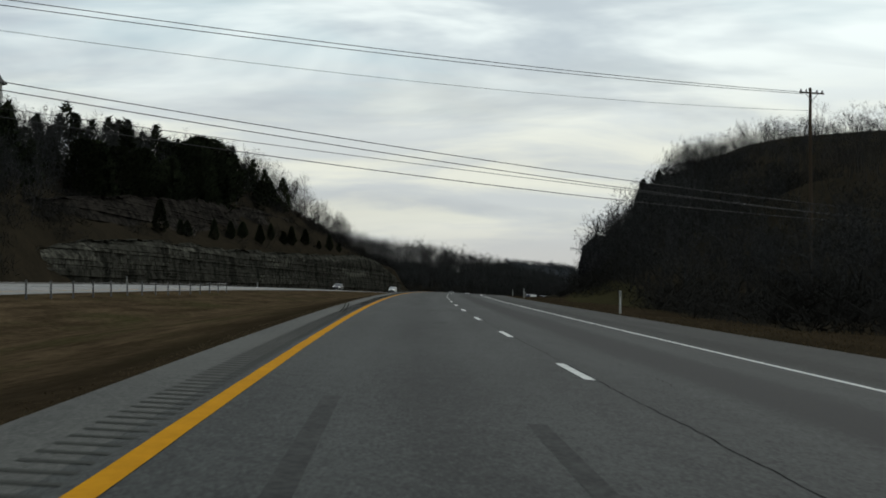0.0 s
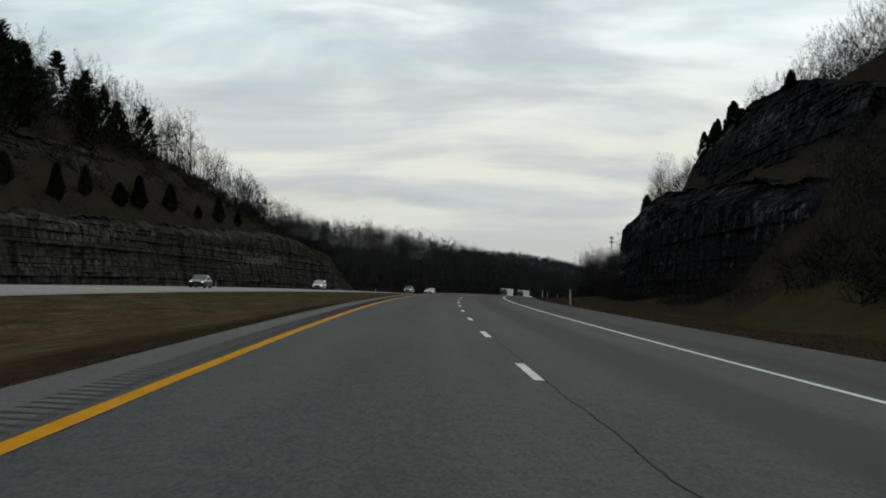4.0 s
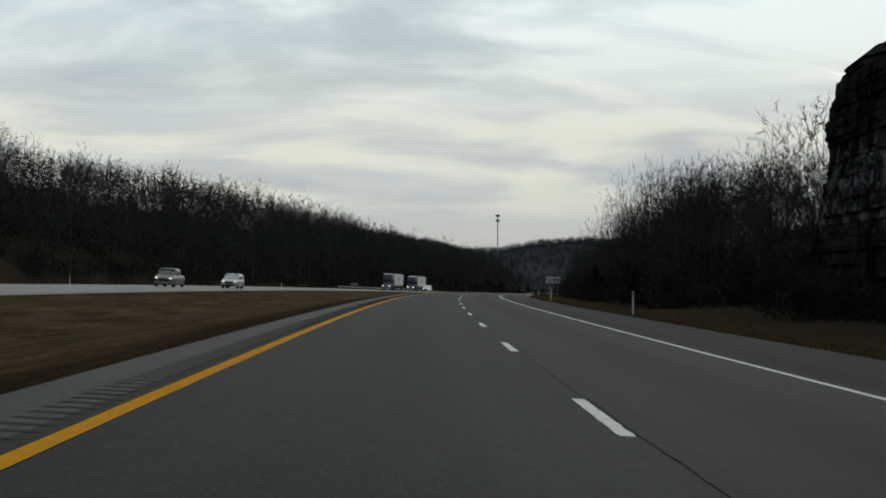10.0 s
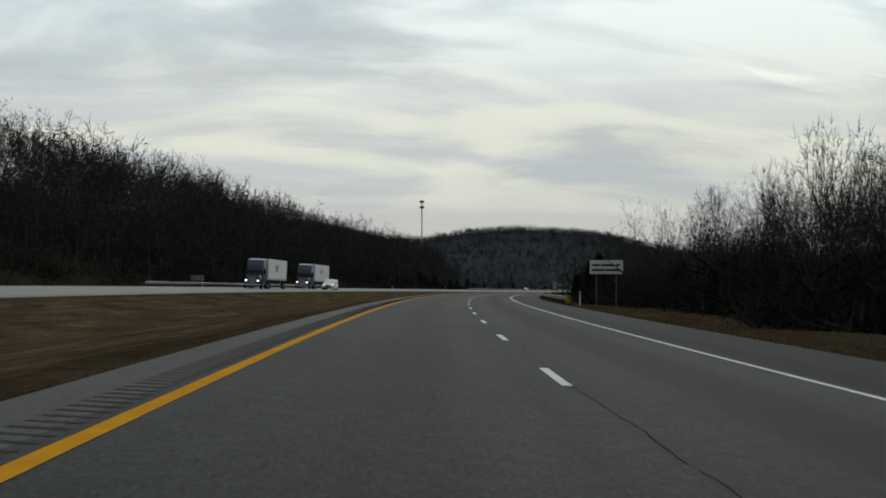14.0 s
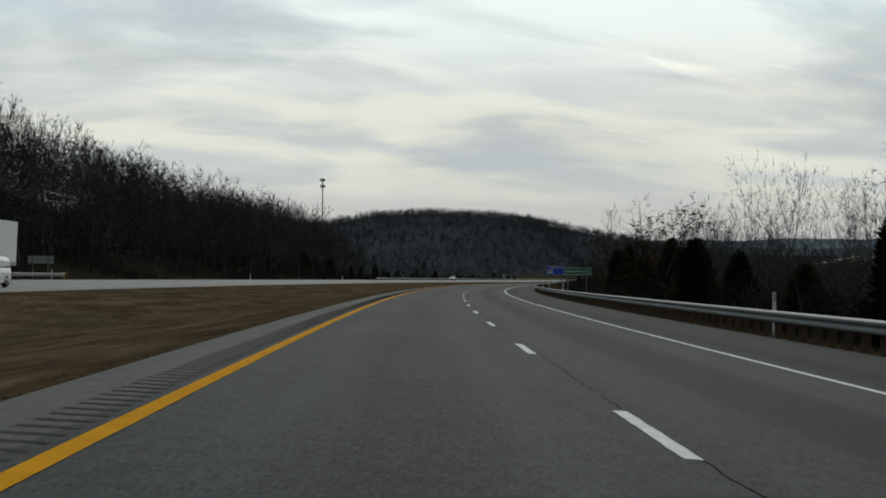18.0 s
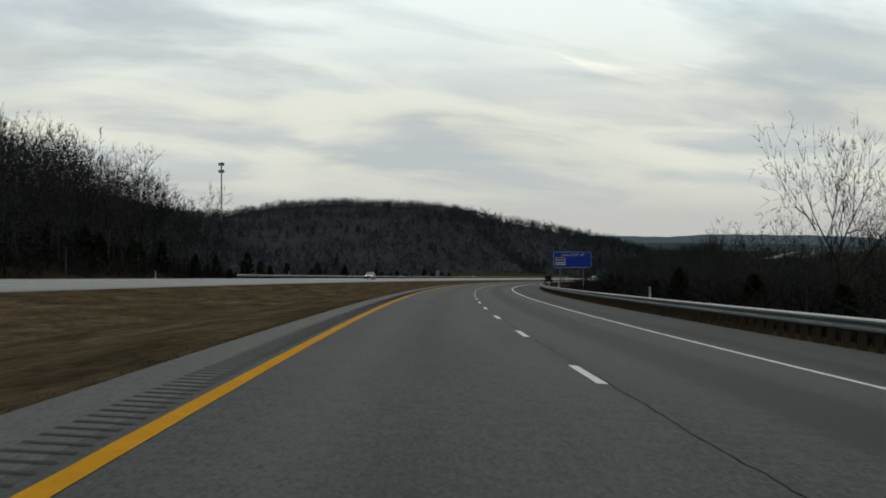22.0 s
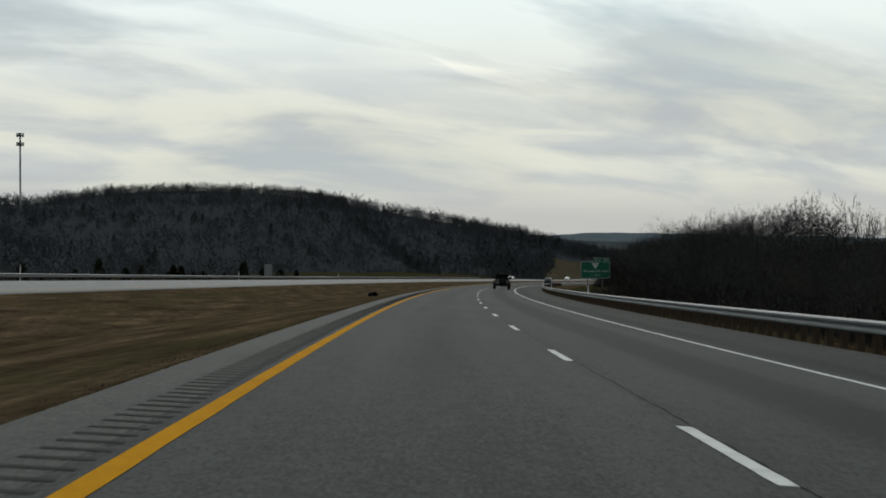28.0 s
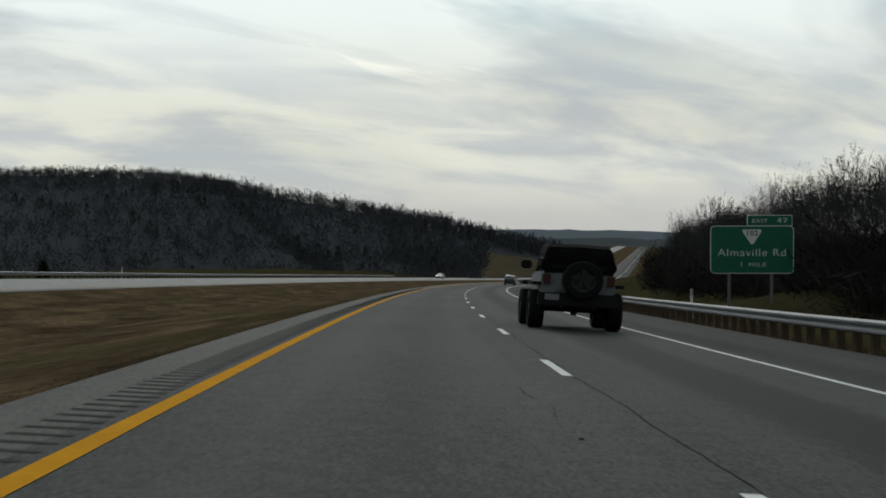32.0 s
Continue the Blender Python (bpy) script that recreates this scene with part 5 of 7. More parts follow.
def end_plate(s, d, h):
    base = empty("guardrail_end", along(s, d, h), "guardrail end terminal with a yellow and black striped plate", "guardrail")
    bm = bmesh.new()
    bmesh.ops.create_cube(bm, size=1.0)
    for v in bm.verts:
        v.co = Vector((v.co.x * 0.5, v.co.y * 0.05, 0.47 + v.co.z * 0.52))
    part("plate", bm, STRIPE_Y, base)
    for i in range(4):
        bm = bmesh.new()
        x = -0.25 + i * 0.14
        quad = [bm.verts.new(p) for p in ((x, -0.03, 0.22), (x + 0.07, -0.03, 0.22), (min(x + 0.28, 0.25), -0.03, 0.72), (min(x + 0.21, 0.18), -0.03, 0.72))]
        bm.faces.new(quad)
        part("stripe", bm, BLACK, base)
    bm = bmesh.new()
    bmesh.ops.create_cube(bm, size=1.0)
    for v in bm.verts:
        v.co = Vector((v.co.x * 0.15, 0.35 + v.co.y * 0.2, -0.1 + v.co.z * 1.2))
    part("post", bm, POST_WOOD, base)


end_plate(633.6, 7.5, -0.43)
end_plate(807.4, -36.9, 0.93)

# ---- marker posts ----
POST_WHITE = mat("white_plastic", (0.62, 0.62, 0.60), (0.45, 0.45, 0.43), scale=3.0, rough=0.6)
REFLECT = mat("reflector", (0.30, 0.31, 0.32), (0.22, 0.23, 0.24), scale=9.0, rough=0.3, metal=0.3)


def marker(s, d, h, tall=1.15):
    base = empty("delineator_post", along(s, d, h), "slim white roadside marker post with a grey reflector", "marker post", "roadside marker posts")
    bm = bmesh.new()
    n = 7
    ring = []
    for z in (-0.2, tall):
        ring.append([bm.verts.new((0.055 * math.cos(math.pi + math.pi * i / (n - 1)), -0.03 * math.sin(math.pi * i / (n - 1)), z)) for i in range(n)])
    for i in range(n - 1):
        bm.faces.new((ring[0][i], ring[0][i + 1], ring[1][i + 1], ring[1][i]))
    for r, flip in ((ring[0], 1), (ring[1], 0)):
        bm.faces.new(r[::-1] if flip else r)
    bm.faces.new((ring[0][0], ring[1][0], ring[1][-1], ring[0][-1]))
    part("post", bm, POST_WHITE, base)
    bm = bmesh.new()
    bmesh.ops.create_cube(bm, size=1.0)
    for v in bm.verts:
        v.co = Vector((v.co.x * 0.075, -0.035 + v.co.y * 0.012, tall - 0.16 + v.co.z * 0.26))
    part("reflector", bm, REFLECT, base)


for s, d in ((70.9, 8.3), (168.5, 8.7), (255, 8.3), (352, 8.6), (443, 8.6), (513.5, 8.6), (634, 8.4)):
    marker(s, d, ground_h(s, d) + 0.02)
for s in (720, 807, 902, 988, 1078, 1169, 1263):
    marker(s, 8.7, -0.62, 1.32)
for s in (72, 164, 253, 345, 430, 506, 624, 712, 805, 900, 992, 1080, 1172, 1265, 1357):
    marker(s, -37.4, 0.85, 1.15 if s < 1000 else 1.5)

# ---- signs ----
GREEN = mat("sign_green", (0.0054, 0.1013, 0.0580), (0.0041, 0.0810, 0.0459), scale=2.0, rough=0.45)
BLUE = mat("sign_blue", (0.0060, 0.0450, 0.3600), (0.0060, 0.0360, 0.2850), scale=2.0, rough=0.45)
SIGN_WHITE = mat("sign_white", (0.58, 0.60, 0.60), (0.48, 0.50, 0.50), scale=3.0, rough=0.45)
SIGN_BACK = mat("sign_aluminium", (0.30, 0.31, 0.32), (0.22, 0.23, 0.24), scale=2.0, rough=0.5, metal=0.4)
STEEL_POST = mat("steel_post", (0.17, 0.17, 0.17), (0.10, 0.10, 0.10), scale=4.0, rough=0.6, metal=0.3)
INK = mat("sign_black", (0.02, 0.02, 0.02), (0.012, 0.012, 0.012), scale=4.0, rough=0.5)


def rounded(w, h, r, n=5):
    pts = []
    for cx, cz, a in ((w / 2 - r, h / 2 - r, 0), (-w / 2 + r, h / 2 - r, 90), (-w / 2 + r, -h / 2 + r, 180), (w / 2 - r, -h / 2 + r, 270)):
        for i in range(n):
            t = radians(a + 90 * i / (n - 1))
            pts.append((cx + r * math.cos(t), cz + r * math.sin(t)))
    return pts


def slab(pts, y0, y1):
    bm = bmesh.new()
    a = [bm.verts.new((x, y0, z)) for x, z in pts]
    b = [bm.verts.new((x, y1, z)) for x, z in pts]
    bm.faces.new(a)
    bm.faces.new(b[::-1])
    for i in range(len(pts)):
        j = (i + 1) % len(pts)
        bm.faces.new((a[j], a[i], b[i], b[j]))
    bmesh.ops.recalc_face_normals(bm, faces=bm.faces)
    return bm


def words(text, size, x, z, material, parent, y=-0.026, width=None, name="lettering", bold=0.0):
    cu = bpy.data.curves.new("lettering", "FONT")
    cu.body, cu.size, cu.align_x, cu.align_y, cu.extrude, cu.offset = text, size, "CENTER", "CENTER", 0.003, bold
    cu.space_character = 1.12
    tmp = bpy.data.objects.new("lettering", cu)
    scene.collection.objects.link(tmp)
    bpy.context.view_layer.update()
    me = bpy.data.meshes.new_from_object(tmp.evaluated_get(bpy.context.evaluated_depsgraph_get()))
    bpy.data.objects.remove(tmp)
    xs = [v.co.x for v in me.vertices]
    k = width / (max(xs) - min(xs)) if width else 1.0
    me.transform(Matrix.Translation((x, y, z)) @ Matrix.Rotation(math.pi / 2, 4, "X") @ Matrix.Diagonal((k, 1, 1, 1)))
    me.materials.clear()
    me.materials.append(material)
    ob = new(name, me)
    ob.parent = parent
    return ob


def panel(name, w, h, r, material, parent, x=0.0, z=0.0, y=0.0, border=0.035):
    """A sign panel with its white border; the face looks towards -y."""
    bm = slab([(a + x, b + z) for a, b in rounded(w, h, r)], y - 0.012, y + 0.02)
    ob = part(name, bm, SIGN_WHITE, parent, "white-edged panel")
    bm = slab([(a + x, b + z) for a, b in rounded(w - 2 * border, h - 2 * border, max(r - border, 0.02))], y - 0.017, y - 0.008)
    part("face", bm, material, ob)
    bm = slab([(a + x, b + z) for a, b in rounded(w - 0.02, h - 0.02, r)], y + 0.021, y + 0.03)
    part("backing", bm, SIGN_BACK, ob)
    return ob


def legs(xs, z0, z1, parent, size=0.11, material=None):
    for x in xs:
        bm = bmesh.new()
        for w, l, oy in ((size, 0.012, -size / 2), (size, 0.012, size / 2), (0.012, size, 0)):
            r = bmesh.ops.create_cube(bm, size=1.0)
            for v in r["verts"]:
                v.co = Vector((x + v.co.x * w, 0.10 + oy + v.co.y * l, (z0 + z1) / 2 + v.co.z * (z1 - z0)))
        part("post", bm, material or STEEL_POST, parent)


def bars(parent, x0, x1, z, h, material, n, y=-0.027, seed=1):
    """Writing too small to read: plain bars."""
    rng = random.Random(seed)
    cuts = sorted(rng.uniform(0.15, 0.85) for _ in range(n - 1))
    edges = [0.0] + cuts + [1.0]
    for a, b in zip(edges, edges[1:]):
        bm = slab([(x0 + (x1 - x0) * (a + 0.02), z - h / 2), (x0 + (x1 - x0) * (b - 0.02), z - h / 2), (x0 + (x1 - x0) * (b - 0.02), z + h / 2), (x0 + (x1 - x0) * (a + 0.02), z + h / 2)], y - 0.004, y + 0.004)
        part("text_bar", bm, material, parent)


def exit_sign():
    s, d = 1286.0, 15.92
    base = empty("exit_sign", along(s, d, 2.72, -2), "large green exit sign with white lettering on two steel posts", "road sign")
    main = panel("sign_panel", 4.60, 2.66, 0.25, GREEN, base)
    tab = panel("exit_tab", 2.5, 0.62, 0.12, GREEN, base, x=0.97, z=1.62)
    words("EXIT", 0.30, 0.42, 1.60, SIGN_WHITE, tab, width=0.85)
    words("47", 0.42, 1.66, 1.61, SIGN_WHITE, tab, width=0.62, bold=0.0)
    bm = slab([(-0.52, 1.12), (0.48, 1.12), (0.52, 1.02), (0.06, 0.30), (-0.06, 0.30), (-0.54, 1.02)], -0.024, -0.016)
    shield = part("route_shield", bm, SIGN_WHITE, main, "white triangular route shield")
    words("102", 0.38, -0.01, 0.90, INK, shield, y=-0.03, width=0.60, bold=0.008)
    words("Almaville Rd", 0.58, 0.0, -0.18, SIGN_WHITE, main, width=3.75, bold=-0.004)
    words("1", 0.42, -0.58, -0.82, SIGN_WHITE, main, bold=-0.004)
    words("MILE", 0.30, 0.30, -0.84, SIGN_WHITE, main, width=0.95, bold=-0.002)
    legs((-1.25, 1.1), -4.0, 1.2, base, 0.15)


exit_sign()


def gas_sign():
    s, d = 988.6, 10.25
    base = empty("service_sign", along(s, d, 3.2, -2), "wide blue motorist service sign with one white panel", "road sign")
    main = panel("sign_panel", 4.2, 1.74, 0.16, BLUE, base)
    words("GAS-EXIT 47", 0.32, 0.04, 0.53, SIGN_WHITE, main, width=2.5, bold=0.006)
    bm = slab([(-1.86, -0.60), (-0.76, -0.60), (-0.76, 0.26), (-1.86, 0.26)], -0.028, -0.016)
    plate = part("business_panel", bm, SIGN_WHITE, main, "small white business panel with three dark lines of writing")
    words("AUTO DIESEL", 0.19, -1.31, -0.42, INK, plate, y=-0.036, width=1.0, bold=0.004)
    for i, z in enumerate((0.12, -0.15)):
        bars(plate, -1.82, -0.80, z, 0.17, INK, 2 if i else 1, y=-0.034, seed=i + 3)
    legs((-1.35, 1.2), -4.6, 0.9, base, 0.13)


gas_sign()


def county_sign():
    base = empty("county_sign", along(811.6, 10.3, 1.86, 0), "low green county line sign on two thin posts", "road sign")
    main = panel("sign_panel", 2.62, 0.62, 0.06, GREEN, base, border=0.03)
    words("Rutherford Co", 0.30, 0.0, 0.0, SIGN_WHITE, main, width=2.15, bold=0.004)
    legs((-0.9, 0.85), -3.2, 0.28, base, 0.07)


county_sign()


def mile_sign():
    base = empty("mile_marker", along(700.4, 9.0, 1.42, 0), "narrow green mile marker with white numerals", "road sign")
    main = panel("sign_panel", 0.36, 1.10, 0.04, GREEN, base, border=0.018)
    words("MILE", 0.11, 0.0, 0.42, SIGN_WHITE, main, width=0.24)
    words("4", 0.40, 0.0, 0.10, SIGN_WHITE, main, bold=0.01)
    words("5", 0.40, 0.0, -0.30, SIGN_WHITE, main, bold=0.01)
    legs((0.0,), -2.6, 0.4, base, 0.06)


mile_sign()


def far_sign():
    base = empty("guide_sign", along(1608, 10.5, 2.6, 0), "distant green guide sign beside the road", "road sign")
    panel("sign_panel", 3.0, 1.5, 0.1, GREEN, base)
    legs((-0.9, 0.9), -3.6, 0.5, base, 0.1)


far_sign()


def notice_sign():
    base = empty("notice_sign", along(641, 11.0, 2.6, 0), "white rectangular roadside notice with two dark lines", "road sign")
    main = panel("sign_panel", 2.7, 1.12, 0.05, SIGN_WHITE, base, border=0.02)
    bars(main, -1.2, 1.15, 0.16, 0.18, INK, 3, seed=8)
    bars(main, -1.22, 1.2, -0.24, 0.18, INK, 2, seed=9)
    legs((-0.8, 0.8), -3.6, 0.5, base, 0.08)


notice_sign()
for s, d, h, w, t in ((810, -40, 2.9, 2.4, 0.7), (720, -40, 2.3, 1.8, 0.7), (1300, -40, 2.7, 1.3, 1.9)):
    base = empty("sign_back", along(s, d, h, 180), "grey back of a sign for the oncoming traffic", "road sign")
    panel("sign_panel", w, t, 0.06, SIGN_WHITE, base)
    legs((-w * 0.3, w * 0.3), -3.2, t * 0.4, base, 0.08)

# ---- cable barrier in the median ----
CABLE = mat("steel_cable", (0.20, 0.20, 0.20), (0.12, 0.12, 0.12), scale=8.0, rough=0.5, metal=0.6)


def tube(name, pts, r, material, parent, n=4):
    v, f = [], []
    for i, p in enumerate(pts):
        p = Vector(p)
        w = (Vector(pts[min(i + 1, len(pts) - 1)]) - Vector(pts[max(i - 1, 0)])).normalized()
        x = w.cross(Vector((0, 0, 1))).normalized() if abs(w.z) < 0.95 else Vector((1, 0, 0))
        y = w.cross(x)
        for k in range(n):
            t = 2 * math.pi * k / n
            v.append(p + (x * math.cos(t) + y * math.sin(t)) * r)
    for i in range(len(pts) - 1):
        for k in range(n):
            j = (k + 1) % n
            f.append((i * n + k, i * n + j, (i + 1) * n + j, (i + 1) * n + k))
    f += [tuple(range(n))[::-1], tuple((len(pts) - 1) * n + k for k in range(n))]
    return mesh_ob(name, v, f, material, parent)


barrier = empty("cable_barrier", Matrix.Identity(4), "median cable barrier on thin steel posts", "barrier")
post = box_mesh("post", 0.09, 0.06, -0.4, 1.0, STEEL_POST)
stops = np.arange(20, 143, 4.8)
for s in stops:
    ob = new("post", post)
    ob.parent, ob.matrix_basis = barrier, along(s, -21.8, ground_h(s, -21.8))
for z in (0.5, 0.68, 0.86):
    tube("cable", [P(s, -21.8, ground_h(s, -21.8) + z) for s in stops], 0.012, CABLE, barrier)

# ---- power lines, pole, tower, steeple ----
def crossarm_pole(s, d, foot, top):
    base = empty("utility_pole", along(s, d, foot, 25), "tall dark timber utility pole with a crossarm", "utility pole")
    t = top - foot
    bm = bmesh.new()
    bmesh.ops.create_cone(bm, segments=10, radius1=0.19, radius2=0.12, depth=t + 0.5, cap_ends=True)
    bmesh.ops.translate(bm, verts=bm.verts, vec=(0, 0, t / 2 - 0.25))
    part("pole", bm, POST_WOOD, base)
    bm = bmesh.new()
    bmesh.ops.create_cube(bm, size=1.0)
    for q in bm.verts:
        q.co = Vector((q.co.x * 2.5, -0.18 + q.co.y * 0.1, t - 0.45 + q.co.z * 0.13))
    part("crossarm", bm, POST_WOOD, base)
    for x in (-1.1, -0.55, 0.55, 1.1):
        bm = bmesh.new()
        bmesh.ops.create_cone(bm, segments=8, radius1=0.09, radius2=0.05, depth=0.22, cap_ends=True)
        bmesh.ops.translate(bm, verts=bm.verts, vec=(x, -0.18, t - 0.28))
        part("insulator", bm, STEEL_POST, base)
    for x in (-0.7, 0.7):
        bm = bmesh.new()
        bmesh.ops.create_cube(bm, size=1.0)
        for q in bm.verts:
            q.co = Vector((q.co.x * 0.04, -0.18 + q.co.y * 0.03, q.co.z * 0.95))
        bmesh.ops.rotate(bm, verts=bm.verts, matrix=Matrix.Rotation(math.copysign(0.85, x), 3, "Y"))
        bmesh.ops.translate(bm, verts=bm.verts, vec=(x * 0.5, 0, t - 0.78))
        part("brace", bm, STEEL_POST, base)


crossarm_pole(118, 30.2, ground_h(118, 30.2), 17.3)
WIRE = mat("power_line", (0.03, 0.03, 0.03), (0.02, 0.02, 0.02), scale=2, rough=0.7)


def wire(a, b, sag, r=0.022):
    A, B = Vector(P(*a)), Vector(P(*b))
    pts = [A.lerp(B, u) - Vector((0, 0, sag * 4 * u * (1 - u))) for u in np.linspace(0, 1, 40)]
    ob = tube("power_line", pts, r, WIRE, None)
    tagged(ob, "dark overhead power line spanning the road", "power line", "overhead lines")


def tower():
    x, y, top = 344.0, 1953.5, 38.2
    base = empty("radio_tower", pose(x, y, top - 56), "tall grey radio mast with two rings of antennas", "tower")
    tube("mast", [(0, 0, 0), (0, 0, 56)], 0.55, STEEL_POST, base, 8)
    for z in (54.2, 48.5):
        ring = tube("antenna_platform", [(2.0 * math.cos(t), 2.0 * math.sin(t), z) for t in np.linspace(0, 2 * math.pi, 13)], 0.18, STEEL_POST, base)
        for t in np.linspace(0, 2 * math.pi, 10)[:-1]:
            bm = bmesh.new()
            bmesh.ops.create_cube(bm, size=1.0)
            for v in bm.verts:
                v.co = Vector((2.1 * math.cos(t) + v.co.x * 0.45, 2.1 * math.sin(t) + v.co.y * 0.45, z + 0.3 + v.co.z * 2.4))
            part("antenna", bm, STEEL_POST, ring)


tower()
STONE_WHITE = mat("pale_wall", (0.55, 0.54, 0.50), (0.45, 0.44, 0.41), scale=1.0, rough=0.9)
SLATE = mat("slate_roof", (0.06, 0.055, 0.055), (0.035, 0.033, 0.033), scale=2.0, rough=0.8, bump=0.3)


def steeple(s, d, foot, eave, tip):
    base = empty("steeple", along(s, d, foot), "pale tower with a dark flared spire above the trees", "tower")
    bm = bmesh.new()
    bmesh.ops.create_cone(bm, segments=8, radius1=2.3, radius2=2.3, depth=eave - foot, cap_ends=True)
    bmesh.ops.translate(bm, verts=bm.verts, vec=(0, 0, (eave - foot) / 2))
    part("shaft", bm, STONE_WHITE, base)
    prof = [(3.4, 0), (2.4, 0.9), (1.6, 2.2), (0.9, 4.0), (0.05, tip - eave)]
    bm = bmesh.new()
    rings = [[bm.verts.new((r * math.cos(2 * math.pi * k / 8), r * math.sin(2 * math.pi * k / 8), eave - foot + z)) for k in range(8)] for r, z in prof]
    for a, b in zip(rings, rings[1:]):
        for k in range(8):
            bm.faces.new((a[k], a[(k + 1) % 8], b[(k + 1) % 8], b[k]))
    bm.faces.new(rings[0][::-1])
    part("spire", bm, SLATE, base)


# torn tyre in the median
RUBBER = mat("rubber", (0.010, 0.010, 0.0105), (0.006, 0.006, 0.006), scale=5.0, rough=0.9, bump=0.4, spec=0.08)


def tyre_scrap():
    base = empty("tyre_scrap", along(1181.6, -9.3, ground_h(1181.6, -9.3), 70), "torn black truck tyre tread lying in the grass", "debris")
    rng = random.Random(3)
    for j, (x0, n, r) in enumerate(((0.0, 13, 0.36), (0.75, 7, 0.16))):
        bm = bmesh.new()
        rows = []
        for i in range(n):
            t = math.pi * (i / (n - 1)) * (1.15 if j == 0 else 0.7)
            c = (x0 - r * 1.5 * math.cos(t), 0.0, 0.02 + r * math.sin(t) * 0.95)
            rows.append([bm.verts.new((c[0] + rng.uniform(-.04, .04), y, max(c[2] + rng.uniform(-.05, .05), 0.01))) for y in (-0.22, -0.08, 0.1, 0.24)])
        for a, b in zip(rows, rows[1:]):
            for k in range(3):
                bm.faces.new((a[k], a[k + 1], b[k + 1], b[k]))
        bmesh.ops.solidify(bm, geom=list(bm.faces), thickness=0.05)
        part("tread" if j == 0 else "tread_strip", bm, RUBBER, base)


tyre_scrap()

crossarm_pole(25.5, -70, ground_h(25.5, -70) - 6, 17.0)
for dx, lo in ((0.0, 0.0), (0.5, 0.35)):
    wire((26 + dx, -70, 15.9 - lo), (118, 30.2 - dx, 16.9 - lo * 0.3), 1.5)
wire((13, -70, 14.2), (118, 30.2, 15.4), 2.4, 0.012)
wire((22.23, -70, 16.21), (121.25, 45, 6.5), 1.99)
wire((20.96, -70, 15.7), (121.89, 45, 5.76), 1.8)
wire((25.12, -70, 12.86), (118.31, 45, 5.33), 0.71, 0.016)
wire((18.22, -70, 14.23), (123.5, 45, 5.78), 2.24)
steeple(298, -104.6, 24, 45.2, 52.0)

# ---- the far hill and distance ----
# haze over the valley is mixed into these three colours as a blue-grey cast
HILL_SOIL_HAZE = mat("hazy_hillside", (0.041, 0.0440, 0.0475), (0.031, 0.0342, 0.0378), scale=0.02, rough=1.0, bump=0.5, fine=0.3, spec=0.0)
TWIG_HAZE = mat("hazy_hill_woods", (0.049, 0.0525, 0.0565), (0.037, 0.0408, 0.0452), scale=0.012, rough=1.0, island=0.12, spec=0.0)
CEDAR_HAZE = mat("hazy_hill_cedar", (0.034, 0.038, 0.036), (0.024, 0.028, 0.027), scale=0.05, rough=1.0, island=0.3, spec=0.0)
RIDGE = [(150, 2010, 18), (215, 1990, 14), (263, 1985, 6), (310, 2034, -4), (369, 2086, -5), (430, 2140, 5), (497, 2195, 10), (529, 2127, 7.5), (560, 2060, 3), (577, 1999, -3.5), (607, 1878, -18.5), (613, 1799, -27.5), (620, 1740, -36), (660, 1760, -41), (705, 1790, -52)]


def hill_point(u, v):
    """u along the ridge 0 to 1; v 0 at the ridge to 1 at the near foot, below 0 behind."""
    k = u * (len(RIDGE) - 1)
    i = min(int(k), len(RIDGE) - 2)
    r = Vector(RIDGE[i]).lerp(Vector(RIDGE[i + 1]), k - i)
    k = min(max((u - 0.55) / 0.45, 0), 1)
    foot = Vector((r.x + (330 - 190 * k - r.x) * (0.42 - 0.17 * k), r.y + (1050 + 130 * k - r.y) * (0.50 - 0.25 * k), -50))
    if v < 0:
        return Vector((r.x - (330 - r.x) * 0.8 * v * -1, r.y + 350 * -v, r.z + (-60 - r.z) * min(-v, 1) ** 1.3))
    e = v ** 1.15 * (0.75 + 0.25 * v)
    p = r.lerp(foot, v)
    p.z = r.z + (foot.z - r.z) * e + 6 * noise.noise((p.x / 90, p.y / 90, 1)) * math.sin(math.pi * min(v, 1))
    return p


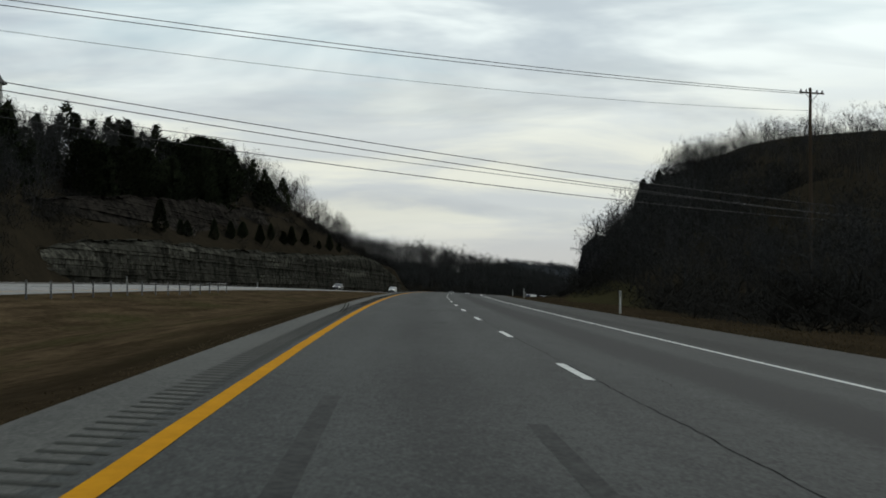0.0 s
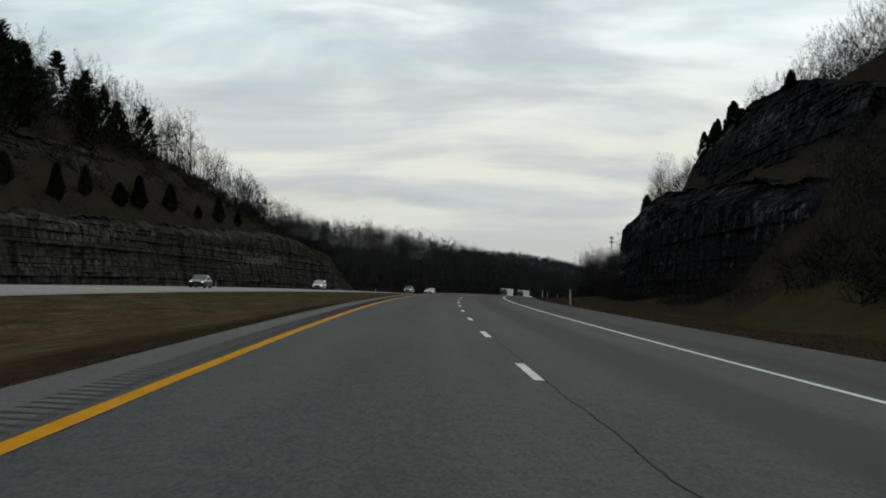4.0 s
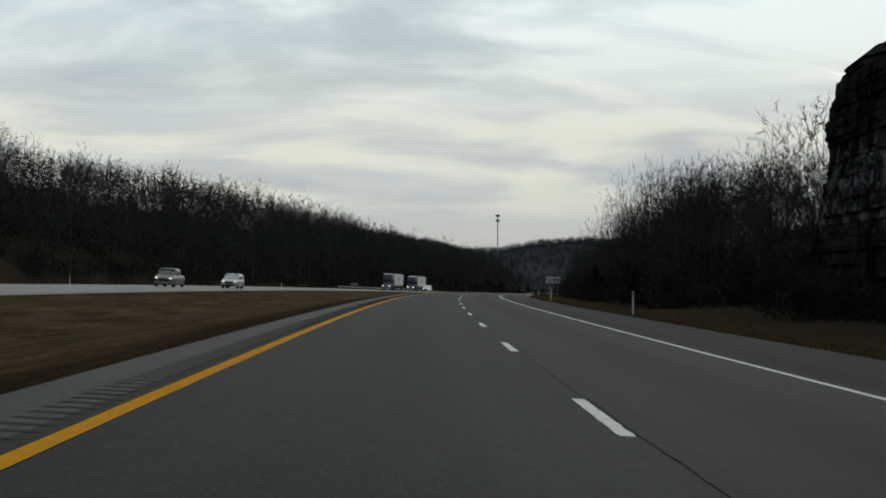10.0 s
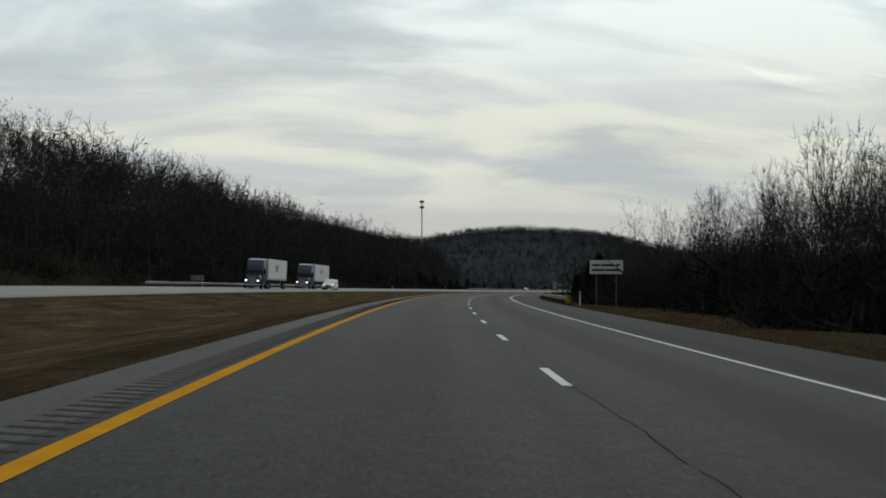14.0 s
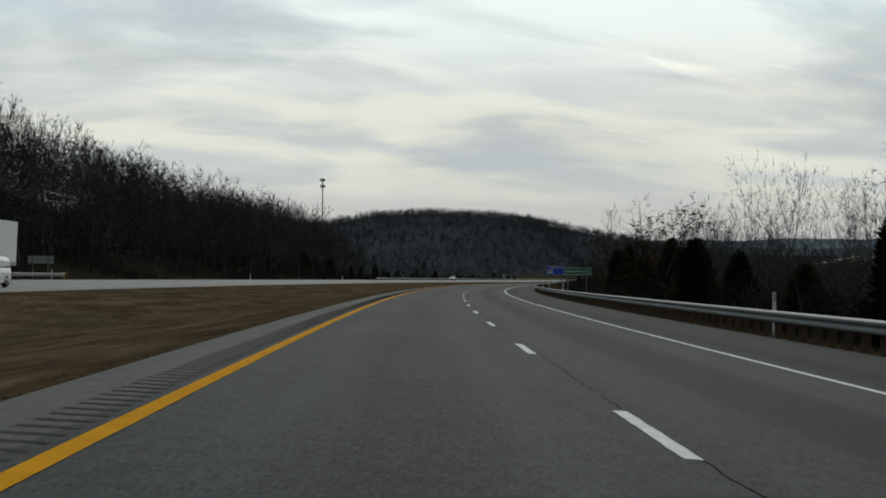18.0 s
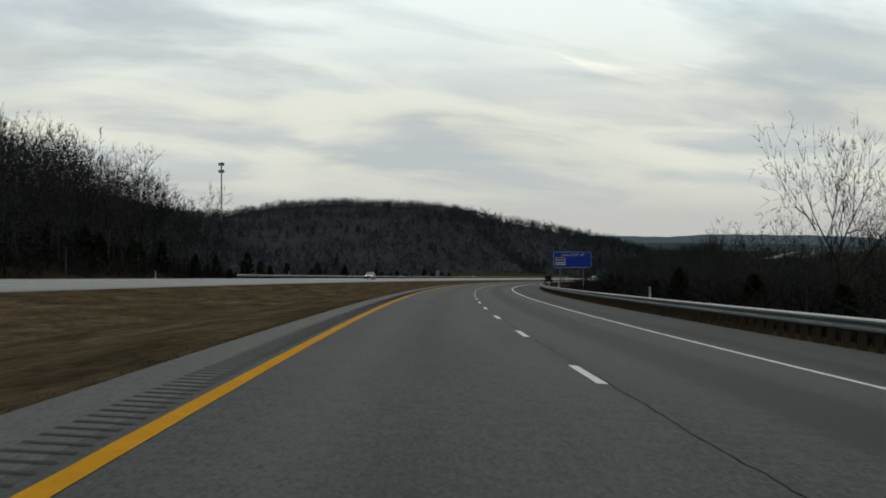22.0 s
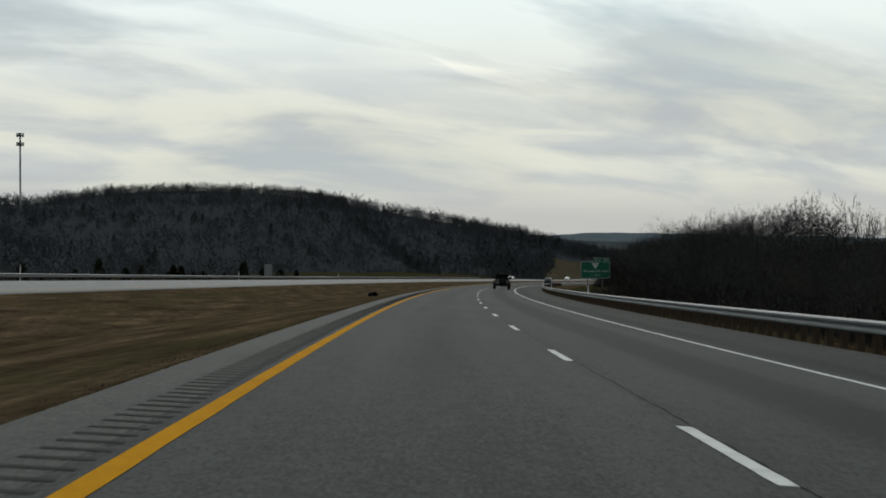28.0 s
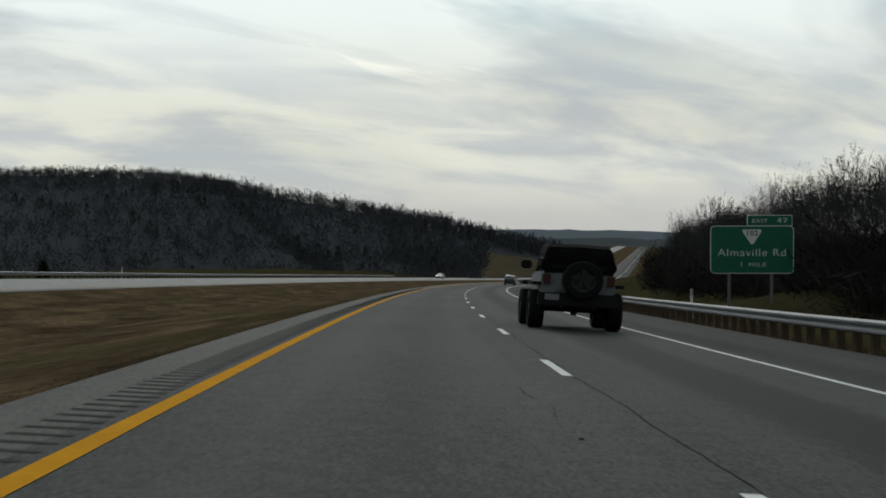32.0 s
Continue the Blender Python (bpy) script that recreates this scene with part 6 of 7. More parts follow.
def build_hill():
    us, vs = np.linspace(0, 1, 70), np.concatenate([np.linspace(-1, 0, 6), np.linspace(0.03, 1, 36)])
    rows = [[hill_point(u, v) for v in vs] for u in us]
    v, f = strip(rows)
    hill = mesh_ob("hill", v, f, HILL_SOIL_HAZE, smooth=True)
    hill.data.materials.append(FIELD)
    n = len(vs) - 1
    hill.data.polygons.foreach_set("material_index", [1 if 0.835 < us[i // n] < 0.94 and 0.30 < vs[i % n] < 0.8 else 0 for i in range(len(f))])
    tagged(hill, "long wooded hill beyond the valley", "hill", kind="structure")
    rng = random.Random(91)
    tiny = [woods_tree(rng, rng.uniform(9, 12), rng.uniform(0.36, 0.46), 2, (4, 3), 0.09, 34, 1.2, 0.16) for _ in range(7)]
    places = []
    for i in range(9500):
        u, w = rng.random(), rng.random()
        w = rng.uniform(-0.05, 0.12) if i % 4 == 0 else w
        if 0.845 < u and 0.27 < w:
            continue
        places.append(hill_point(u, w) - Vector((0, 0, 3.6)))
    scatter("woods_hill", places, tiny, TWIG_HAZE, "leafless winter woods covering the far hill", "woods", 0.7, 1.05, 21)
    cone = [cedar_small(rng, 120) for _ in range(3)]
    places = [hill_point(rng.random() * 0.85, rng.uniform(0.05, 0.95)) for _ in range(260)]
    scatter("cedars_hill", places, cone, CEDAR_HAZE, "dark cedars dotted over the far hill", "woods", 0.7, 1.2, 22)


build_hill()


def far_ridge(name, pts, material, depth, label):
    rows = []
    for k in np.linspace(0, len(pts) - 1, 90):
        i = min(int(k), len(pts) - 2)
        a = Vector(pts[i]).lerp(Vector(pts[i + 1]), k - i)
        a.z += 5 * noise.noise((a.x / 160, a.y / 160, 3)) + 2.5 * noise.noise((a.x / 30, a.y / 30, 8))
        near, back = Vector((a.x, a.y, 0)) * (1 - depth), Vector((a.x, a.y, 0)) * 1.12
        rows.append([(near.x, near.y, -64), ((near.x + a.x * 2) / 3, (near.y + a.y * 2) / 3, a.z - 8), tuple(a), (back.x, back.y, -70)])
    v, f = strip(rows)
    tagged(mesh_ob(name, v, f, material, smooth=True), label, "backdrop", kind="structure")


# air haze painted into both colours, paler and bluer on the ridge
HAZE_A = mat("hazy_ridge", (0.095, 0.115, 0.130), (0.075, 0.092, 0.105), scale=0.004, rough=1.0, spec=0.0)
HAZE_B = mat("hazy_low_woods", (0.060, 0.068, 0.070), (0.040, 0.047, 0.050), scale=0.01, rough=1.0, spec=0.0)
far_ridge("backdrop_ridge", [(500, 4300, -30), (1200, 4200, -34), (1700, 4000, -31), (2100, 3900, -27), (2500, 3600, -38), (3200, 3100, -38), (3900, 2300, -30)], HAZE_A, 0.25, "distant ridge on the horizon, tinted blue-grey for haze")
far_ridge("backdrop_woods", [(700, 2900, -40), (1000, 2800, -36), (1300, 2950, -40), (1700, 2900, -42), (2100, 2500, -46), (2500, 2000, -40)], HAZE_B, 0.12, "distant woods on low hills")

# ---- vehicles ----
GLASS = mat("dark_glass", (0.012, 0.014, 0.016), (0.008, 0.009, 0.010), scale=3.0, rough=0.08, spec=0.6)
TRIM = mat("black_trim", (0.010, 0.010, 0.0105), (0.007, 0.007, 0.007), scale=4.0, rough=0.65, spec=0.12)
RIM = mat("wheel_rim", (0.30, 0.30, 0.31), (0.20, 0.20, 0.21), scale=4.0, rough=0.35, metal=0.7)
RIM_DARK = mat("dark_wheel_rim", (0.03, 0.03, 0.03), (0.02, 0.02, 0.02), scale=4.0, rough=0.4, metal=0.5)
CHROME = mat("chrome", (0.55, 0.56, 0.57), (0.45, 0.46, 0.47), scale=4.0, rough=0.2, metal=0.9)
TAIL = mat("tail_lamp", (0.05, 0.010, 0.010), (0.03, 0.007, 0.007), scale=5.0, rough=0.25)
PLATE = mat("plate", (0.16, 0.165, 0.17), (0.12, 0.125, 0.13), scale=5.0, rough=0.5)


def paint(name, a, rough=0.3, metal=0.2):
    return mat(name, a, tuple(c * 0.86 for c in a), scale=1.2, rough=rough, metal=metal, spec=0.5)


def lamp_material():
    m = bpy.data.materials.new("lit_headlamp")
    m.use_nodes = True
    b = m.node_tree.nodes["Principled BSDF"]
    b.inputs["Base Color"].default_value = (0.7, 0.7, 0.68, 1)
    b.inputs["Emission Color"].default_value = (1.0, 0.97, 0.90, 1)
    b.inputs["Emission Strength"].default_value = 1.6
    return m


LIT = lamp_material()


def loft(stations, crown=0.9, sill=0.96):
    """Body along y. Stations: (y, low, high, half width). Rounded cross-sections."""
    bm = bmesh.new()
    rings = []
    for y, lo, hi, w in stations:
        m = hi - lo
        sec = [(w * sill, lo), (w, lo + m * 0.22), (w, lo + m * 0.68), (w * (crown + 1) / 2, lo + m * 0.92), (w * crown, hi)]
        sec = [(x, z) for x, z in sec] + [(0.0, hi + 0.015)] + [(-x, z) for x, z in sec[::-1]]
        rings.append([bm.verts.new((x, y, z)) for x, z in sec])
    for a, b in zip(rings, rings[1:]):
        for i in range(len(a) - 1):
            bm.faces.new((a[i], b[i], b[i + 1], a[i + 1]))
        bm.faces.new((a[-1], b[-1], b[0], a[0]))
    bm.faces.new(rings[0][::-1])
    bm.faces.new(rings[-1])
    bmesh.ops.recalc_face_normals(bm, faces=bm.faces)
    return bm


def cuboid(x0, x1, y0, y1, z0, z1, bevel=0.02):
    bm = bmesh.new()
    bmesh.ops.create_cube(bm, size=1.0)
    for v in bm.verts:
        v.co = Vector(((x0 + x1) / 2 + v.co.x * (x1 - x0), (y0 + y1) / 2 + v.co.y * (y1 - y0), (z0 + z1) / 2 + v.co.z * (z1 - z0)))
    if bevel:
        bmesh.ops.bevel(bm, geom=list(bm.edges), offset=min(bevel, 0.45 * min(x1 - x0, y1 - y0, z1 - z0)), segments=2, affect="EDGES")
    return bm


def pane(pts):
    bm = bmesh.new()
    bm.faces.new([bm.verts.new(p) for p in pts])
    bmesh.ops.solidify(bm, geom=list(bm.faces), thickness=0.012)
    bmesh.ops.recalc_face_normals(bm, faces=bm.faces)
    return bm


def wheel(parent, x, y, r, w, rim=None, name="wheel"):
    side_sign = 1 if x >= 0 else -1
    prof = [(r * 0.6, -w / 2), (r * 0.92, -w / 2), (r, -w * 0.36), (r, w * 0.36), (r * 0.92, w / 2), (r * 0.6, w / 2)]
    bm = bmesh.new()
    n = 24
    rings = [[bm.verts.new((px, a * math.cos(2 * math.pi * k / n), a * math.sin(2 * math.pi * k / n))) for k in range(n)] for a, px in prof]
    for a, b in zip(rings, rings[1:] + rings[:1]):
        for k in range(n):
            bm.faces.new((a[k], a[(k + 1) % n], b[(k + 1) % n], b[k]))
    bmesh.ops.recalc_face_normals(bm, faces=bm.faces)
    base = part(name, bm, RUBBER, parent, "black tyre on its rim", smooth=False)
    base.location = (x, y, r)
    bm = bmesh.new()
    rings = [[bm.verts.new((side_sign * px, a * math.cos(2 * math.pi * k / 20), a * math.sin(2 * math.pi * k / 20))) for k in range(20)] for a, px in ((r * 0.63, w * 0.46), (r * 0.56, w * 0.40), (r * 0.5, w * 0.15))]
    for a, b in zip(rings, rings[1:]):
        for k in range(20):
            bm.faces.new((a[k], a[(k + 1) % 20], b[(k + 1) % 20], b[k]))
    bm.faces.new(rings[-1])
    for k in range(5):
        t = 2 * math.pi * k / 5
        q = bmesh.ops.create_cube(bm, size=1.0)["verts"]
        for v in q:
            c = Vector((v.co.x * 0.04 + side_sign * w * 0.36, v.co.y * r * 0.17, r * 0.30 + v.co.z * r * 0.58))
            v.co = Matrix.Rotation(t, 3, "X") @ c
    bmesh.ops.recalc_face_normals(bm, faces=bm.faces)
    part("rim", bm, rim or RIM, base)
    return base


def car(m, body, label, kind="suv", name="car", lit=True):
    """A passenger car whose front looks towards -y (towards the camera)."""
    L, Wd, Ht = {"suv": (4.6, 1.86, 1.70), "sedan": (4.7, 1.82, 1.45), "van": (5.1, 2.0, 1.76), "pickup": (5.8, 2.0, 1.92)}[kind]
    base = empty(name, m, label, {"suv": "car", "sedan": "car", "van": "minivan", "pickup": "pickup truck"}[kind], "oncoming vehicles")
    w = Wd / 2
    bonnet = {"suv": 1.02, "sedan": 0.88, "van": 1.05, "pickup": 1.15}[kind]
    belt = {"suv": 1.08, "sedan": 0.95, "van": 1.08, "pickup": 1.20}[kind]
    r = {"suv": 0.36, "sedan": 0.33, "van": 0.35, "pickup": 0.40}[kind]
    f, b = -L / 2, L / 2
    low = r * 0.75
    wind = f + {"suv": 1.15, "sedan": 1.35, "van": 0.95, "pickup": 1.45}[kind]
    roof_a = wind + {"suv": 0.75, "sedan": 0.85, "van": 0.95, "pickup": 0.65}[kind]
    roof_b = {"suv": b - 0.45, "sedan": b - 1.25, "van": b - 0.35, "pickup": f + 3.75}[kind]
    tail = {"suv": b - 0.05, "sedan": b - 0.65, "van": b - 0.05, "pickup": f + 4.05}[kind]
    part("body", loft([(f, low + 0.08, bonnet * 0.72, w * 0.80), (f + 0.12, low, bonnet * 0.86, w * 0.93), (f + 0.5, low, bonnet * 0.96, w * 0.99), (wind, low, belt, w), (0.3, low, belt + 0.02, w), (b - 0.4, low, belt + 0.02, w * 0.99), (b - 0.06, low + 0.05, belt, w * 0.94), (b, low + 0.15, belt * 0.9, w * 0.88)]), body, base, smooth=False)
    part("cabin", loft([(wind - 0.02, belt - 0.1, belt + 0.02, w * 0.90), (roof_a, belt - 0.1, Ht - 0.03, w * 0.92), ((roof_a + roof_b) / 2, belt - 0.1, Ht, w * 0.93), (roof_b, belt - 0.1, Ht - 0.05, w * 0.91), (tail, belt - 0.1, belt + 0.05, w * 0.88)], crown=0.80), body, base)
    e = 0.02
    part("windscreen", pane([(-w * 0.84, wind + 0.05, belt + 0.05), (w * 0.84, wind + 0.05, belt + 0.05), (w * 0.70, roof_a - 0.08, Ht - 0.08), (-w * 0.70, roof_a - 0.08, Ht - 0.08)]), GLASS, base)
    for sx in (-1, 1):
        for y0, y1 in ((roof_a - 0.15, (roof_a + roof_b) / 2 - 0.05), ((roof_a + roof_b) / 2 + 0.05, roof_b - 0.05)):
            part("side_window", pane([(sx * (w * 0.915 + e), y0 - 0.25 if y0 < 0 else y0, belt + 0.06), (sx * (w * 0.915 + e), y1, belt + 0.06), (sx * (w * 0.80 + e), y1, Ht - 0.16), (sx * (w * 0.80 + e), y0 + 0.1, Ht - 0.16)]), GLASS, base)
        bm = cuboid(sx * w * 0.52, sx * w * 0.84, f + 0.03, f + 0.16, bonnet * 0.66, bonnet * 0.82, 0.03) if sx > 0 else cuboid(-w * 0.84, -w * 0.52, f + 0.03, f + 0.16, bonnet * 0.66, bonnet * 0.82, 0.03)
        part("headlight", bm, LIT if lit else GLASS, base, "lit white headlight" if lit else "clear headlight")
        x0, x1 = sorted((sx * w * 1.0, sx * (w + 0.18)))
        part("wing_mirror", cuboid(x0, x1, wind + 0.25, wind + 0.37, belt, belt + 0.16, 0.03), TRIM, base)
        x0, x1 = sorted((sx * w * 0.70, sx * w * 0.90))
        part("tail_light", cuboid(x0, x1, b - 0.10, b + 0.01, belt * 0.72, belt * 0.95, 0.02), TAIL, base)
    part("grille", cuboid(-w * 0.48, w * 0.48, f - 0.02, f + 0.1, bonnet * 0.52, bonnet * 0.74, 0.02), TRIM, base)
    part("bumper", cuboid(-w * 0.86, w * 0.86, f - 0.03, f + 0.14, low + 0.02, bonnet * 0.46, 0.04), TRIM if kind != "pickup" else CHROME, base)
    part("number_plate", cuboid(-0.16, 0.16, f - 0.045, f - 0.02, bonnet * 0.40, bonnet * 0.40 + 0.15, 0.004), PLATE, base)
    if kind == "pickup":
        part("load_bed", cuboid(-w * 0.86, w * 0.86, f + 4.1, b - 0.12, belt + 0.02, belt + 0.05, 0.01), TRIM, base)
    for y in (f + 0.92, b - 1.0):
        for sx in (-1, 1):
            wheel(base, sx * (w - 0.11), y, r, 0.22)
    return base


def truck(m, cab_colour):
    base = empty("semi_truck", m, "dark blue tractor unit pulling a white box trailer", "truck", "oncoming vehicles")
    f = -9.6
    part("cab", loft([(f + 1.3, 0.6, 2.5, 1.10), (f + 1.55, 0.6, 3.1, 1.2), (f + 2.1, 0.6, 3.85, 1.22), (f + 3.0, 0.6, 4.0, 1.22), (f + 4.0, 0.6, 4.05, 1.2)], crown=0.88), cab_colour, base)
    part("bonnet", loft([(f, 0.55, 1.5, 0.85), (f + 0.2, 0.5, 1.75, 1.0), (f + 1.4, 0.5, 2.05, 1.1)], crown=0.82), cab_colour, base)
    part("windscreen", pane([(-1.02, f + 1.28, 2.02), (1.02, f + 1.28, 2.02), (0.98, f + 1.50, 2.85), (-0.98, f + 1.50, 2.85)]), GLASS, base)
    for sx in (-1, 1):
        part("side_window", pane([(sx * 1.235, f + 1.75, 2.05), (sx * 1.235, f + 2.6, 2.05), (sx * 1.20, f + 2.6, 2.75), (sx * 1.17, f + 1.85, 2.75)]), GLASS, base)
        x0, x1 = sorted((sx * 0.62, sx * 0.93))
        part("headlight", cuboid(x0, x1, f - 0.03, f + 0.15, 0.95, 1.17, 0.03), LIT, base, "lit white headlight")
        x0, x1 = sorted((sx * 1.25, sx * 1.5))
        part("wing_mirror", cuboid(x0, x1, f + 1.3, f + 1.45, 1.95, 2.7, 0.03), TRIM, base)
    part("grille", cuboid(-0.5, 0.5, f - 0.05, f + 0.1, 0.75, 1.55, 0.03), CHROME, base)
    part("bumper", cuboid(-1.15, 1.15, f - 0.15, f + 0.25, 0.35, 0.72, 0.05), CHROME, base)
    trailer = part("trailer", cuboid(-1.28, 1.28, f + 4.6, f + 4.6 + 14.6, 1.2, 4.1, 0.03), TRAILER_WHITE, base, "white box trailer with a small dark emblem")
    for sx in (-1, 1):
        part("emblem", pane([(sx * 1.30, f + 11.0, 2.3), (sx * 1.30, f + 12.1, 2.9), (sx * 1.30, f + 12.1, 3.3), (sx * 1.30, f + 9.9, 3.3), (sx * 1.30, f + 9.9, 2.9)]), SIGN_BACK, trailer)
        part("side_rail", cuboid(min(sx * 1.27, sx * 1.31), max(sx * 1.27, sx * 1.31), f + 4.6, f + 19.2, 1.2, 1.45, 0.01), SIGN_BACK, trailer)
    part("chassis", cuboid(-0.5, 0.5, f + 1.5, f + 19.0, 0.7, 1.15, 0.03), TRIM, base)
    for y in (f + 1.1, f + 4.4, f + 5.6, f + 17.0, f + 18.2):
        for sx in (-1, 1):
            wheel(base, sx * 1.08, y, 0.5, 0.32)
    return base


TRAILER_WHITE = mat("trailer_white", (0.62, 0.63, 0.62), (0.52, 0.53, 0.52), scale=0.5, rough=0.5, fine=0.2)
SILVER = paint("silver_paint", (0.42, 0.43, 0.43))
WHITE_CAR = paint("white_car_paint", (0.66, 0.67, 0.67), metal=0.0)
DARK_CAR = paint("dark_car_paint", (0.035, 0.04, 0.045))
BLUE_CAB = paint("navy_paint", (0.008, 0.013, 0.040))
TAN_CAR = paint("grey_car_paint", (0.12, 0.125, 0.12))


def pitch(s):
    """Tilt of the road along its length."""
    return Matrix.Rotation(math.atan2(at_road(s + 2)[2] - at_road(s - 2)[2], 4.0), 4, "X")


def opp_h(d):
    return 0.50 + (d + 23.8) * -0.045


def oncoming(fn, s, d, *args, **kw):
    m = along(s, d, opp_h(d) + 0.015)
    return fn(m @ pitch(s) @ Matrix.Rotation(0.045, 4, "Y"), *args, **kw)


oncoming(car, 306, -30.6, DARK_CAR, "dark car with lit headlights on the far carriageway", "sedan")
oncoming(car, 393, -30.4, SILVER, "silver sport utility car with lit headlights", "suv")
oncoming(car, 517, -30.4, TAN_CAR, "silver-grey pickup truck with lit headlights", "pickup", "pickup_truck")
oncoming(car, 533, -26.9, SILVER, "pale silver hatchback car on the far carriageway", "suv")
oncoming(car, 553, -30.6, DARK_CAR, "dark sport utility car with lit headlights", "suv")
oncoming(truck, 722, -30.9, BLUE_CAB)
oncoming(truck, 762, -30.9, BLUE_CAB)
oncoming(car, 757, -27.0, WHITE_CAR, "white minivan with lit headlights", "van", "minivan")
oncoming(car, 1132, -30.6, DARK_CAR, "dark grey sedan seen across the median", "sedan")
oncoming(car, 1592, -30.6, TAN_CAR, "grey car far down the opposite carriageway", "sedan")
oncoming(car, 1705, -27.0, WHITE_CAR, "white car far down the opposite carriageway", "sedan")
car(along(1452, 1.9, 1.9 * CROSS + 0.015, 180) @ Matrix.Rotation(CROSS, 4, "Y"), DARK_CAR, "dark car far ahead in the outer lane", "suv", lit=False)


def off_roader():
    """Seen from behind: the tail looks towards -y."""
    s, d = 1240.4, 1.92
    m = along(s, d, d * CROSS + 0.002, 0.9) @ pitch(s) @ Matrix.Rotation(-CROSS, 4, "Y") @ Matrix.Diagonal((1.12, 1.05, 1.05, 1))
    base = empty("off_road_car", m, "lifted white off-road car with a black soft top and spare wheel", "car")
    w = 0.79
    tub = cuboid(-w, w, 0.0, 2.55, 0.78, 1.30, 0.05)
    part("body", tub, OFFROAD_WHITE, base)
    part("bonnet", loft([(2.5, 0.85, 1.32, 0.76), (3.4, 0.85, 1.28, 0.72), (3.75, 0.85, 1.22, 0.68)], crown=0.92), OFFROAD_WHITE, base)
    part("tailgate", cuboid(-0.52, 0.52, -0.03, 0.04, 0.84, 1.28, 0.02), OFFROAD_WHITE, base, "white tailgate behind the spare wheel")
    part("soft_top", loft([(-0.02, 1.27, 1.62, 0.76), (0.06, 1.27, 1.86, 0.74), (0.30, 1.27, 1.93, 0.73), (1.5, 1.27, 1.95, 0.72), (1.95, 1.27, 1.90, 0.70), (2.45, 1.27, 1.34, 0.72)], crown=0.86), CLOTH, base, "black fabric soft top")
    part("rear_window", pane([(-0.58, -0.035, 1.36), (0.58, -0.035, 1.36), (0.54, 0.03, 1.80), (-0.54, 0.03, 1.80)]), VINYL, base, "dull clear vinyl rear window")
    for sx in (-1, 1):
        part("side_window", pane([(sx * 0.775, 0.35, 1.36), (sx * 0.775, 1.15, 1.36), (sx * 0.70, 1.15, 1.80), (sx * 0.70, 0.35, 1.80)]), GLASS, base)
        x0, x1 = sorted((sx * 0.60, sx * 0.76))
        part("tail_light", cuboid(x0, x1, -0.09, 0.02, 1.02, 1.24, 0.02), TAIL, base, "dark red tail light in a black frame")
        x0, x1 = sorted((sx * 0.76, sx * 1.0))
        part("fender", cuboid(x0, x1, 0.02, 1.25, 0.98, 1.06, 0.03), TRIM, base, "flat black wheel flare")
        part("fender", cuboid(x0, x1, 2.65, 3.70, 0.98, 1.08, 0.03), TRIM, base, "flat black wheel flare")
        x0, x1 = sorted((sx * 0.84, sx * 1.08))
        part("wing_mirror", cuboid(x0, x1, 2.05, 2.17, 1.36, 1.56, 0.03), TRIM, base)
        wheel(base, sx * 0.84, 0.62, 0.44, 0.32, RIM_DARK)
        wheel(base, sx * 0.84, 3.05, 0.44, 0.32, RIM_DARK)
        x0, x1 = sorted((sx * 0.30, sx * 0.38))
        part("exhaust" if sx > 0 else "tow_hook", cuboid(x0, x1, -0.12, 0.1, 0.50, 0.58, 0.02), STEEL_POST, base)
    part("rear_bumper", cuboid(-0.86, 0.86, -0.20, 0.02, 0.52, 0.82, 0.03), TRIM, base, "black steel bumper")
    part("axle", cuboid(-0.75, 0.75, 0.57, 0.67, 0.39, 0.49, 0.03), TRIM, base)
    part("axle", cuboid(-0.75, 0.75, 3.0, 3.1, 0.39, 0.49, 0.03), TRIM, base)
    part("differential", cuboid(-0.16, 0.14, 0.47, 0.77, 0.32, 0.56, 0.09), TRIM, base)
    part("underbody", cuboid(-0.60, 0.60, 0.05, 3.6, 0.46, 0.80, 0.05), TRIM, base)
    spare = wheel(base, 0.0, 0.0, 0.43, 0.28, RIM_DARK, "spare_wheel")
    spare.matrix_basis = pose(0.06, -0.22, 1.13, 0, 0, -90)
    part("number_plate", cuboid(-0.72, -0.42, -0.225, -0.2, 0.66, 0.80, 0.004), PLATE, base)


# white body paint, set far below its own tone
OFFROAD_WHITE = paint("greyed_white_paint", (0.12, 0.128, 0.135), rough=0.5, metal=0.0)
VINYL = mat("dull_vinyl", (0.007, 0.0075, 0.009), (0.005, 0.0055, 0.006), scale=3.0, rough=0.45, spec=0.12)
CLOTH = mat("soft_top_cloth", (0.005, 0.005, 0.0052), (0.003, 0.003, 0.0035), scale=6.0, rough=0.95, bump=0.2, spec=0.04)
off_roader()

# ---- single trees ----
def stand(kinds, spots_, group):
    for i, (s, d, k, c) in enumerate(spots_):
        plant(kinds[k % len(kinds)], s, d, c, group)


rt = random.Random(404)
stand(BARE, [(390 + i * 5.2 + rt.uniform(-2, 2), -61 - rt.uniform(0, 4), i, rt.uniform(0.75, 0.98)) for i in range(12)], "bare trees on the skyline")
stand(BARE, [(rt.uniform(330, 460), -62 - rt.uniform(0, 10), i, rt.uniform(0.5, 0.72)) for i in range(22)], "bare trees on the skyline")
stand(PINES, [(217, -58, 0, 1.2), (226, -59, 1, 1.4), (236, -58, 0, 1.15), (251, -58, 0, 1.25), (262, -59, 1, 1.2), (273, -58.5, 0, 1.1), (284, -60, 0, 1.4), (292, -59, 1, 1.9), (300, -60, 0, 1.65), (309, -60, 1, 1.9), (317, -60, 0, 1.6), (325, -60, 1, 1.6)], "evergreens on the hilltop")
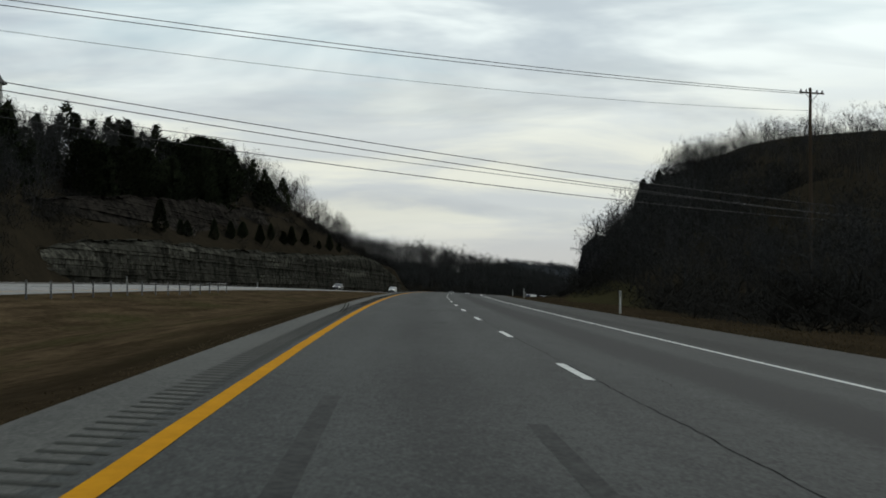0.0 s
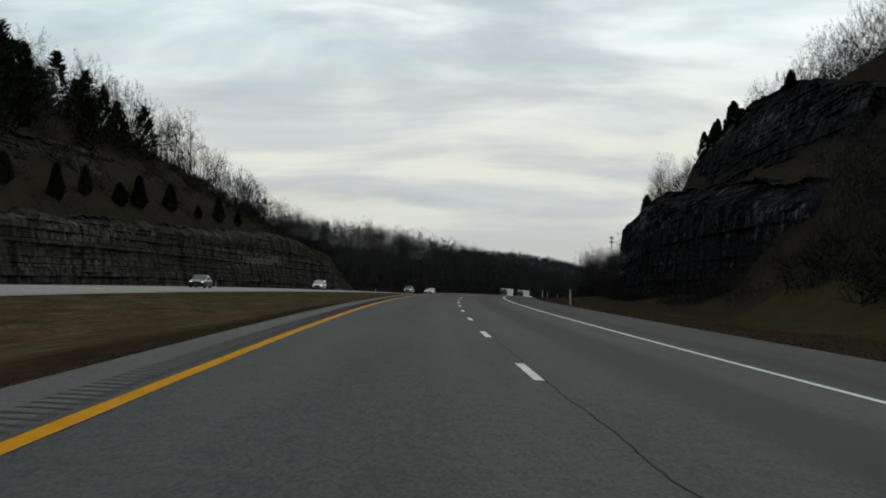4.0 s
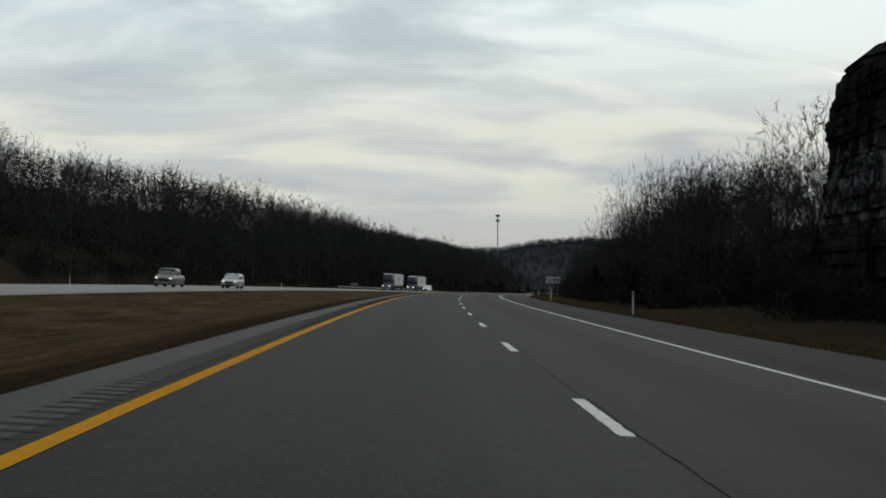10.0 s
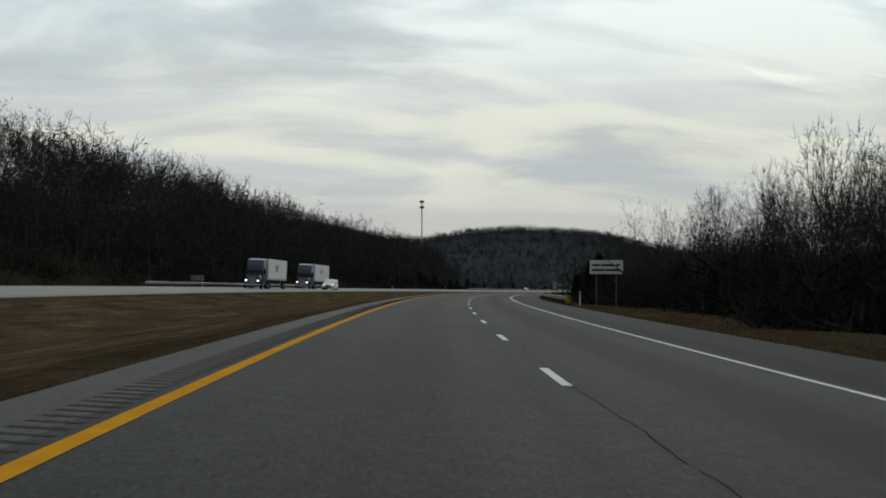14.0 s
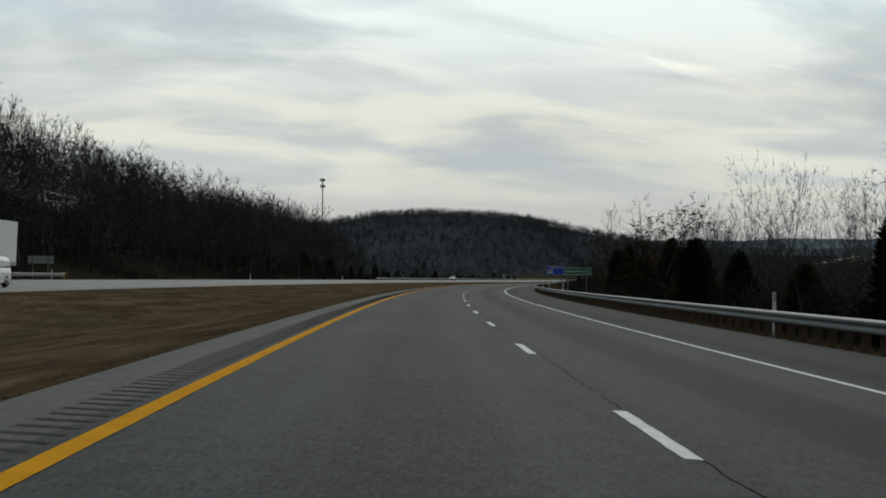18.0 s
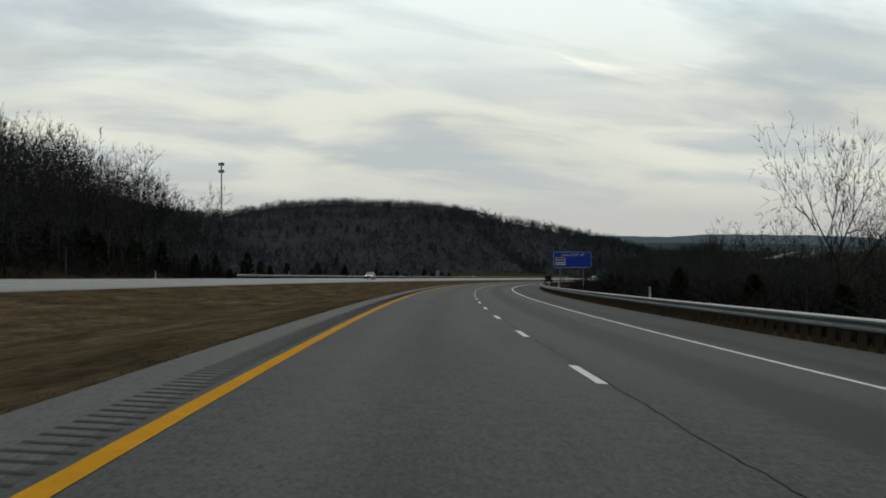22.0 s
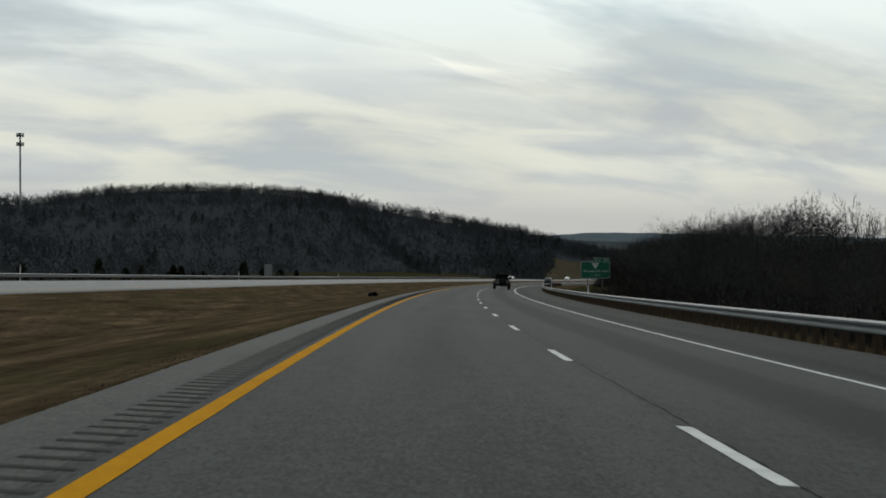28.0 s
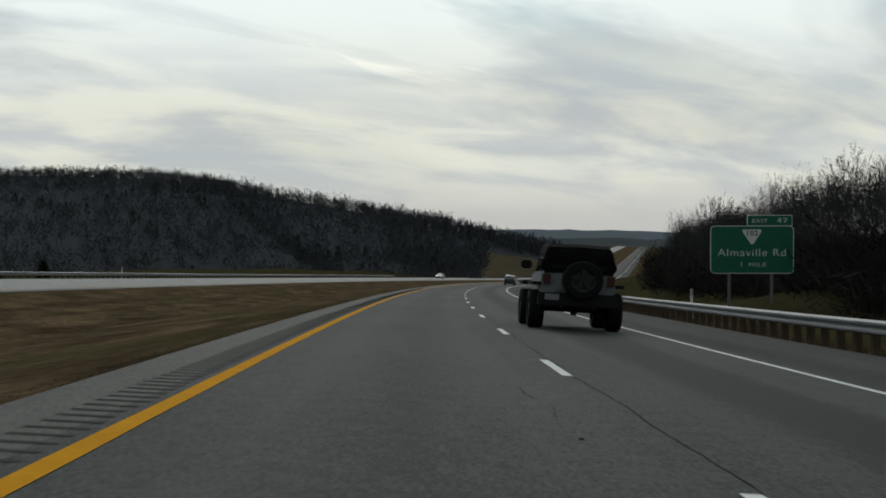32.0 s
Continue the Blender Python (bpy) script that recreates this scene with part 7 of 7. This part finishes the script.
stand(PINES, [(246 + i * 8 + rt.uniform(-3, 3), -57.5 - rt.uniform(0, 1.5), i, rt.uniform(0.7, 1.0)) for i in range(10)], "evergreens on the hilltop")
stand(CEDARS, [(225 + i * 14 + rt.uniform(-5, 5), -48.2 - rt.uniform(0, 1.2), i, rt.uniform(0.55, 0.85)) for i in range(14)], "cedars on the rock bench")
stand(BARE, [(rt.uniform(520, 900), left_edge(600) - rt.uniform(0, 8), i, rt.uniform(0.5, 0.75)) for i in range(30)], "bare trees along the far carriageway")
stand(BARE[::2], [(930 + i * 5.4 + rt.uniform(-3, 3), -49 - rt.uniform(0, 8), i, rt.uniform(1.15, 1.4) * (1.12 if i % 2 else 1.0) * (1.0 if i < 22 else 0.8)) for i in range(25)], "broad bare trees at the end of the woods")
stand(BARE[::2], [(rt.uniform(105, 250), 42 + rt.uniform(0, 10), i, rt.uniform(0.3, 0.42)) for i in range(16)], "bare trees on the skyline")
stand(BARE[::2], [(165 + i * 2, 46 + i, i, 0.5) for i in range(4)], "bare trees on the skyline")
stand(BARE, [(400 + i * 3.6 + rt.uniform(-3, 3), 29.2 + rt.uniform(0, 2.2), i, rt.uniform(0.6, 0.82)) for i in range(16)], "bare trees above the rock face")
stand(CEDARS, [(444.5, 29.2, 1, 1.2), (368, 38, 1, 1.0), (352, 37, 2, 0.9), (330, 40, 1, 1.0), (380, 37, 2, 0.7), (452, 29.5, 2, 0.6), (412, 38, 0, 0.8), (398, 38.5, 1, 1.0), (389, 38, 0, 0.7)], "cedars above the rock face")
shoulder_trees = [(rt.uniform(480, 690), 15.5 + rt.uniform(0, 14), i, 0) for i in range(46)]
stand(BARE, [(s, d, i, right_size(s, d) * rt.uniform(0.42, 0.62)) for s, d, i, _ in shoulder_trees], "bare trees beside the shoulder")
stand(CEDARS, [(rt.uniform(490, 660), 14 + rt.uniform(0, 3), i, rt.uniform(0.4, 0.65)) for i in range(16)], "cedars beside the shoulder")
stand(CEDARS, [(a, b, k, c * (0.84 if a < 725 else 0.98)) for a, b, k, c in [(684, 15, 1, 1.2), (690, 13.8, 0, 1.1), (697, 14.6, 0, 1.0), (703, 13.5, 0, 1.05), (712, 14, 1, 1.15), (719, 15, 0, 0.95), (731, 16, 0, 0.95), (741, 15, 2, 0.9), (753, 14.5, 1, 0.9), (762, 13.5, 0, 0.8), (770, 15, 1, 1.1), (778, 14.6, 0, 0.9), (797, 15, 1, 1.02),
              (811, 15, 0, 0.96), (823, 15, 0, 0.96), (828, 15, 2, 0.8), (842, 16, 1, 0.8), (858, 16, 2, 0.9), (876, 16, 1, 0.7), (893, 16, 2, 0.8), (912, 16, 2, 0.8), (935, 15, 1, 0.7), (958, 16, 2, 0.8), (982, 15, 2, 0.8), (1010, 16, 1, 0.7)]], "cedars behind the guardrail")
stand(OAKS, [(772.7, 13.4, 0, 0.95), (779, 16, 1, 0.9), (711, 17, 0, 1.05), (703, 19, 1, 1.15), (800, 17, 1, 0.9), (839.5, 16.3, 0, 1.15), (848, 19, 1, 1.0), (905, 21, 1, 0.8)], "oaks with dead leaves")
stand(BARE, [(812, 16.5, 1, 0.75), (870, 18, 3, 1.0), (822, 20, 3, 1.0), (901, 18, 0, 0.95), (876, 18, 1, 0.92), (886, 18.5, 1, 0.75), (880, 20, 3, 1.1), (874, 21, 3, 1.0), (922, 17, 2, 0.6), (930, 20, 3, 0.8), (985, 19, 3, 0.9), (1003, 17, 3, 0.85), (1090, 17, 3, 0.8), (1060, 20, 3, 0.8), (706, 16.2, 1, 0.7),
             (720, 20, 1, 0.8), (728, 22, 0, 0.8), (695, 18, 1, 0.75), (700, 20.5, 0, 0.8), (790, 18, 0, 0.75), (943, 20, 3, 0.7), (1125, 19, 3, 0.7)], "bare trees behind the guardrail")
stand(BARE, [(527, 18, 2, 1.08), (520.5, 17.2, 0, 0.92), (514, 18.4, 1, 0.78), (508, 17, 2, 1.05), (502, 18.6, 0, 0.9)], "tall bare trees beside the shoulder")
stand(BARE, [(rt.uniform(1215, 1385), 22 + rt.uniform(0, 10), i, rt.uniform(0.36, 0.5)) for i in range(18)], "bare trees beside the road")
stand(CEDARS, [(1050 + i * 21 + rt.uniform(-8, 8), -44 - rt.uniform(0, 4), i, rt.uniform(0.4, 0.75)) for i in range(16)], "cedars along the far carriageway")

# ---- grass tufts along the verges ----
def tufts(name, seed, s0, s1, d0, d1, n, size, label, bias=1.0):
    rng = random.Random(seed)
    v, f = [], []
    for _ in range(n):
        s = rng.uniform(s0, s1)
        d = d0 + (d1 - d0) * rng.random() ** bias
        c = Vector(P(s, d, ground_h(s, d) - 0.02))
        for _ in range(3):
            t = rng.uniform(0, 6.283)
            a = Vector((math.cos(t), math.sin(t), 0)) * rng.uniform(0.006, 0.02)
            k = len(v)
            tip = Vector((rng.uniform(-1, 1), rng.uniform(-1, 1), 0)) * size * 0.6 + Vector((0, 0, size * rng.uniform(0.5, 1.2)))
            v += [c - a, c + a, c + tip]
            f.append((k, k + 1, k + 2))
    tagged(mesh_ob(name, v, f, TUFT), label, "grass", kind="stuff")


TUFT = mat("grass_blades", (0.120, 0.088, 0.050), (0.058, 0.043, 0.025), scale=0.3, rough=0.95, island=0.7, spec=0.05)
tufts("grass_median", 61, 0, 1290, -4.70, -5.2, 40000, 0.038, "brown dry grass along the median edge", 2.6)
tufts("grass_verge", 63, 30, 700, 7.45, 13, 30000, 0.10, "brown dry grass along the outer verge", 1.6)
tufts("grass_rail", 64, 690, 1320, 7.45, 11, 24000, 0.18, "tall dry grass under the guardrail", 1.2)
for ob in BARE + OAKS + CEDARS + PINES:
    for child in list(ob.children):
        bpy.data.objects.remove(child)
    bpy.data.objects.remove(ob)
